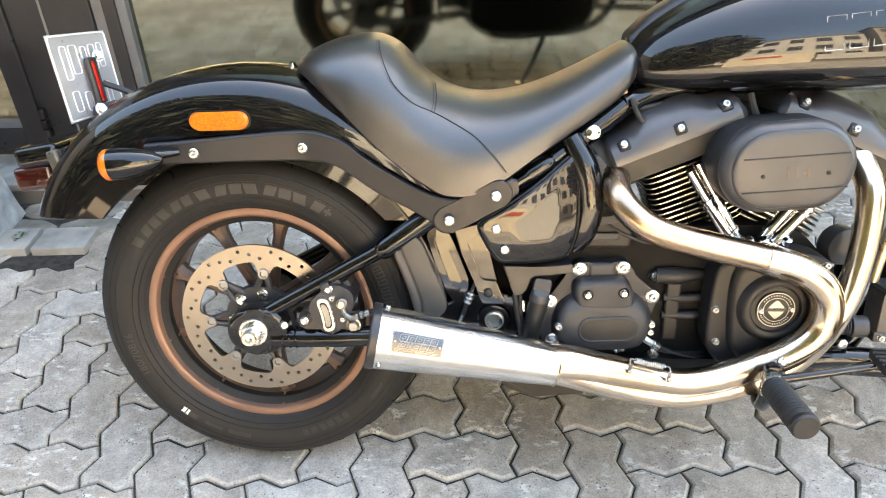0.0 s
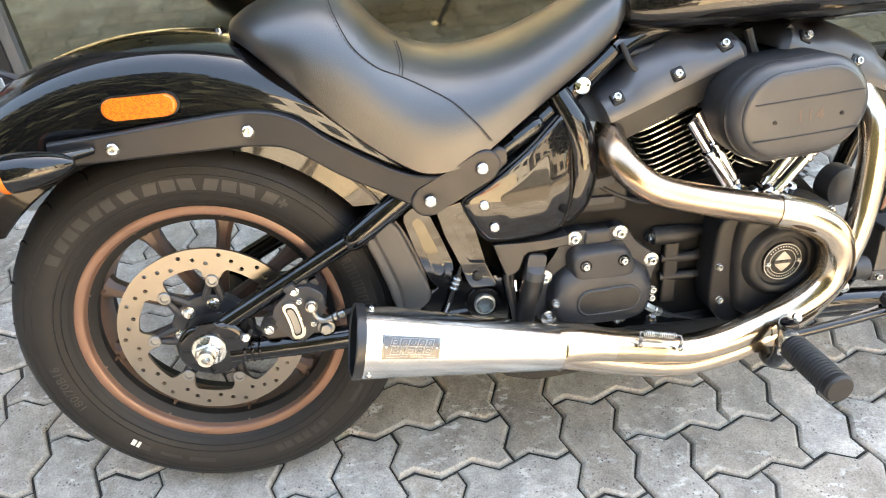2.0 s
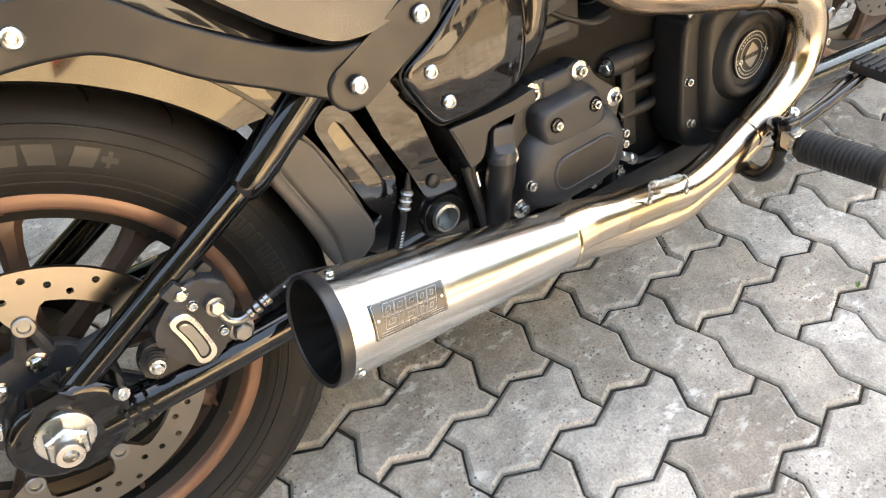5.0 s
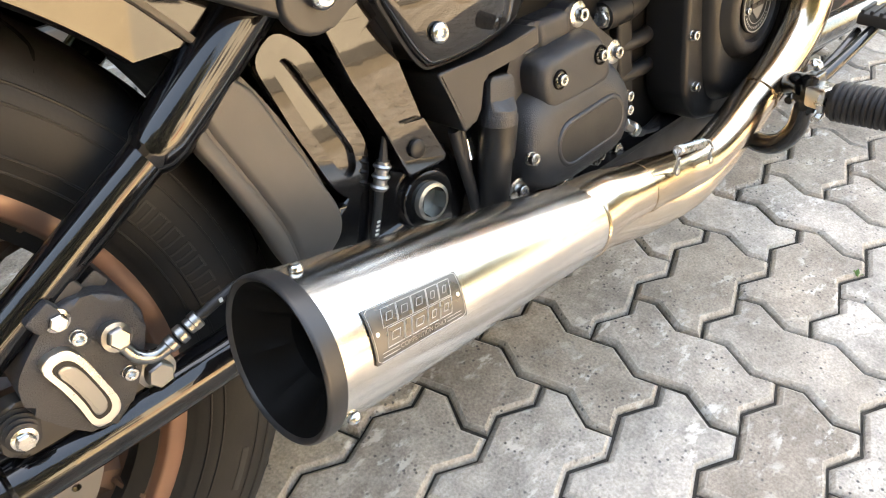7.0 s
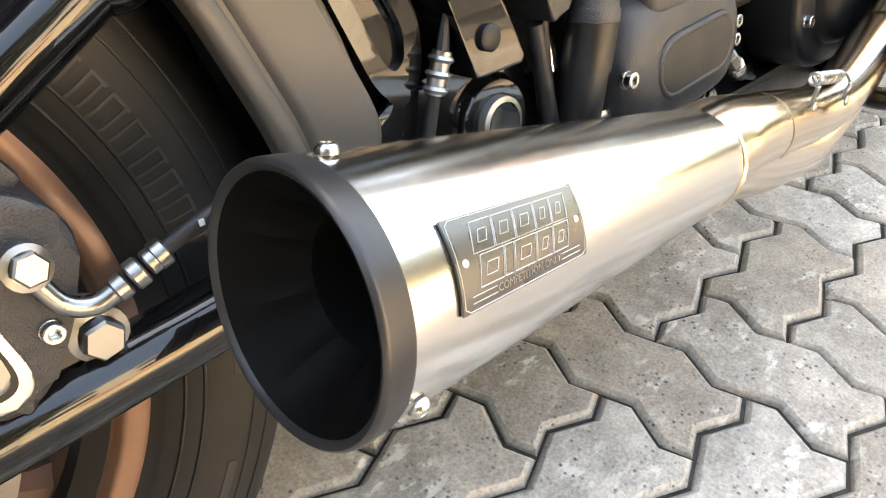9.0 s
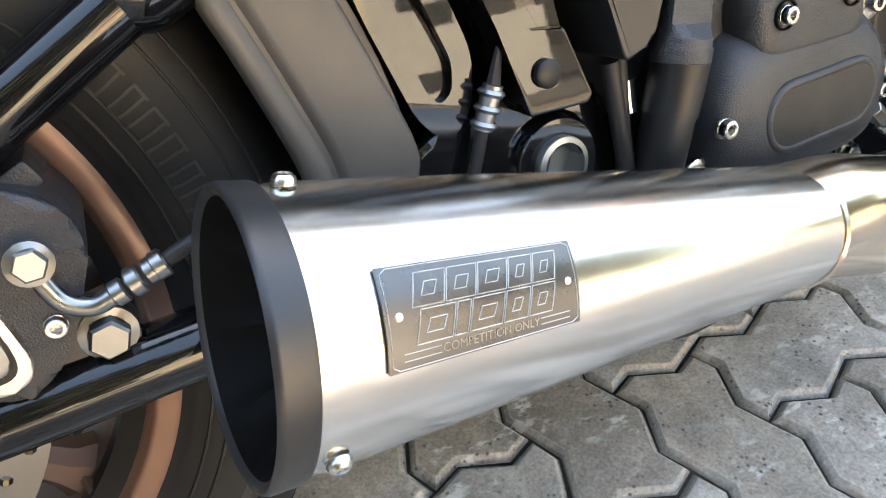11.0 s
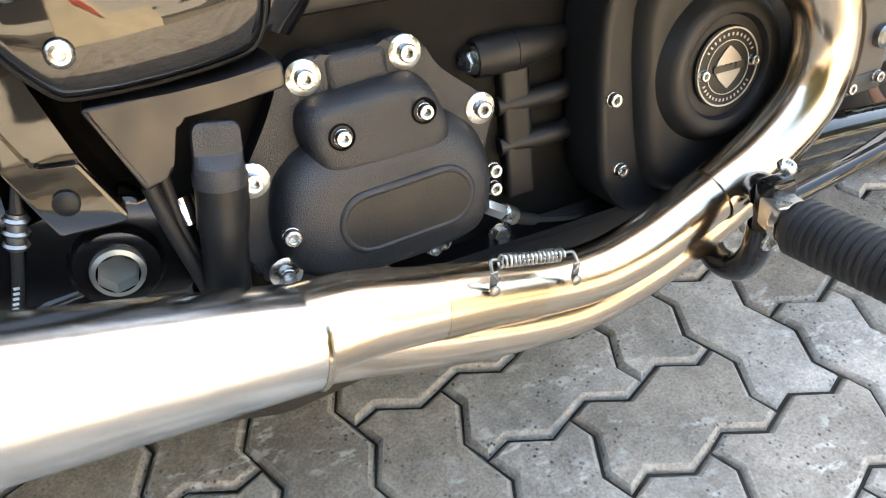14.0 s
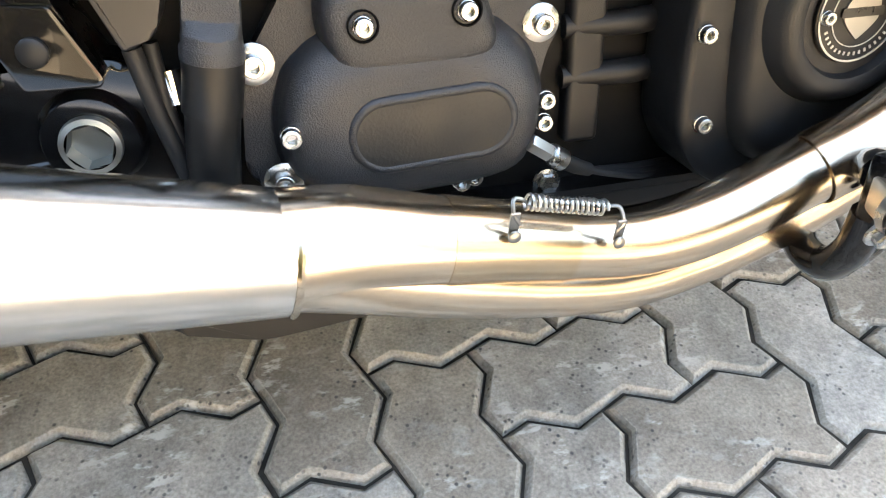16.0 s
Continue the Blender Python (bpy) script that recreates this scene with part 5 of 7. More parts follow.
tube(bm, [(0.68, -0.07, 0.74), (0.80, -0.045, 0.77), (1.25, -0.03, 0.80)], 0.0215, 12)
for s in (-1, 1):
    tube(bm, [(0.47, s * 0.10, 0.33), (0.56, s * 0.11, 0.245), (0.70, s * 0.12, 0.215), (1.00, s * 0.10, 0.225), (1.12, s * 0.085, 0.262), (1.185, s * 0.07, 0.36), (1.215, s * 0.06, 0.50), (1.275, s * 0.04, 0.74), (1.31, s * 0.02, 0.86)], 0.018, 16)
guard_bm = bmesh.new()
tube(guard_bm, [(0.98, -0.120, 0.262), (1.10, -0.130, 0.281), (1.28, -0.130, 0.270), (1.48, -0.130, 0.256), (1.68, -0.130, 0.245), (1.775, -0.130, 0.252), (1.83, -0.125, 0.300), (1.845, -0.115, 0.380)], 0.0205, 18)
tube(guard_bm, [(1.00, -0.085, 0.235), (1.12, -0.090, 0.240), (1.48, -0.090, 0.220), (1.70, -0.090, 0.212)], 0.017, 14)
part("lower_rail", guard_bm, FRAMEBLACK, bike, "glossy black tube running forward beside the front wheel")
frame_ob = part("frame", bm, FRAMEBLACK, bike, "glossy black tubular frame")
bm = bmesh.new()
lathe(bm, [(0.0125, 0), (0.0132, 0.004), (0.0125, 0.010), (0.008, 0.0125), (0, 0.013)], (0.624, -0.104, 0.698), (0.0, -1, 0.2), 24)
part("frame_cap", bm, CHROME, frame_ob, "round chrome frame cap")
bm = bmesh.new()
tube(bm, [(0.515, -0.128, 0.628), (0.545, -0.126, 0.648), (0.556, -0.123, 0.655)], [0.017, 0.015, 0.009], 14)
tube(bm, [(0.49, -0.133, 0.612), (0.52, -0.13, 0.631)], 0.012, 14)
part("passenger_mount", bm, GLOSS, frame_ob)


def pocket_plate(name, pts, inner, y0, y1, mat, label, depth=0.005):
    """A casting with a sunken panel framed by a raised border."""
    bm = bmesh.new()
    zc = sum(p[1] for p in pts) / len(pts)
    slab(bm, rounded(pts, 0.012), y0 + depth, y1, 0.003, bend=lambda x, z: 0.05 * (z - zc) + 0.003)
    ob = part(name, bm, mat, bike, label)
    bm = bmesh.new()
    o, i = rounded(pts, 0.012, 4), rounded(inner, 0.010, 4)
    n = len(o)
    loops = [[(x, y0 + depth, z) for x, z in o], [(x * 0.995 + sum(p[0] for p in pts) / len(pts) * 0.005, y0, z * 0.995 + sum(p[1] for p in pts) / len(pts) * 0.005) for x, z in o], [(x, y0, z) for x, z in i], [(x, y0 + depth + 0.0005, z) for x, z in i]]
    loft(bm, loops, caps=False)
    part("border", bm, mat, ob)
    return ob


pocket_plate("shock_bracket", [(0.333, 0.520), (0.356, 0.536), (0.376, 0.520), (0.394, 0.476), (0.412, 0.428), (0.409, 0.398), (0.392, 0.380), (0.374, 0.398), (0.352, 0.456)], [(0.347, 0.508), (0.358, 0.516), (0.366, 0.508), (0.383, 0.466), (0.399, 0.426), (0.397, 0.410), (0.389, 0.404), (0.382, 0.412), (0.364, 0.458)], -0.128, -0.04, FRAMEBLACK, "glossy black frame casting with a sunken panel")
bm = bmesh.new()      # a flat casting whose border runs down one side and along the foot
slab(bm, rounded([(0.385, 0.532), (0.428, 0.544), (0.440, 0.520), (0.462, 0.434), (0.479, 0.394), (0.476, 0.389), (0.436, 0.389), (0.419, 0.439), (0.399, 0.486)], 0.003, 2), -0.1405, -0.05, 0.002)
st = part("side_casting", bm, FRAMEBLACK, bike, "glossy black frame casting with a sunken panel")
bm = bmesh.new()
slab(bm, rounded([(0.385, 0.532), (0.428, 0.544), (0.4345, 0.5265), (0.412, 0.516), (0.4075, 0.506), (0.4180, 0.482), (0.4335, 0.4405), (0.4375, 0.4365), (0.4610, 0.4350), (0.479, 0.394), (0.476, 0.389), (0.436, 0.389), (0.419, 0.439), (0.399, 0.486)], 0.002, 2), -0.146, -0.135, 0.0012)
part("border", bm, FRAMEBLACK, st)
# added backing block; its black stands for the shade between the castings
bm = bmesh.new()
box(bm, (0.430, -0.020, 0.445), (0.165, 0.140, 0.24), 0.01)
part("battery_box", bm, DARKIN, bike, "near-black backing added for the shaded gap behind the frame castings")
bm = bmesh.new()
lathe(bm, [(0.0082, 0), (0.0082, 0.003), (0.0065, 0.0045), (0, 0.005)], (0.447, -0.146, 0.412), OUT, 18)
part("plug", bm, MATTE, st, "round black plug")
bm = bmesh.new()
slab(bm, rounded([(0.372, 0.385), (0.425, 0.398), (0.482, 0.402), (0.505, 0.385), (0.512, 0.320), (0.470, 0.285), (0.36, 0.300), (0.34, 0.335)], 0.014), -0.126, -0.04, 0.005)
lathe(bm, [(0.032, 0), (0.029, 0.007), (0.0275, 0.009), (0.0195, 0.0095), (0.016, 0.009)], (0.460, -0.126, 0.353), OUT, 32)
pv = part("pivot_casting", bm, FRAMEBLACK, bike, "glossy black swing arm pivot casting")
bm = bmesh.new()
lathe(bm, [(0.0175, 0.0), (0.0182, 0.007), (0.0176, 0.011), (0.0142, 0.012)], (0.460, -0.130, 0.353), OUT, 28)
hx2 = lambda s, y: [(0.460 + 0.0146 * s * math.cos(math.pi / 3 * k + 0.2), y, 0.353 + 0.0146 * s * math.sin(math.pi / 3 * k + 0.2)) for k in range(6)]
loft(bm, [hx2(1, -0.142), hx2(0.96, -0.128)], caps=False)
bm.faces.new([bm.verts.new(p) for p in hx2(0.96, -0.128)])
part("pivot_socket", bm, plain("zinc_dark", (0.36, 0.37, 0.35), 0.35, metal=0.9), pv, "zinc-plated hex socket plug", 28)

# side cover
COVER = [(0.428, 0.548), (0.462, 0.570), (0.530, 0.618), (0.575, 0.654), (0.594, 0.664), (0.603, 0.640), (0.604, 0.560), (0.600, 0.520), (0.588, 0.486), (0.560, 0.477), (0.480, 0.4745), (0.458, 0.484), (0.436, 0.520)]
bm = loaf(COVER, ((-0.110, 0.0), (-0.158, 0.0), (-0.163, 0.0015), (-0.1655, 0.005), (-0.166, 0.010), (-0.166, 0.022), (-0.166, 0.036), (-0.166, 0.050), (-0.166, 0.062)), 4, lambda x, z: 1.7 * max(0.0, x - 0.49) ** 2 + 1.35 * (z - 0.542) ** 2)
cover = part("side_cover", bm, GLOSS, bike, "glossy black side cover", 50)
bolt(DOME, (0.4585, -0.1655, 0.541), parent=cover, s=0.85)
bolt(DOME, (0.474, -0.1655, 0.503), parent=cover, s=0.85)
bm = bmesh.new()
lp = [tuple(p)[:2] for p in spline([(x, z, 0) for x, z in COVER], 4, True)]
tube(bm, [(x, -0.158 + 1.7 * max(0.0, x - 0.49) ** 2 + 1.35 * (z - 0.542) ** 2, z) for x, z in lp] + [(lp[0][0], -0.158, lp[0][1])], 0.0022, 6, smooth=False)
part("cover_edge", bm, RUBBER, cover, "thin dark edge")
bm = bmesh.new()
tube(bm, [(0.585, -0.105, 0.690), (0.612, -0.118, 0.640), (0.625, -0.12, 0.580), (0.618, -0.118, 0.525), (0.60, -0.112, 0.49)], [0.02, 0.024, 0.026, 0.024, 0.018], 16)
part("oil_line_cover", bm, GLOSS, bike, "glossy black curved cover")

# ---------------------------------------------------------------- exhaust
MA, MB = Vector((0.2398, -0.2359, 0.3695)), Vector((0.566, -0.2150, 0.3035))
MD = (MB - MA).normalized()
ML = (MB - MA).length
_e1 = (Vector((0, -1, 0)) - MD * MD.dot(Vector((0, -1, 0)))).normalized()      # outwards
_e2 = MD.cross(_e1)
if _e2.z < 0:
    _e2 = -_e2


def cone_r(s):
    return 0.0575 + (0.0370 - 0.0575) * max(0.0, s - 0.012) / (ML - 0.012)


def on_cone(s, phi, lift=0.0):
    """A point of the muffler: metres along it, degrees up from its outer side."""
    r = cone_r(s) + lift
    return MA + MD * s + (_e1 * math.cos(radians(phi)) + _e2 * math.sin(radians(phi))) * r


bm = bmesh.new()
lathe(bm, [(0.0555, 0.0120), (0.0567, 0.0130), (cone_r(0.1), 0.10), (cone_r(0.2), 0.20), (0.0372, ML - 0.004), (0.0362, ML), (0.030, ML + 0.002)], MA, MD, 72)
muffler = part("muffler", bm, STEEL, bike, "brushed stainless cone muffler with a black end cap", 50)
bm = bmesh.new()
prof = [(0.0566, 0.0148), (0.0574, 0.0144), (0.0577, 0.0130), (0.0582, 0.0030), (0.0576, 0.0010), (0.0563, 0.0), (0.0546, 0.0006), (0.0530, 0.0025)]
lathe(bm, prof, MA, MD, 72)
part("end_cap", bm, plain("black_anodised_cap", (0.018, 0.018, 0.019), 0.38, fine=900.0, bump=0.08), muffler, "satin black end cap")
bm = bmesh.new()
rings = []
for s, r, wav in ((0.0025, 0.0530, 0.0), (0.008, 0.0490, 0.0008), (0.018, 0.0420, 0.0034), (0.027, 0.0355, 0.0030), (0.034, 0.0295, 0.0)):
    rings.append([tuple(MA + MD * s + (_e1 * math.cos(a) + _e2 * math.sin(a)) * (r + wav * (abs(math.cos(4 * a)) ** 0.5 - 0.8))) for a in (2 * math.pi * k / 64 for k in range(64))])
loft(bm, rings, caps=False)
part("end_funnel", bm, plain("black_funnel", (0.003, 0.0029, 0.0028), 0.6, spec=0.08), muffler, "fluted black funnel", 30)
bm = bmesh.new()
lathe(bm, [(0.0295, 0.034), (0.0285, 0.040), (0.0285, 0.20), (0, 0.20)], MA, MD, 40)
part("baffle_tube", bm, DARKIN, muffler, "sooty inner tube")
for phi in (91, -30, 211):
    n_ = (_e1 * math.cos(radians(phi)) + _e2 * math.sin(radians(phi)))
    bolt(dome_bolt(0.0048, 0.0040, ZINC), on_cone(0.0232, phi, 0.0001), tuple(n_), muffler)
bm = bmesh.new()
for s, r in ((ML + 0.0005, 0.0372),):
    pts = [MA + MD * s + (_e1 * math.cos(a) + _e2 * math.sin(a)) * (r - 0.0008) for a in (2 * math.pi * k / 48 for k in range(49))]
    tube(bm, pts, [0.0019 + 0.0005 * (k % 2) for k in range(49)], 6, smooth=False)
part("weld", bm, PIPE, muffler, "beaded weld seam")
# badge
S0, S1, P0, P1 = 0.0378, 0.1252, 42.0, 5.0


def badge_at(u, v, lift):
    return on_cone(S0 + (S1 - S0) * u, P0 + (P1 - P0) * v, lift)


bm = bmesh.new()
U, V = 12, 10
grid = [[bm.verts.new(badge_at(0.004 + 0.992 * i / U, 0.004 + 0.992 * j / V, 0.0011)) for i in range(U + 1)] for j in range(V + 1)]
for j in range(V):
    for i in range(U):
        bm.faces.new((grid[j][i], grid[j][i + 1], grid[j + 1][i + 1], grid[j + 1][i]))
ext = bmesh.ops.extrude_face_region(bm, geom=list(bm.faces))
for v in [g for g in ext["geom"] if isinstance(g, bmesh.types.BMVert)]:
    v.co -= (v.co - (MA + MD * (v.co - MA).dot(MD))).normalized() * 0.0012
badge = part("badge", bm, BADGE, muffler, "black curved badge plate with engraved lines", 60)


def badge_line(bm, pts, r=0.00032):
    fine = []
    for (a, b), (c, d) in zip(pts, pts[1:]):
        for k in range(5):
            fine.append((a + (c - a) * k / 5, b + (d - b) * k / 5))
    fine.append(pts[-1])
    tube(bm, [badge_at(u, v, 0.0012) for u, v in fine], r, 5, smooth=False)


bm = bmesh.new()
badge_line(bm, [(0.02, 0.07), (0.05, 0.025), (0.95, 0.025), (0.98, 0.07), (0.98, 0.93), (0.95, 0.975), (0.05, 0.975), (0.02, 0.93), (0.02, 0.07)], 0.00022)
part("badge_border", bm, SILVERLINE, badge, "engraved border line")
for v0, v1, us in ((0.10, 0.42, ((0.13, 0.145), (0.285, 0.145), (0.44, 0.15), (0.60, 0.125), (0.735, 0.125))), (0.45, 0.77, ((0.13, 0.165), (0.305, 0.065), (0.38, 0.165), (0.555, 0.13), (0.695, 0.13)))):
    for u0, w in us:     # slanted outlined blocks, each with a smaller one inside
        bm = bmesh.new()
        badge_line(bm, [(u0 + 0.035, v0), (u0 + w + 0.035, v0), (u0 + w, v1), (u0, v1), (u0 + 0.035, v0)], 0.00026)
        if w > 0.1:
            q = (v1 - v0) * 0.3
            badge_line(bm, [(u0 + 0.073, v0 + q), (u0 + w - 0.013, v0 + q), (u0 + w - 0.038, v1 - q), (u0 + 0.048, v1 - q), (u0 + 0.073, v0 + q)], 0.00022)
        part("badge_block", bm, SILVERLINE, badge, "engraved outlined block")
for v in (0.83, 0.90):
    for u in (0.07, 0.76):
        bm = bmesh.new()
        badge_line(bm, [(u, v), (u + 0.17, v)], 0.00022)
        part("badge_rule", bm, SILVERLINE, badge)
tb = text_bm("COMPETITION ONLY", 0.0046, 0.0001, 1.0)
for v in tb.verts:
    u, w = 0.5 + v.co.x / (S1 - S0), 0.865 - v.co.z / 0.0345
    v.co = badge_at(u, w, 0.0013)
part("badge_lettering", tb, SILVERLINE, badge, "small engraved words", 60)
for u in (0.065, 0.935):
    p = badge_at(u, 0.48, 0.0011)
    bolt(dome_bolt(0.0016, 0.0006, ALU), p, tuple((p - (MA + MD * (p - MA).dot(MD))).normalized()), badge)

PR = 0.0245
up = [(0.700, -0.060, 0.634), (0.672, -0.105, 0.622), (0.666, -0.155, 0.602), (0.684, -0.181, 0.577), (0.719, -0.193, 0.553), (0.772, -0.198, 0.536), (0.836, -0.203, 0.521), (0.901, -0.209, 0.507), (0.957, -0.214, 0.492), (1.002, -0.217, 0.463), (1.021, -0.216, 0.420), (1.013, -0.214, 0.371), (0.970, -0.211, 0.329), (0.907, -0.208, 0.299), (0.851, -0.208, 0.278), (0.799, -0.209, 0.270), (0.748, -0.211, 0.276), (0.693, -0.215, 0.289), (0.643, -0.217, 0.299), (0.600, -0.216, 0.306), (0.560, -0.215, 0.307)]
bm = bmesh.new()
tube(bm, up[:10], PR, 28, 6)
part("header_pipe", bm, HOTPIPE, bike, "heat-tinted stainless header pipe")
bm = bmesh.new()
tube(bm, up[8:], [PR] * 9 + [0.0255, 0.0290, 0.0335, 0.0358], 28, 6)
mainpipe = part("exhaust_pipe", bm, PIPE, bike, "warm polished stainless exhaust pipe")
bm = bmesh.new()
tube(bm, [(1.080, -0.105, 0.665), (1.089, -0.152, 0.611), (1.087, -0.170, 0.526), (1.072, -0.182, 0.441), (1.046, -0.188, 0.372), (1.010, -0.190, 0.320), (0.961, -0.192, 0.281), (0.906, -0.193, 0.256), (0.850, -0.195, 0.240), (0.786, -0.202, 0.236), (0.718, -0.208, 0.249), (0.659, -0.213, 0.268), (0.600, -0.216, 0.290), (0.560, -0.215, 0.302)], [0.0225] * 11 + [0.024, 0.027, 0.030, 0.032], 26, 6)
part("front_header_pipe", bm, PIPE, bike, "warm polished stainless front header pipe")
# sleeves of the slip joints
bm = bmesh.new()
tube(bm, [(0.736, -0.2115, 0.2785), (0.693, -0.215, 0.289), (0.655, -0.2165, 0.2967)], [0.0257, 0.0266, 0.0288], 28, 6)
part("joint_sleeve", bm, SLEEVE, mainpipe, "golden heat-tinted pipe sleeve")
bm = bmesh.new()
tube(bm, [(0.704, -0.2095, 0.2535), (0.659, -0.213, 0.268), (0.625, -0.2147, 0.2805)], [0.0237, 0.0252, 0.0268], 26, 6)
part("joint_sleeve", bm, SLEEVE, mainpipe, "golden heat-tinted pipe sleeve")
# heat shield over the loop
bm = bmesh.new()
loop = spline(up[6:15], 10)


def shield_path(i0, i1):
    return [tuple(p) for p in loop[i0:i1]]


P = [Vector(p) for p in shield_path(11, 69)]
rings = []
for i, p in enumerate(P):
    t = (P[min(i + 1, len(P) - 1)] - P[max(i - 1, 0)]).normalized()
    o = (Vector((0, -1, 0)) - t * t.dot(Vector((0, -1, 0)))).normalized()
    s = t.cross(o)
    row = []
    for k in range(15):
        a = radians(-112 + 224 * k / 14)
        row.append(tuple(p + (o * math.cos(a) + s * math.sin(a)) * 0.0266))
    for k in range(14, -1, -1):
        a = radians(-112 + 224 * k / 14)
        row.append(tuple(p + (o * math.cos(a) + s * math.sin(a)) * 0.0252))
    rings.append(row)
loft(bm, rings)
shield = part("heat_shield", bm, PIPE, mainpipe, "polished heat shield over the bend", 50)
# no opening is cut: dark brown strips paint the slots' shaded inside
SLOTSHADE = plain("dark_brown_slot", (0.035, 0.020, 0.009), 0.6, spec=0.2)
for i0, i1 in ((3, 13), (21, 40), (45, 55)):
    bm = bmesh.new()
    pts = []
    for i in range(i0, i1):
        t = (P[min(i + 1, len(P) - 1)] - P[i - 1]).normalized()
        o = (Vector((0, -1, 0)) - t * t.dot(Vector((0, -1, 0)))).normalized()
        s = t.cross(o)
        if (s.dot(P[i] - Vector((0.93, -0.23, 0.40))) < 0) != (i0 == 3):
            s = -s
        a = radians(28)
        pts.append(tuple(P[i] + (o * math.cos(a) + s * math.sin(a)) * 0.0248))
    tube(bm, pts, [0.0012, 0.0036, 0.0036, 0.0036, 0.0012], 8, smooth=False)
    part("shield_slot", bm, SLOTSHADE, shield, "dark brown strip painting the shaded inside of a long slot")
# springs and hooks at the slip joint
bm = bmesh.new()
a0, a1 = Vector((0.7010, -0.2360, 0.3260)), Vector((0.7525, -0.2345, 0.3135))
ax = (a1 - a0)
u_, v_, w_ = frame_of(ax)
coil = []
for k in range(15 * 10 + 1):
    t = k / 150
    an = 2 * math.pi * 15 * t
    coil.append(a0 + ax * t + (u_ * math.cos(an) + v_ * math.sin(an)) * 0.0046)
tube(bm, coil, 0.00105, 5, smooth=False)
spring = part("spring", bm, ZINC, mainpipe, "small steel joint spring")
for q, e in ((a0, -1), (a1, 1)):
    bm = bmesh.new()
    w = w_ * e
    tube(bm, [q, q + w * 0.004 + Vector((0, -0.001, 0.002)), q + w * 0.009 + Vector((0, -0.003, 0.002)), q + w * 0.010 + Vector((0, -0.007, -0.006)), q + w * 0.006 + Vector((0, -0.0065, -0.012))], 0.0013, 6)
    box(bm, q + w * 0.009 + Vector((0, -0.0055, -0.012)), (0.006, 0.002, 0.016), 0.0008, Matrix.Rotation(radians(15), 4, "X"))
    ball(bm, q + w * 0.009 + Vector((0.0, -0.0065, -0.0205)), 0.0042, (1, 0.4, 1), 10, 6)
    part("hook", bm, DULL, spring, "welded spring hook")

# ---------------------------------------------------------------- engine
CRANK = Vector((0.911, 0.0, 0.360))


def cyl_frame(deg):
    a = radians(deg)
    return Matrix.Translation(CRANK) @ Matrix.Rotation(a, 4, "Y")     # local z runs up the cylinder


bm = bmesh.new()
slab(bm, rounded([(0.50, 0.46), (0.60, 0.52), (0.76, 0.50), (0.84, 0.53), (1.00, 0.53), (1.08, 0.45), (1.08, 0.30), (1.00, 0.24), (0.60, 0.25), (0.50, 0.30)], 0.03), -0.100, 0.13, 0.008)
engine = part("engine", bm, plain("dull_black_cast", (0.004, 0.004, 0.0042), 0.7, spec=0.2), bike, "black air-cooled V-twin engine")
# cylinders with bright fin edges
fin = bmesh.new()
out = rounded([(-0.078, -0.074), (0.078, -0.074), (0.078, 0.074), (-0.078, 0.074)], 0.03, 4)
lo, hi = [fin.verts.new((x, y, -0.0012)) for x, y in out], [fin.verts.new((x, y, 0.0012)) for x, y in out]
fin.faces.new(lo[::-1])
fin.faces.new(hi)
for k in range(len(out)):
    f = fin.faces.new((lo[k], lo[(k + 1) % len(out)], hi[(k + 1) % len(out)], hi[k]))
    f.material_index = 1
fin_me = finish(fin, "fin", [MATTE, ALU], 30)
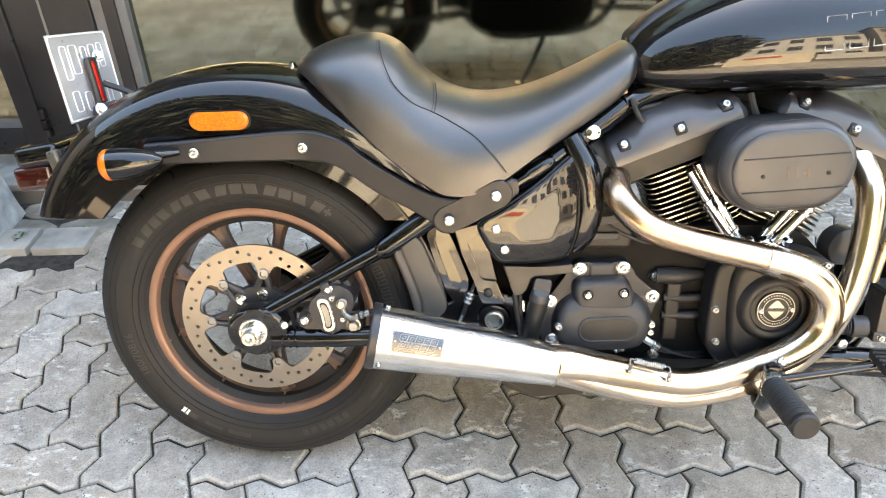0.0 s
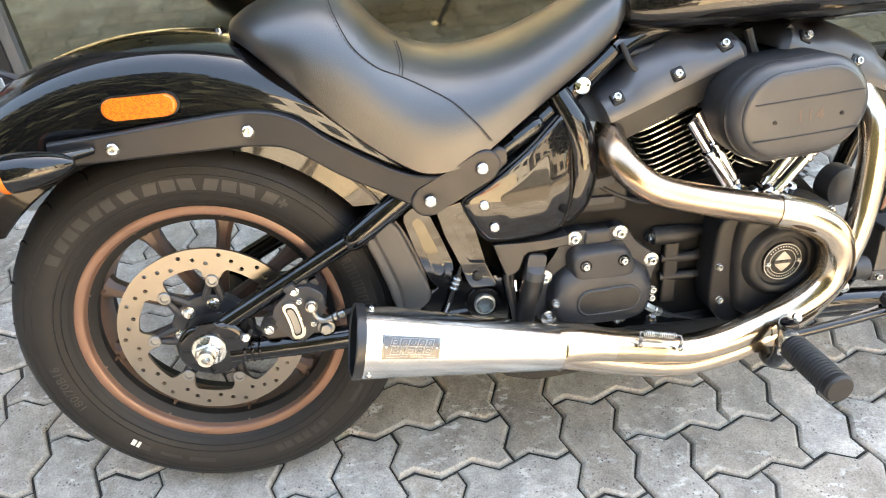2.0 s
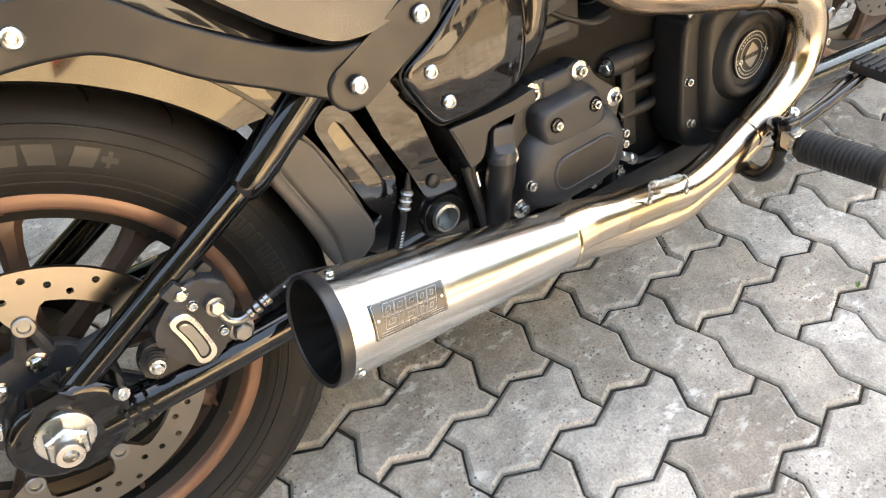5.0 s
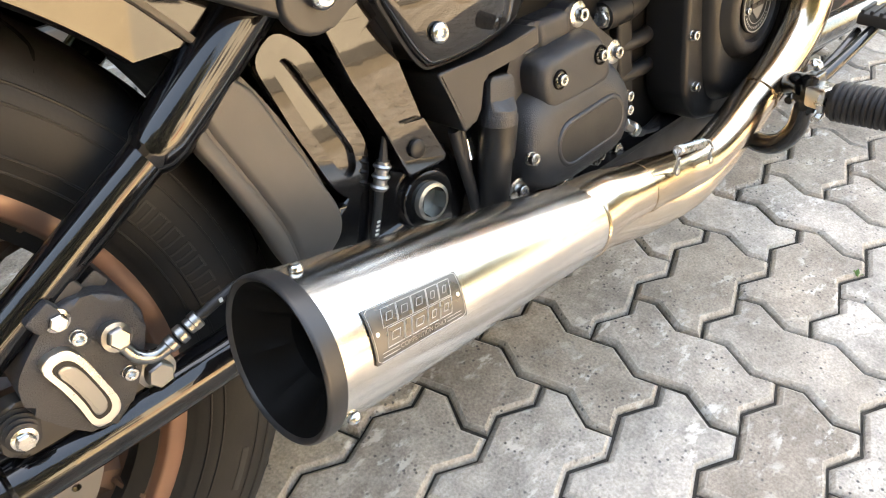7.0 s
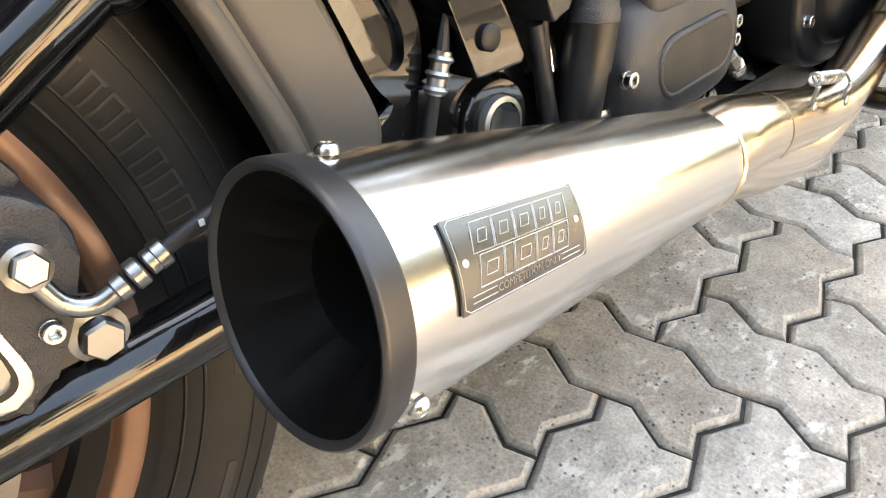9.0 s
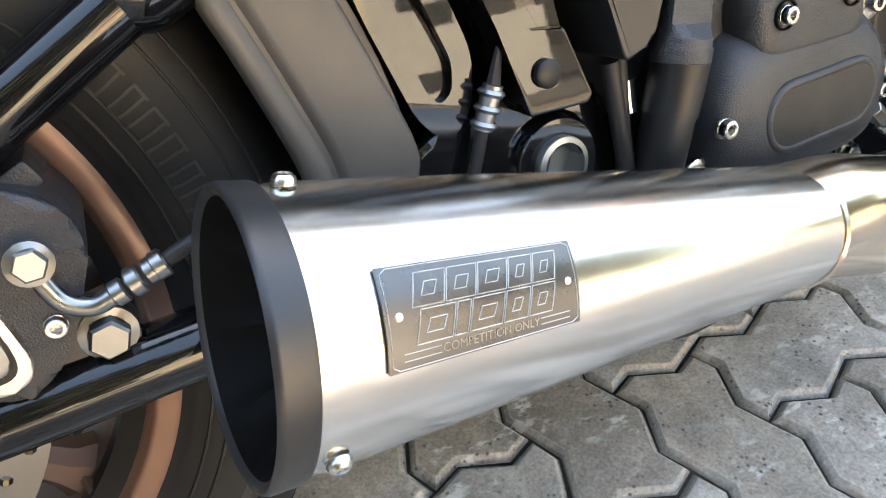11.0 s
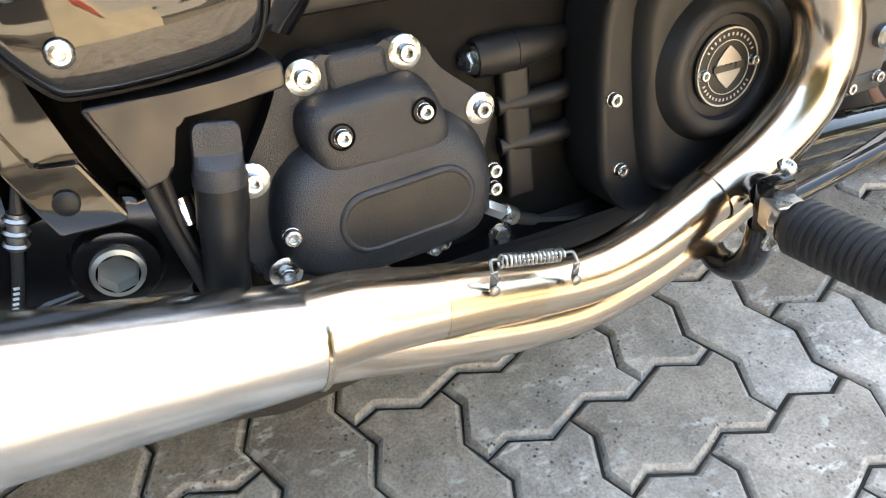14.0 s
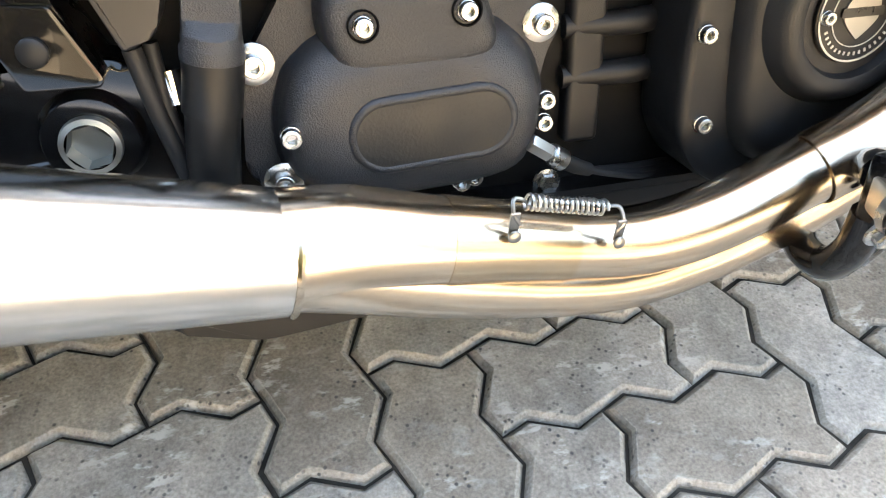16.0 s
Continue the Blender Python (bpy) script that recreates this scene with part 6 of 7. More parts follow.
for deg in (-22.5, 22.5):
    m = cyl_frame(deg)
    bm = bmesh.new()
    lathe(bm, [(0.060, 0.13), (0.060, 0.33), (0, 0.33)], (0, 0, 0), (0, 0, 1), 32)
    cyl = part("cylinder", bm, MATTE, engine, "black finned cylinder with bright fin edges")
    cyl.matrix_basis = m
    for k in range(14):
        place("fin", fin_me, Matrix.Translation((0, 0, 0.168 + 0.0105 * k)) @ Matrix.Scale(1.0 - 0.003 * k, 4), cyl)
    # head and rocker box
    sgn = 1 if deg < 0 else -1
    bm = bmesh.new()
    slab(bm, rounded([(-0.105, 0.300), (-0.118, 0.318), (-0.118, 0.335), (0.112, 0.335), (0.112, 0.312), (0.095, 0.300)], 0.008), -0.122, 0.11, 0.004)
    head = part("cylinder_head", bm, MATTE, engine, "black cylinder head")
    lift = m @ pose(-0.006, 0, 0.018)
    head.matrix_basis = lift
    bm = bmesh.new()
    hx_ = [-0.124, -0.121, -0.112, -0.085, -0.066, -0.042, 0.0, 0.042, 0.066, 0.088, 0.112, 0.119, 0.122]
    hz_ = [0.350, 0.366, 0.378, 0.381, 0.385, 0.400, 0.403, 0.401, 0.387, 0.382, 0.378, 0.366, 0.350]
    rings = []
    for x in np.linspace(hx_[0], hx_[-1], 41):
        top = smooth_at(float(x), hx_, hz_)
        end = min(1.0, 0.86 + 0.14 * min(1.0, (0.1235 - abs(x)) / 0.012)) if abs(x) > 0.1115 else 1.0
        row = [(-0.128, 0.336), (-0.1285, 0.3435), (-0.1265, 0.350)] + [(-0.1265 + 0.0665 * (1 - math.cos(a)) ** 0.8, 0.350 + (top - 0.350) * math.sin(a) ** 0.8) for a in (math.pi / 2 * k / 7 for k in range(1, 8))]
        row = row + [(-y, z) for y, z in row[::-1]]
        rings.append([(float(x), y * end, z) for y, z in row])
    loft(bm, rings)
    rocker = part("rocker_cover", bm, plain("grey_black_rocker_coat", (0.034, 0.034, 0.038), 0.40, fine=900.0, bump=0.18, depth=0.0005, spec=0.8), engine, "dark satin rocker cover with square bolt pockets")
    rocker.matrix_basis = lift
    for px, py, pz, ny in ((-0.088, -0.1195, 0.3665, -0.80), (0.008, -0.1260, 0.3600, -0.93), (0.090, -0.1195, 0.3670, -0.80)):      # bolts in square pockets along the edge
        n_ = Vector((0, ny, math.sqrt(1 - ny * ny)))
        q = Vector((px, py, pz))
        # black box, slightly proud, whose colour stands for the pocket's shade
        bm = bmesh.new()
        box(bm, q - n_ * 0.0064, (0.021, 0.016, 0.021), 0.004, Matrix.Rotation(-math.acos(-ny), 4, "X"), 3)
        part("bolt_pocket", bm, MATTE, rocker)
        place("bolt", SCREW, aim(q + n_ * 0.0012, n_), rocker)
# push rod covers and lifter blocks
for x0, z0, x1, z1, y in ((0.787, 0.640, 0.872, 0.512, -0.142), (0.803, 0.650, 0.884, 0.516, -0.128), (1.030, 0.620, 0.946, 0.512, -0.142), (1.012, 0.632, 0.934, 0.516, -0.128)):
    bm = bmesh.new()
    p0, p1 = Vector((x0, y, z0)), Vector((x1, y, z1))
    tube(bm, [p0, p0.lerp(p1, 0.45)], 0.0082, 14)
    tube(bm, [p0.lerp(p1, 0.42), p1], 0.0105, 14)
    for s in (0.42, 0.50, 0.9):
        lathe(bm, [(0.0105, -0.004), (0.0128, -0.003), (0.0128, 0.003), (0.0105, 0.004)], p0.lerp(p1, s), p1 - p0, 16)
    part("push_rod_cover", bm, CHROME, engine, "chrome push rod cover")
for x, t in ((0.878, -22), (0.944, 22)):
    bm = bmesh.new()
    box(bm, (x, -0.135, 0.497), (0.058, 0.045, 0.032), 0.006, Matrix.Rotation(radians(t), 4, "Y"))
    for k in (-0.02, 0.02):
        lathe(bm, [(0.008, 0), (0.008, 0.012), (0.004, 0.014), (0, 0.014)], (x + k, -0.15, 0.513), (0, -0.5, 0.8), 10)
    part("lifter_block", bm, CHROME, engine, "chrome lifter block")
# air cleaner
bm = loaf(stadium(0.914, 0.674, 0.034, 0.0745, 1, 24), ((-0.115, 0.006), (-0.120, 0.002), (-0.130, 0.0), (-0.190, -0.001), (-0.200, 0.001), (-0.206, 0.006)), 1)
air = part("air_cleaner", bm, RUBBER, bike, "oval dark grey air cleaner with a ribbed cover")
air.matrix_basis = pose(0.924, 0.018, 0.6565, 0, -4.0, 0) @ pose(-0.915, 0, -0.672)
bm = loaf(stadium(0.915, 0.676, 0.033, 0.0745, 1, 24), ((-0.200, 0.004), (-0.206, 0.0), (-0.214, 0.0), (-0.221, 0.0022), (-0.227, 0.006), (-0.2310, 0.0115), (-0.2325, 0.017), (-0.2335, 0.030)), 1)
part("air_cleaner_cover", bm, PLASTIC, air, "dark grey oval cover")
bm = loaf(stadium(0.915, 0.676, 0.031, 0.063, 1, 24), ((-0.226, 0.0), (-0.2325, 0.0), (-0.2345, 0.0012), (-0.2358, 0.004), (-0.2368, 0.010), (-0.2378, 0.020), (-0.2384, 0.032), (-0.2387, 0.046)), 1)
part("cover_face", bm, PLASTIC, air, "gently domed smooth face")
bm = bmesh.new()
for zc in (0.698, 0.643):
    hw = 0.027 + math.sqrt(max(0.0, 0.064**2 - (zc - 0.670) ** 2)) - 0.003
    tube(bm, [(0.919 - hw, -0.2386, zc - 0.001), (0.919 + hw, -0.2386, zc + 0.001)], 0.0012, 6)
part("face_line", bm, RUBBER, air, "moulded cross line")
tb = text_bm("114", 0.026, 0.0002, 1.15)
for v in tb.verts:
    v.co = Vector((0.921 + v.co.x, -0.2388 + v.co.y, 0.671 + v.co.z))
part("lettering", tb, plain("faint_bronze_print", (0.075, 0.048, 0.036), 0.45), air, "faint bronze number")
AIRSCREW = socket_screw(0.0030, 0.0018, MATTE)
for x in (0.868, 0.970):
    bolt(AIRSCREW, (x, -0.2385, 0.668), parent=air)
bm = bmesh.new()
for k in range(34):       # ribs of the rubber band round the housing
    t = k / 33
    a = math.pi * (1.02 - 1.04 * t)
    cx = 0.918 + 0.030 * math.copysign(min(1, abs(math.cos(a)) * 1.6), math.cos(a))
    r = 0.0742
    q = Vector((cx + r * math.cos(a), 0, 0.668 + r * math.sin(a)))
    tube(bm, [(q.x, -0.203, q.z), (q.x, -0.172, q.z), (q.x, -0.150, q.z)], [0.0012, 0.0030, 0.0014], 6, 2)
part("rib", bm, RUBBER, air, "ribs of the rubber band")
# cam cover with a round timer cover
CAMC = [(0.856, 0.450), (0.874, 0.474), (0.908, 0.490), (0.960, 0.498), (1.040, 0.485), (1.066, 0.450), (1.070, 0.380), (1.055, 0.320), (1.015, 0.275), (0.950, 0.262), (0.890, 0.272), (0.862, 0.300), (0.852, 0.340)]
bm = loaf(CAMC, ((-0.090, 0.0), (-0.136, 0.0), (-0.141, 0.0015), (-0.1435, 0.005), (-0.144, 0.010)))
cam_cover = part("cam_cover", bm, CASE, engine, "black cam cover with bolts along its edge")
cam_cover.matrix_basis = pose(-0.008, -0.014, 0.004)
bm = loaf([(0.885, 0.452), (0.915, 0.478), (0.985, 0.474), (1.040, 0.450), (1.050, 0.380), (1.020, 0.310), (0.955, 0.285), (0.905, 0.300), (0.888, 0.350)], ((-0.140, -0.003), (-0.150, 0.0), (-0.156, 0.004), (-0.1595, 0.010), (-0.160, 0.020)))
lathe(bm, [(0.066, 0), (0.060, 0.012), (0.056, 0.0165), (0.050, 0.018), (0.044, 0.016), (0.0415, 0.0105), (0, 0.0105)], (0.958, -0.157, 0.398), OUT, 56)
part("cam_cover_dome", bm, CASE, cam_cover)
bm = bmesh.new()
lathe(bm, [(0.0335, 0), (0.0335, 0.0025), (0.032, 0.0035), (0, 0.0035)], (0.974, -0.1675, 0.386), OUT, 48)
timer = part("timer_cover", bm, plain("black_timer_cover", (0.009, 0.009, 0.009), 0.38, coat=0.1, spec=0.3), cam_cover, "round black timer cover with chrome marks")
timer.matrix_basis = pose(-0.016, -0.0005, 0.012)
bm = bmesh.new()
lathe(bm, [(0.0325, 0.0036), (0.0325, 0.0042), (0.0312, 0.0042), (0.0312, 0.0036)], (0.974, -0.1675, 0.386), OUT, 48, closed=True)
lathe(bm, [(0.0225, 0.0036), (0.0225, 0.0041), (0.0218, 0.0041), (0.0218, 0.0036)], (0.974, -0.1675, 0.386), OUT, 48, closed=True)
for a0, n_, st_ in ((205, 15, -0.0), (25, 13, 0.0)):
    for k in range(n_):
        a = radians(a0 + (130 / n_) * k)
        q = (0.974 + 0.027 * math.cos(a), -0.1714, 0.386 + 0.027 * math.sin(a))
        box(bm, q, (0.0014, 0.0006, 0.0024), 0, Matrix.Rotation(-(a - math.pi / 2), 4, "Y"))
part("timer_ring", bm, SILVERLINE, timer, "thin ring and plain bars")
bm = bmesh.new()
slab(bm, rounded([(0.9605, 0.382), (0.9655, 0.376), (0.974, 0.368), (0.9825, 0.376), (0.9875, 0.382), (0.9875, 0.391), (0.9825, 0.397), (0.974, 0.405), (0.9655, 0.397), (0.9605, 0.391)], 0.002, 2), -0.1722, -0.170, 0.0006)
part("emblem", bm, DULL, timer, "plain silver shield shape")
bm = bmesh.new()
slab(bm, rounded([(0.958, 0.3835), (0.990, 0.3835), (0.990, 0.3895), (0.958, 0.3895)], 0.001, 2), -0.1727, -0.1715, 0.0)
part("emblem_bar", bm, plain("black_bar", (0.012, 0.012, 0.012), 0.3), timer)
for x, z in ((0.9475, 0.3845), (1.0005, 0.3875)):
    bolt(SCREW, (x, -0.1705, z), parent=timer, s=0.75)
for q in ((0.863, -0.144, 0.386), (0.871, -0.144, 0.322), (0.906, -0.142, 0.453), (1.045, -0.144, 0.472), (0.998, -0.144, 0.292)):
    bolt(SCREW, q, parent=cam_cover, s=1.0)

# gearbox: ribbed case, side cover
bm = bmesh.new()
slab(bm, rounded([(0.755, 0.468), (0.775, 0.480), (0.850, 0.476), (0.850, 0.28), (0.790, 0.272), (0.755, 0.30)], 0.01), -0.072, 0.0, 0.004)
tube(bm, [(0.757, -0.106, 0.433), (0.766, -0.106, 0.433), (0.800, -0.107, 0.4335), (0.824, -0.106, 0.434), (0.850, -0.098, 0.434)], [0.0150, 0.0165, 0.0165, 0.0125, 0.0095], 18)
tube(bm, [(0.7915, -0.107, 0.4332), (0.7930, -0.107, 0.4332)], 0.0170, 18, smooth=False)
for z in (0.389, 0.353):
    tube(bm, [(0.776, -0.104, z), (0.830, -0.108, z + 0.001), (0.850, -0.100, z + 0.001), (0.862, -0.085, z + 0.001)], [0.0085, 0.0095, 0.0090, 0.0075], 14)
box(bm, (0.7925, -0.098, 0.362), (0.028, 0.030, 0.118), 0.005, None, 3)
gearcase = part("crankcase_ribs", bm, CASE, engine, "black ribbed crankcase side")
bolt(hex_bolt(0.0088, 0.011, ZINC), (0.757, -0.107, 0.433), (-0.94, -0.34, 0), gearcase)
bm = bmesh.new()
FL = [(0.545, 0.315), (0.553, 0.385), (0.585, 0.432), (0.598, 0.458), (0.620, 0.468), (0.640, 0.462), (0.668, 0.462), (0.684, 0.470), (0.705, 0.464), (0.716, 0.440), (0.748, 0.414), (0.766, 0.398), (0.756, 0.382), (0.748, 0.350), (0.742, 0.318), (0.710, 0.300), (0.660, 0.294), (0.600, 0.292), (0.570, 0.292)]
slab(bm, rounded(FL, 0.012), -0.126, -0.05, 0.004)
gear = part("gearbox", bm, SATIN, engine, "black gearbox case")
CC = [(0.566, 0.336), (0.568, 0.366), (0.581, 0.396), (0.606, 0.413), (0.650, 0.420), (0.702, 0.418), (0.732, 0.396), (0.746, 0.360), (0.741, 0.324), (0.722, 0.303), (0.660, 0.296), (0.600, 0.300), (0.575, 0.315)]
bm = loaf([(x + 0.003, z - 0.003) for x, z in CC], ((-0.115, -0.002), (-0.130, -0.002), (-0.134, 0.0015), (-0.140, 0.003), (-0.1475, 0.006), (-0.1525, 0.0105), (-0.1555, 0.0165), (-0.1572, 0.025), (-0.1580, 0.036)), 4, lambda x, z: 4.0 * max(0.0, z - 0.352) ** 2)
gcover = part("gearbox_cover", bm, SATIN, gear, "textured black gearbox side cover with a raised oval", 32)
BOSS = [(0.606, 0.402), (0.604, 0.421), (0.611, 0.433), (0.634, 0.437), (0.664, 0.439), (0.690, 0.438), (0.703, 0.426), (0.712, 0.402), (0.709, 0.387), (0.692, 0.381), (0.650, 0.379), (0.616, 0.383)]
bm = loaf(BOSS, ((-0.115, -0.004), (-0.136, -0.003), (-0.1445, -0.0005), (-0.1495, 0.0025), (-0.1520, 0.0065), (-0.1528, 0.012)))
part("cover_boss", bm, SATIN, gcover, "", 40)
bm = bmesh.new()
box(bm, (0.654, -0.106, 0.4420), (0.050, 0.046, 0.046), 0.008, None, 4)
part("case_block", bm, SATIN, gcover, "", 40)
bm = bmesh.new()
lp = stadium(0.668, 0.3455, 0.0310, 0.0225, 3, 12)
tube(bm, [(x, -0.1560, z) for x, z in lp] + [(lp[0][0], -0.1560, lp[0][1])], 0.0034, 10, smooth=False)
part("oval_rib", bm, SATIN, gcover)
bm = bmesh.new()
slab(bm, stadium(0.668, 0.3455, 0.0310, 0.0220, 3, 12), -0.1585, -0.150, 0.0)
part("oval_panel", bm, plain("rough_black_panel", (0.016, 0.0155, 0.015), 0.55, fine=500.0, bump=0.4, depth=0.0008), gcover)
for q, s in (((0.627, -0.1515, 0.4125), 0.9), ((0.691, -0.1515, 0.4170), 0.9)):
    # black ring round each screw: the well's shade as colour
    bm = bmesh.new()
    lathe(bm, [(0.0098, 0), (0.0098, 0.0030), (0.0088, 0.0034), (0.0083, 0.001), (0, 0.001)], q, OUT, 20)
    part("screw_well", bm, DARKIN, gcover)
    bolt(SCREW, (q[0], q[1] - 0.001, q[2]), parent=gcover)
for q, me in (((0.7485, -0.143, 0.352), SCREW), ((0.569, -0.140, 0.3150), SCREW_L), ((0.614, -0.126, 0.452), SCREW_L), ((0.692, -0.126, 0.455), SCREW_L), ((0.750, -0.126, 0.399), SCREW_L), ((0.634, -0.141, 0.2945), SCREW), ((0.643, -0.140, 0.2950), SCREW), ((0.689, -0.141, 0.2985), SCREW), ((0.698, -0.141, 0.3015), SCREW), ((0.7475, -0.143, 0.3365), SCREW), ((0.766, -0.112, 0.274), HEXB), ((0.561, -0.140, 0.393), SCREW_L)):
    bolt(me, q, parent=gear)
bolt(SCREW, (0.5770, -0.1530, 0.350), OUT, gear, s=1.1)
# shifter cable sleeve
bm = bmesh.new()
for a_, b_, r_ in (((0.736, -0.149, 0.3250), (0.7535, -0.1455, 0.3125), 0.0068), ((0.7535, -0.1455, 0.3125), (0.7655, -0.1425, 0.3040), 0.0082)):
    d_ = Vector(b_) - Vector(a_)
    lathe(bm, [(0, 0), (r_ * 0.85, 0), (r_, 0.0012), (r_, d_.length - 0.0012), (r_ * 0.85, d_.length), (0, d_.length)], a_, d_, 6 if r_ < 0.007 else 14)
cable = part("clutch_cable", bm, ZINC, engine, "silver cable fitting with black cables")
bm = bmesh.new()
tube(bm, [(0.764, -0.143, 0.305), (0.778, -0.139, 0.2965), (0.790, -0.135, 0.2905)], [0.0062, 0.0058, 0.0052], 12)
part("cable_boot", bm, RUBBER, cable, "black rubber boot")
bm = bmesh.new()
for k in range(3):
    tube(bm, [(0.788, -0.136 + 0.003 * k, 0.2915 - 0.002 * k), (0.815, -0.130 + 0.003 * k, 0.2815 + 0.001 * k), (0.850, -0.118 + 0.004 * k, 0.2700 + 0.003 * k), (0.89, -0.095, 0.262 + 0.004 * k)], 0.0031, 8)
part("cable", bm, RUBBER, cable, "thin black cables")
# oil filler
bm = bmesh.new()
tube(bm, [(0.522, -0.140, 0.285), (0.529, -0.147, 0.340), (0.534, -0.150, 0.371)], [0.0160, 0.0162, 0.0164], 24, 3)
tube(bm, [(0.5335, -0.150, 0.3695), (0.537, -0.151, 0.385), (0.540, -0.152, 0.402)], [0.0176, 0.0177, 0.0178], 28, 3)
filler = part("oil_filler", bm, MATTE, gear, "black oil filler tube with a ribbed cap")
bm = bmesh.new()
cap_rings = []
_fd, _fx = Vector((0.15, 0, 1)).normalized(), Vector((1, 0, -0.15)).normalized()
for h_, r_, cut in ((-0.0005, 0.0172, 1), (0.0, 0.0182, 1), (0.0075, 0.0183, 1), (0.0090, 0.0172, 1), (0.0135, 0.0170, 1), (0.0150, 0.0166, 0.0150), (0.0215, 0.0164, 0.0062), (0.0230, 0.0163, 0.0058), (0.0370, 0.0160, 0.0052), (0.0400, 0.0150, 0.0048), (0.0425, 0.0125, 0.0038), (0.0435, 0.0090, 0.0022)):
    o_ = Vector((0.5395, -0.152, 0.401)) + _fd * h_
    cap_rings.append([tuple(o_ + _fx * (r_ * math.cos(a)) + Vector((0, max(-cut, min(cut, r_ * math.sin(a))), 0))) for a in (2 * math.pi * k / 36 for k in range(36))])
loft(bm, cap_rings)
part("filler_cap", bm, SATIN, filler, "winged black cap")
# bracket below the side cover
bm = bmesh.new()
slab(bm, rounded([(0.472, 0.4690), (0.524, 0.4675), (0.560, 0.469), (0.596, 0.474), (0.596, 0.456), (0.557, 0.4530), (0.5235, 0.4510), (0.5130, 0.418), (0.494, 0.409), (0.4835, 0.441)], 0.005, 3), -0.158, -0.100, 0.007, 4)
part("cover_bracket", bm, plain("black_bracket", (0.016, 0.016, 0.017), 0.36), bike, "satin black bracket under the side cover", 50)
bm = bmesh.new()
tube(bm, [(0.496, -0.140, 0.408), (0.502, -0.140, 0.370), (0.512, -0.138, 0.320), (0.516, -0.13, 0.28)], 0.0058, 10)
tube(bm, [(0.506, -0.137, 0.410), (0.509, -0.137, 0.360), (0.520, -0.134, 0.31), (0.53, -0.125, 0.28)], 0.0045, 10)
part("wiring_loom", bm, RUBBER, bike, "black sleeved wiring")
bm = bmesh.new()
tube(bm, [(0.512, -0.130, 0.392), (0.514, -0.133, 0.372)], [0.010, 0.008], 14)
part("sensor", bm, CHROME, bike, "small chrome sensor body")
# starter and boxes behind the rear header
bm = bmesh.new()
box(bm, (0.655, -0.085, 0.520), (0.10, 0.07, 0.06), 0.008)
starter = part("starter_motor", bm, MATTE, engine, "black starter behind the header")
for q, sz, tl in (((0.650, -0.122, 0.545), (0.055, 0.012, 0.016), -10), ((0.655, -0.122, 0.515), (0.05, 0.012, 0.014), 0)):
    bm = bmesh.new()
    box(bm, q, sz, 0.003, Matrix.Rotation(radians(tl), 4, "Y"))
    part("starter_rib", bm, SATIN, starter)
for pts_, r_ in (([(0.60, -0.11, 0.60), (0.625, -0.12, 0.565), (0.66, -0.122, 0.535), (0.72, -0.12, 0.505), (0.76, -0.11, 0.50)], 0.0035), ([(0.66, -0.06, 0.745), (0.70, -0.075, 0.735), (0.76, -0.07, 0.745)], 0.006), ([(0.69, -0.09, 0.755), (0.70, -0.10, 0.73), (0.715, -0.10, 0.71)], 0.0045), ([(0.885, -0.10, 0.765), (0.895, -0.105, 0.735), (0.91, -0.10, 0.715)], 0.007), ([(0.95, -0.10, 0.765), (0.965, -0.105, 0.745), (0.985, -0.10, 0.725)], 0.0055)):
    bm = bmesh.new()
    tube(bm, pts_, r_, 8)
    part("cable", bm, RUBBER, bike, "black cable")
bm = bmesh.new()
box(bm, (0.660, -0.075, 0.760), (0.05, 0.02, 0.014), 0.004, Matrix.Rotation(radians(-22), 4, "Y"))
part("harness_clip", bm, plain("bronze_clip", (0.30, 0.20, 0.13), 0.35, metal=0.6), bike, "copper-coloured bracket under the seat nose")
# horn cover between the cylinders, oil pan
bm = bmesh.new()
lathe(bm, [(0, 0.016), (0.020, 0.015), (0.033, 0.010), (0.036, 0.0), (0.036, -0.02)], (1.088, -0.10, 0.492), (0.2, -1, 0), 28)
part("oil_filter", bm, PLASTIC, engine, "round grey cap ahead of the cylinders")
bm = bmesh.new()
slab(bm, rounded([(0.55, 0.27), (0.60, 0.225), (0.95, 0.205), (1.05, 0.225), (1.08, 0.27)], 0.02), -0.125, 0.12, 0.012)
part("oil_pan", bm, MATTE, engine, "black oil pan under the gearbox")
bm = bmesh.new()
slab(bm, rounded([(0.470, 0.248), (0.480, 0.226), (0.540, 0.208), (0.600, 0.213), (0.640, 0.217), (0.655, 0.248)], 0.012), -0.165, -0.115, 0.008)
part("stand_bracket", bm, MATTE, bike, "black bracket below the muffler")

# ---------------------------------------------------------------- foot controls
bm = bmesh.new()
pb, pe = Vector((0.914, -0.297, 0.314)), Vector((0.919, -0.410, 0.310))
pd = (pe - pb).normalized()
prof = [(0.0, 0.0), (0.0185, 0.0)]
L_ = (pe - pb).length
for k in range(15):
    s = 0.004 + (L_ - 0.018) * k / 15
    prof += [(0.0205, s), (0.0222, s + 0.0015), (0.0222, s + 0.0045), (0.0205, s + 0.006)]
prof += [(0.0222, L_ - 0.012), (0.0225, L_ - 0.004), (0.0195, L_), (0, L_)]
lathe(bm, prof, pb, pd, 26)
peg = part("foot_peg", bm, RUBBER, bike, "ribbed black rubber foot peg")
bm = bmesh.new()
box(bm, pb + Vector((0.002, 0.012, 0.003)), (0.026, 0.030, 0.026), 0.004, Matrix.Rotation(radians(-20), 4, "Z"))
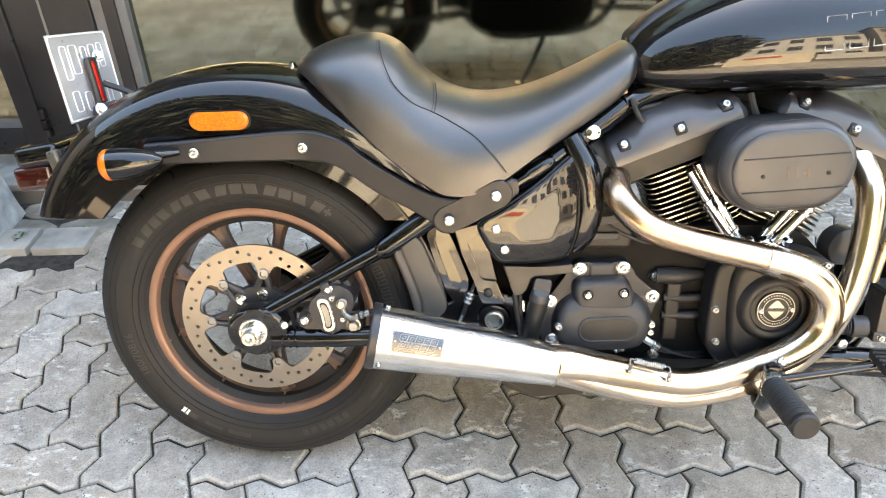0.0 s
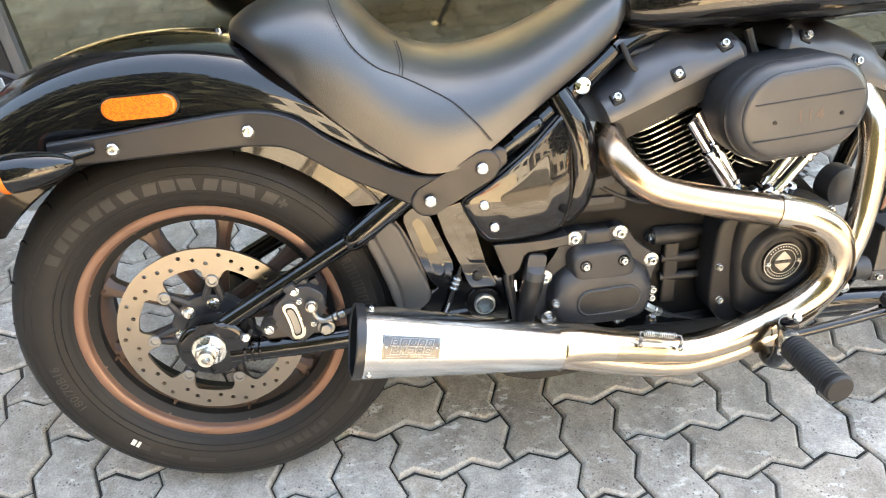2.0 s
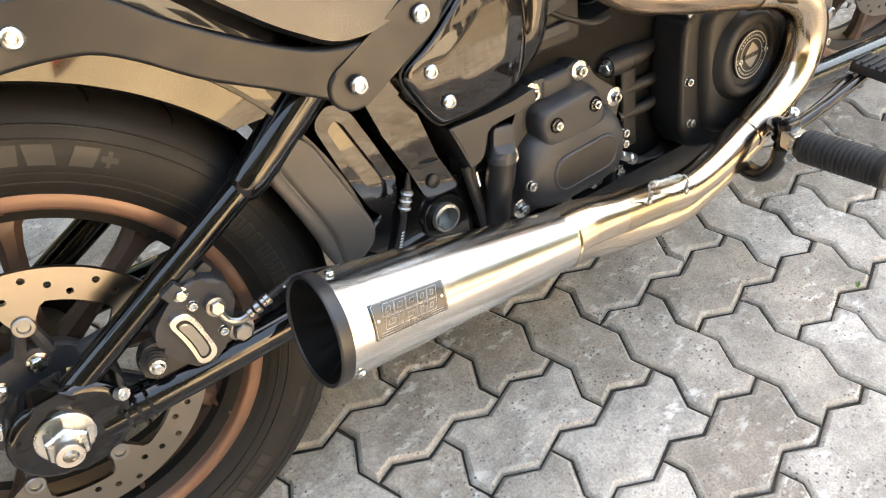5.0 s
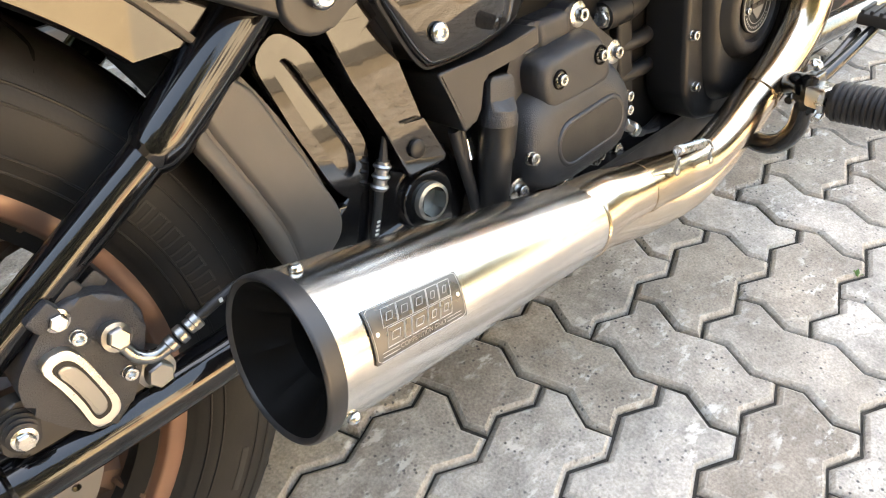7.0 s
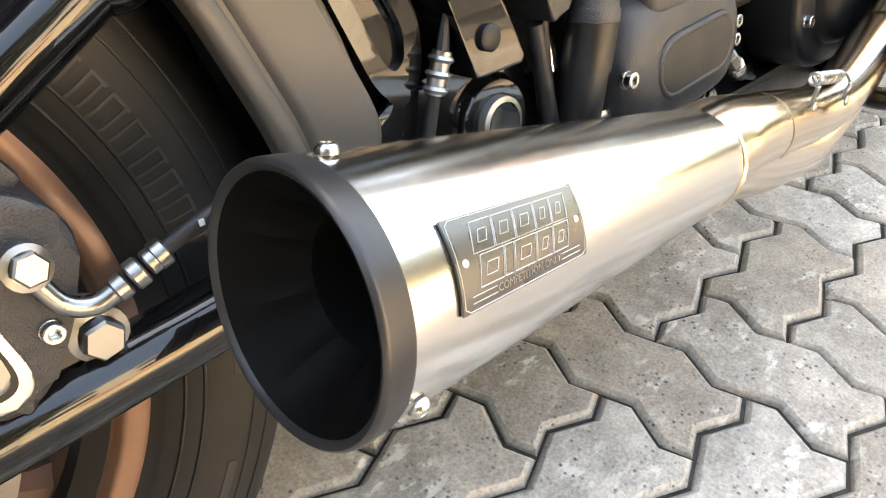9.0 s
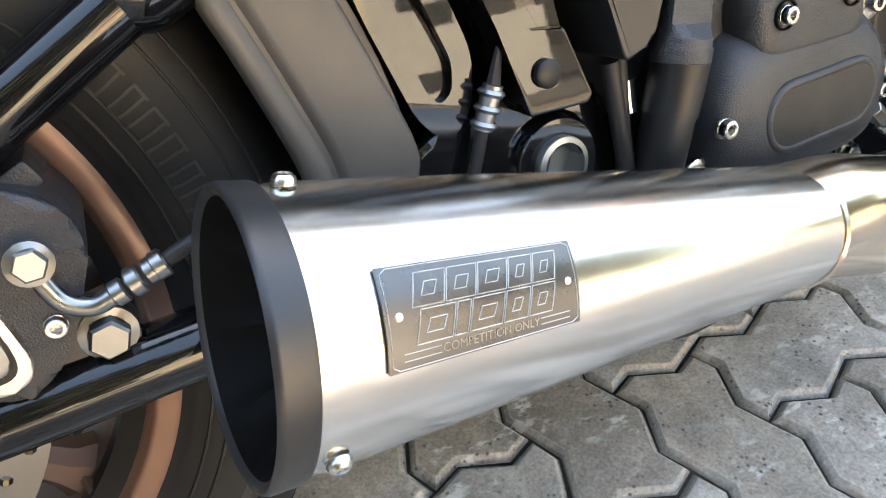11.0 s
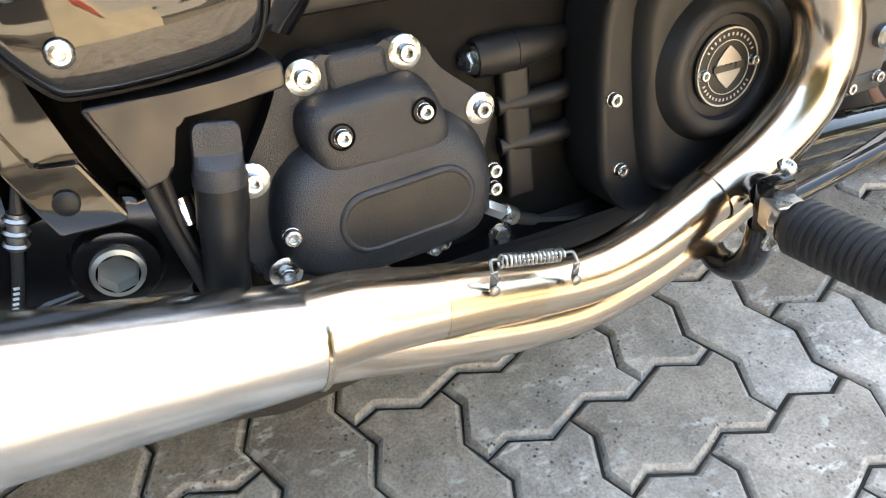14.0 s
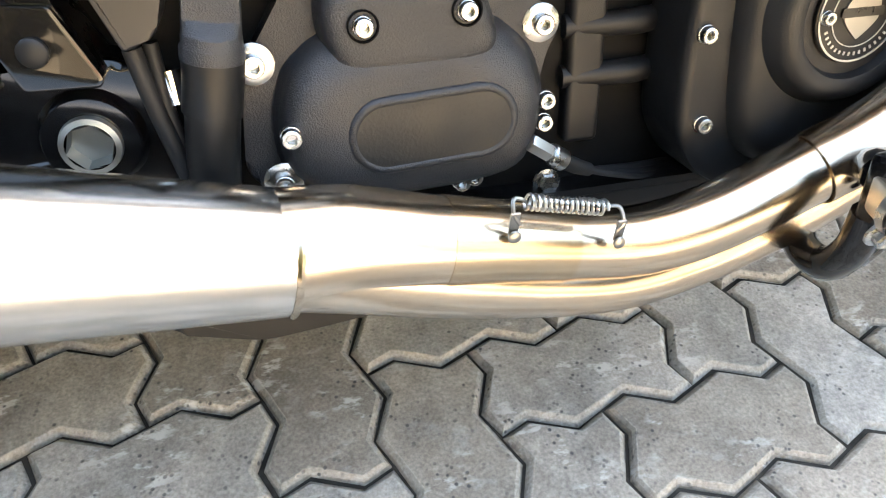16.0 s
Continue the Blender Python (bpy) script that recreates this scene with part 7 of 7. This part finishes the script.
lathe(bm, [(0.0165, 0), (0.0165, 0.006), (0.013, 0.008), (0, 0.008)], pb - pd * 0.004, -pd, 18)
part("peg_clevis", bm, ALU, peg, "silver peg clevis")
bm = bmesh.new()
tube(bm, [(1.02, -0.11, 0.245), (1.00, -0.16, 0.270), (0.965, -0.205, 0.295), (0.935, -0.245, 0.320), (0.922, -0.262, 0.323)], [0.013, 0.012, 0.012, 0.013, 0.012], 14)
tube(bm, [(1.00, -0.13, 0.245), (0.955, -0.175, 0.240), (0.935, -0.205, 0.237), (0.929, -0.235, 0.242), (0.922, -0.258, 0.268), (0.918, -0.266, 0.300)], [0.012, 0.012, 0.0125, 0.0125, 0.012, 0.011], 14)
box(bm, (0.921, -0.272, 0.318), (0.026, 0.020, 0.046), 0.005)
mount = part("peg_mount", bm, GLOSS, bike, "glossy black cast peg mount")
bolt(HEXB, (0.911, -0.283, 0.297), (0, -1, -0.3), mount)
bolt(DOME, (0.936, -0.266, 0.343), (0, -0.6, 1), mount, s=0.8)
bm = bmesh.new()
tube(bm, [(0.940, -0.250, 0.300), (1.02, -0.262, 0.322), (1.098, -0.268, 0.341)], [0.0085, 0.0075, 0.007], 10)
tube(bm, [(0.945, -0.236, 0.292), (1.03, -0.246, 0.315), (1.092, -0.250, 0.336)], 0.0052, 8)
pedal = part("brake_pedal", bm, GLOSS, bike, "glossy black brake lever with a rubber pad")
bm = bmesh.new()
box(bm, (1.106, -0.281, 0.349), (0.042, 0.066, 0.016), 0.004, Matrix.Rotation(radians(8), 4, "X"))
pad = part("pedal_pad", bm, RUBBER, pedal, "ribbed black rubber pedal pad")
for k in range(6):
    bm = bmesh.new()
    box(bm, (1.106, -0.308 + 0.0108 * k, 0.3540 + 0.0015 * k), (0.040, 0.0045, 0.006), 0.0012, Matrix.Rotation(radians(8), 4, "X"))
    part("pad_rib", bm, RUBBER, pedal)
bm = bmesh.new()
prof = [(0.0, 0.0)]
for k in range(7):
    prof += [(0.012, 0.005 * k), (0.0165, 0.005 * k + 0.0015), (0.0165, 0.005 * k + 0.0032), (0.012, 0.005 * k + 0.0045)]
prof += [(0.020, 0.036), (0.020, 0.062), (0.0, 0.062)]
lathe(bm, prof, (1.068, -0.145, 0.355), (1, -0.1, 0.0), 20)
master = part("brake_master_cylinder", bm, SATIN, bike, "ribbed rubber boot of the rear brake cylinder")
bm = bmesh.new()
box(bm, (1.195, -0.105, 0.372), (0.062, 0.055, 0.080), 0.005)
reg = part("regulator", bm, plain("grey_cast_block", (0.10, 0.095, 0.09), 0.45, metal=0.5), bike, "grey cast block with bolts ahead of the engine")
bm = bmesh.new()
box(bm, (1.195, -0.110, 0.418), (0.068, 0.060, 0.010), 0.003)
part("regulator_lid", bm, SATIN, reg, "dark ribbed lid")
bm = bmesh.new()
box(bm, (1.192, -0.112, 0.325), (0.066, 0.045, 0.022), 0.005)
part("regulator_foot", bm, SATIN, reg, "dark mounting foot")
bm = bmesh.new()
lathe(bm, [(0.0125, 0), (0.0125, 0.006), (0.010, 0.008), (0.0085, 0.004), (0, 0.003)], (1.212, -0.1325, 0.372), OUT, 20)
part("regulator_plug", bm, DULL, reg, "round plug")
for q in ((1.172, -0.1345, 0.325), (1.212, -0.1345, 0.330)):
    bolt(SCREW, q, parent=reg)
bolt(DOME, (1.09, -0.16, 0.325), parent=master)
bm = bmesh.new()
tube(bm, [(1.20, -0.075, 0.78), (1.19, -0.082, 0.66), (1.175, -0.088, 0.52), (1.16, -0.095, 0.42)], [0.0055, 0.0055, 0.009, 0.009], 10)
part("oil_cooler_line", bm, plain("brass_line", (0.62, 0.52, 0.33), 0.3, metal=0.9), bike, "bright metal line ahead of the engine")
bm = bmesh.new()     # side stand on the far side
tube(bm, [(0.86, 0.12, 0.21), (0.80, 0.22, 0.13), (0.74, 0.31, 0.082)], [0.014, 0.012, 0.011], 10)
box(bm, (0.735, 0.318, 0.080), (0.06, 0.045, 0.006), 0.001, Matrix.Rotation(radians(14), 4, "X"))
part("side_stand", bm, GLOSS, bike, "black side stand folded out")

# ---------------------------------------------------------------- front wheel and fork
FP_H = [(0.232, -0.038), (0.245, -0.046), (0.2590, -0.0490), (0.2625, -0.0520), (0.272, -0.0560), (0.285, -0.0575), (0.300, -0.0560), (0.315, -0.0500), (0.327, -0.0400), (0.336, -0.0240), (0.340, -0.0100)]
FP = FP_H + [(0.341, 0.0)] + [(r, -y) for r, y in FP_H[::-1]] + [(0.225, 0.03), (0.225, -0.03)]
FRONT_W = pose(1.722, 0.073, 0.341, -1.6, 0, -8.3)            # the wheel in the world: nearly upright and turned
FRONT = bike.matrix_basis.inverted() @ FRONT_W
front_wheel, front_tyre = wheel("front_wheel", (0, 0, 0), 0.2410, FP, 0.046, 9, 110, FRONT, "dark bronze cast front wheel with spokes", None)


def front_side(r):
    return float(np.interp(r, [p[0] for p in FP_H], [p[1] for p in FP_H]))


fb = [(-132 + 5.2 * k, 0.0, 3.4, 0.010, 0) for k in range(5)] + [(-100 + 4.0 * k, 0.0, 2.4, 0.012, 0) for k in range(9)] + [(70 - 4.2 * k, 0.0, 2.5, 0.014, 0) for k in range(9)]
sidewall_marks(front_tyre, (0, 0, 0), 0.292, front_side, fb, TYREMARK)
fbt = [radians(20 + 60 * k) for k in range(6)]


def f_inner(t):
    d = min(abs((t - b + math.pi) % (2 * math.pi) - math.pi) for b in fbt)
    return 0.1180 - 0.0300 * math.exp(-(d / 0.135) ** 4)


fh = []
for k in range(6):
    for j, rr in enumerate((0.1260, 0.1335, 0.1410, 0.1270, 0.1345, 0.1420, 0.130)):
        a = fbt[k] + radians(60) * (j + 0.5) / 7
        fh.append((rr * math.cos(a), rr * math.sin(a), 0.0037))
for sd in (-1, 1):
    frotor = part("brake_disc", rotor_bm(0.150, f_inner, fh, sd * 0.068 - 0.0025, 0.005, (0, 0)), ROTOR, front_wheel, "drilled steel front brake disc", 30)
    bm = bmesh.new()
    lathe(bm, [(0.030, -0.003), (0.060, -0.003), (0.060, 0.006), (0.030, 0.006)], (0, sd * 0.064, 0), (0, 1, 0), 32, closed=True)
    fcar = part("disc_carrier", bm, SATIN, frotor)
    for b in fbt:
        bm = bmesh.new()
        tube(bm, [(0.055 * math.cos(b), sd * 0.064, 0.055 * math.sin(b)), (0.095 * math.cos(b), sd * 0.067, 0.095 * math.sin(b))], 0.008, 8)
        part("carrier_arm", bm, SATIN, frotor)
    for b in fbt:
        bolt(rivet, (0.0958 * math.cos(b), sd * 0.068 - 0.0025 * (1 if sd < 0 else -1) * 1.0, 0.0958 * math.sin(b)), (0, sd, 0), frotor)
    bm = bmesh.new()       # fork leg
    tube(bm, [(-0.005, sd * 0.098, -0.01), (-0.060, sd * 0.098, 0.14), (-0.135, sd * 0.098, 0.34)], [0.026, 0.028, 0.029], 18, 3)
    tube(bm, [(-0.135, sd * 0.098, 0.34), (-0.23, sd * 0.098, 0.60)], 0.024, 18)
    leg = part("fork_leg", bm, SATIN, bike, "black telescopic fork leg")
    leg.matrix_basis = FRONT
    bm = bmesh.new()       # caliper
    slab(bm, rounded([(-0.165, 0.060), (-0.120, 0.100), (-0.085, 0.090), (-0.085, 0.0), (-0.110, -0.045), (-0.150, -0.030), (-0.170, 0.010)], 0.015), sd * 0.068 - 0.042, sd * 0.068 + 0.042, 0.010, 3, both=True)
    cal = part("front_caliper", bm, SATIN, bike, "black front brake caliper with a bright cover plate")
    cal.matrix_basis = FRONT
    bm = bmesh.new()
    slab(bm, stadium(-0.125, 0.028, 0.028, 0.014, 75, 10), sd * 0.068 - 0.050, sd * 0.068 - 0.038, 0.003)
    part("cover_plate", bm, ALU, cal, "bright machined cover plate")
    for q in ((-0.10, -0.045, 0.085), (-0.09, -0.045, -0.02), (-0.155, -0.045, 0.055)):
        bolt(HEXB, (q[0], sd * 0.068 - 0.042, q[2]), parent=cal)
bm = bmesh.new()
lathe(bm, [(0.011, -0.125), (0.011, 0.125)], (0, 0, 0), (0, 1, 0), 14)
ax_f = part("front_axle", bm, ZINC, bike, "front axle")
ax_f.matrix_basis = FRONT
bm = bmesh.new()
rings = []
for k in range(30):
    a = radians(150 - 105 * k / 29)
    row = []
    for y, r in ((-0.062, 0.335), (-0.066, 0.350), (-0.056, 0.362), (-0.03, 0.370), (0.0, 0.372), (0.03, 0.370), (0.056, 0.362), (0.066, 0.350), (0.062, 0.335), (0.060, 0.335), (0.054, 0.358), (0.0, 0.369), (-0.054, 0.358), (-0.060, 0.335)):
        row.append((r * math.cos(a), y, r * math.sin(a)))
    rings.append(row)
loft(bm, rings)
ff = part("front_fender", bm, GLOSS, bike, "glossy black short front fender")
ff.matrix_basis = FRONT

# ---------------------------------------------------------------- paving: zigzag concrete pavers laid in herringbone
pu = Vector((math.cos(radians(TURN_P)), math.sin(radians(TURN_P)), 0)) * PITCH
pv_ = Vector((-math.sin(radians(TURN_P)), math.cos(radians(TURN_P)), 0)) * PITCH
PO = Vector((0.7475, -0.1625, 0))
ZIG = 0.105


def zig(a, b):
    """One unit edge of the lattice: out, across and back. Horizontal and vertical ones lean the same way."""
    a, b = Vector((*a, 0)), Vector((*b, 0))
    d = b - a
    n = Vector((-d.y, d.x, 0))
    return [a, a + d * 0.29 + n * ZIG, a + d * 0.71 - n * ZIG]


def paver_outline(w, h):
    """Corner points of a paver of w by h cells, going round."""
    pts = []
    walk_ = [((k, 0), (k + 1, 0)) for k in range(w)] + [((w, k), (w, k + 1)) for k in range(h)] + [((k, h), (k - 1, h)) for k in range(w, 0, -1)] + [((0, k), (0, k - 1)) for k in range(h, 0, -1)]
    for a, b in walk_:
        pts += zig(a, b)
    return pts


def paver_mesh(w, h, name, seed):
    r = random.Random(seed)
    bm = bmesh.new()
    pts = paver_outline(w, h)
    c = Vector((w / 2, h / 2, 0))
    loops = []
    n = len(pts)
    for inset, z in ((0.013, -0.05), (0.014, -0.0085), (0.036, -0.0046), (0.064, -0.0008), (0.080, 0.0)):
        loop = []
        for i, p in enumerate(pts):
            d0, d1 = (p - pts[i - 1]).normalized(), (pts[(i + 1) % n] - p).normalized()
            nn = Vector((-d0.y - d1.y, d0.x + d1.x, 0))
            nn = nn.normalized() / max(0.5, math.sqrt(max(0.05, (1 + d0.dot(d1)) / 2)))
            q = p + nn * (inset + r.uniform(-0.006, 0.006)) - c
            loop.append(bm.verts.new((q.x * PITCH, q.y * PITCH, z)))
        loops.append(loop)
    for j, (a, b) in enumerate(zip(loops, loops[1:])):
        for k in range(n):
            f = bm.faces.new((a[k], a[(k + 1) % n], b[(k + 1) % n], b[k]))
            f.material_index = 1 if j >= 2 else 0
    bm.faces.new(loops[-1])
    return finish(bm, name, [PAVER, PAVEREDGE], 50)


flat_m = [paver_mesh(2, 1, "paver", s) for s in range(4)]
tall_m = [paver_mesh(1, 2, "paver", s + 9) for s in range(4)]
bm = bmesh.new()
box(bm, (0, 0, -0.06), (7.0, 3.4, 0.02), 0)
bm2 = finish(bm, "pavement", JOINT)
pavement = tagged(new("pavement", bm2), "grey zigzag concrete pavers laid in herringbone", "pavement", kind="structure")
pavement.matrix_basis = pose(0.3, -0.95, 0, 0, 0, TURN_P)
_inv = pavement.matrix_basis.inverted()
rng = random.Random(11)
cells = []
for j in range(-45, 26):
    for i in range(-38, 34):
        m_ = (i + j) % 4
        if m_ == 0:
            cells.append((i + 1.0, j + 0.5, 0))
        elif m_ == 2:
            cells.append((i + 0.5, j + 1.0, 1))
near, far = [], []
for ci, cj, kind in cells:
    p = PO + pu * ci + pv_ * cj
    if p.y > (0.575 if p.x < -0.82 else 1.16) or p.y < -5.0 or not -3.6 < p.x < 4.6:
        continue
    d = (p - Vector((0.75, -0.30, 0))).length
    (near if -0.78 < p.y < 0.62 and -1.15 < p.x < 2.35 and d < 2.2 else far).append((d, p, kind))
near.sort(key=lambda t: t[0])
far += near[300:]
near = near[:300]


def paver_pose(p, kind):
    return Matrix.Translation((p.x, p.y, rng.uniform(-0.0022, 0.0012))) @ Matrix.Rotation(radians(TURN_P + rng.uniform(-0.5, 0.5)), 4, "Z") @ Matrix.Rotation(radians(rng.uniform(-0.35, 0.35)), 4, "X") @ Matrix.Rotation(radians(rng.uniform(-0.35, 0.35)), 4, "Y")


for d, p, kind in near:
    place("paver", (tall_m if kind else flat_m)[rng.randrange(4)], _inv @ paver_pose(p, kind), pavement)
vs, fs, ms = [], [], []
for d, p, kind in far:
    me = (tall_m if kind else flat_m)[rng.randrange(4)]
    m_ = _inv @ paver_pose(p, kind)
    base = len(vs)
    vs += [tuple(m_ @ v.co) for v in me.vertices]
    fs += [[base + i for i in f.vertices] for f in me.polygons]
    ms += [f.material_index for f in me.polygons]
me = bpy.data.meshes.new("paver_field")
me.from_pydata(vs, [], fs)
me.materials.append(PAVER)
me.materials.append(PAVEREDGE)
me.polygons.foreach_set("material_index", ms)
rest = new("paver_field", me)
rest.parent = pavement
tagged(rest, "the rest of the paved forecourt", kind="stuff")
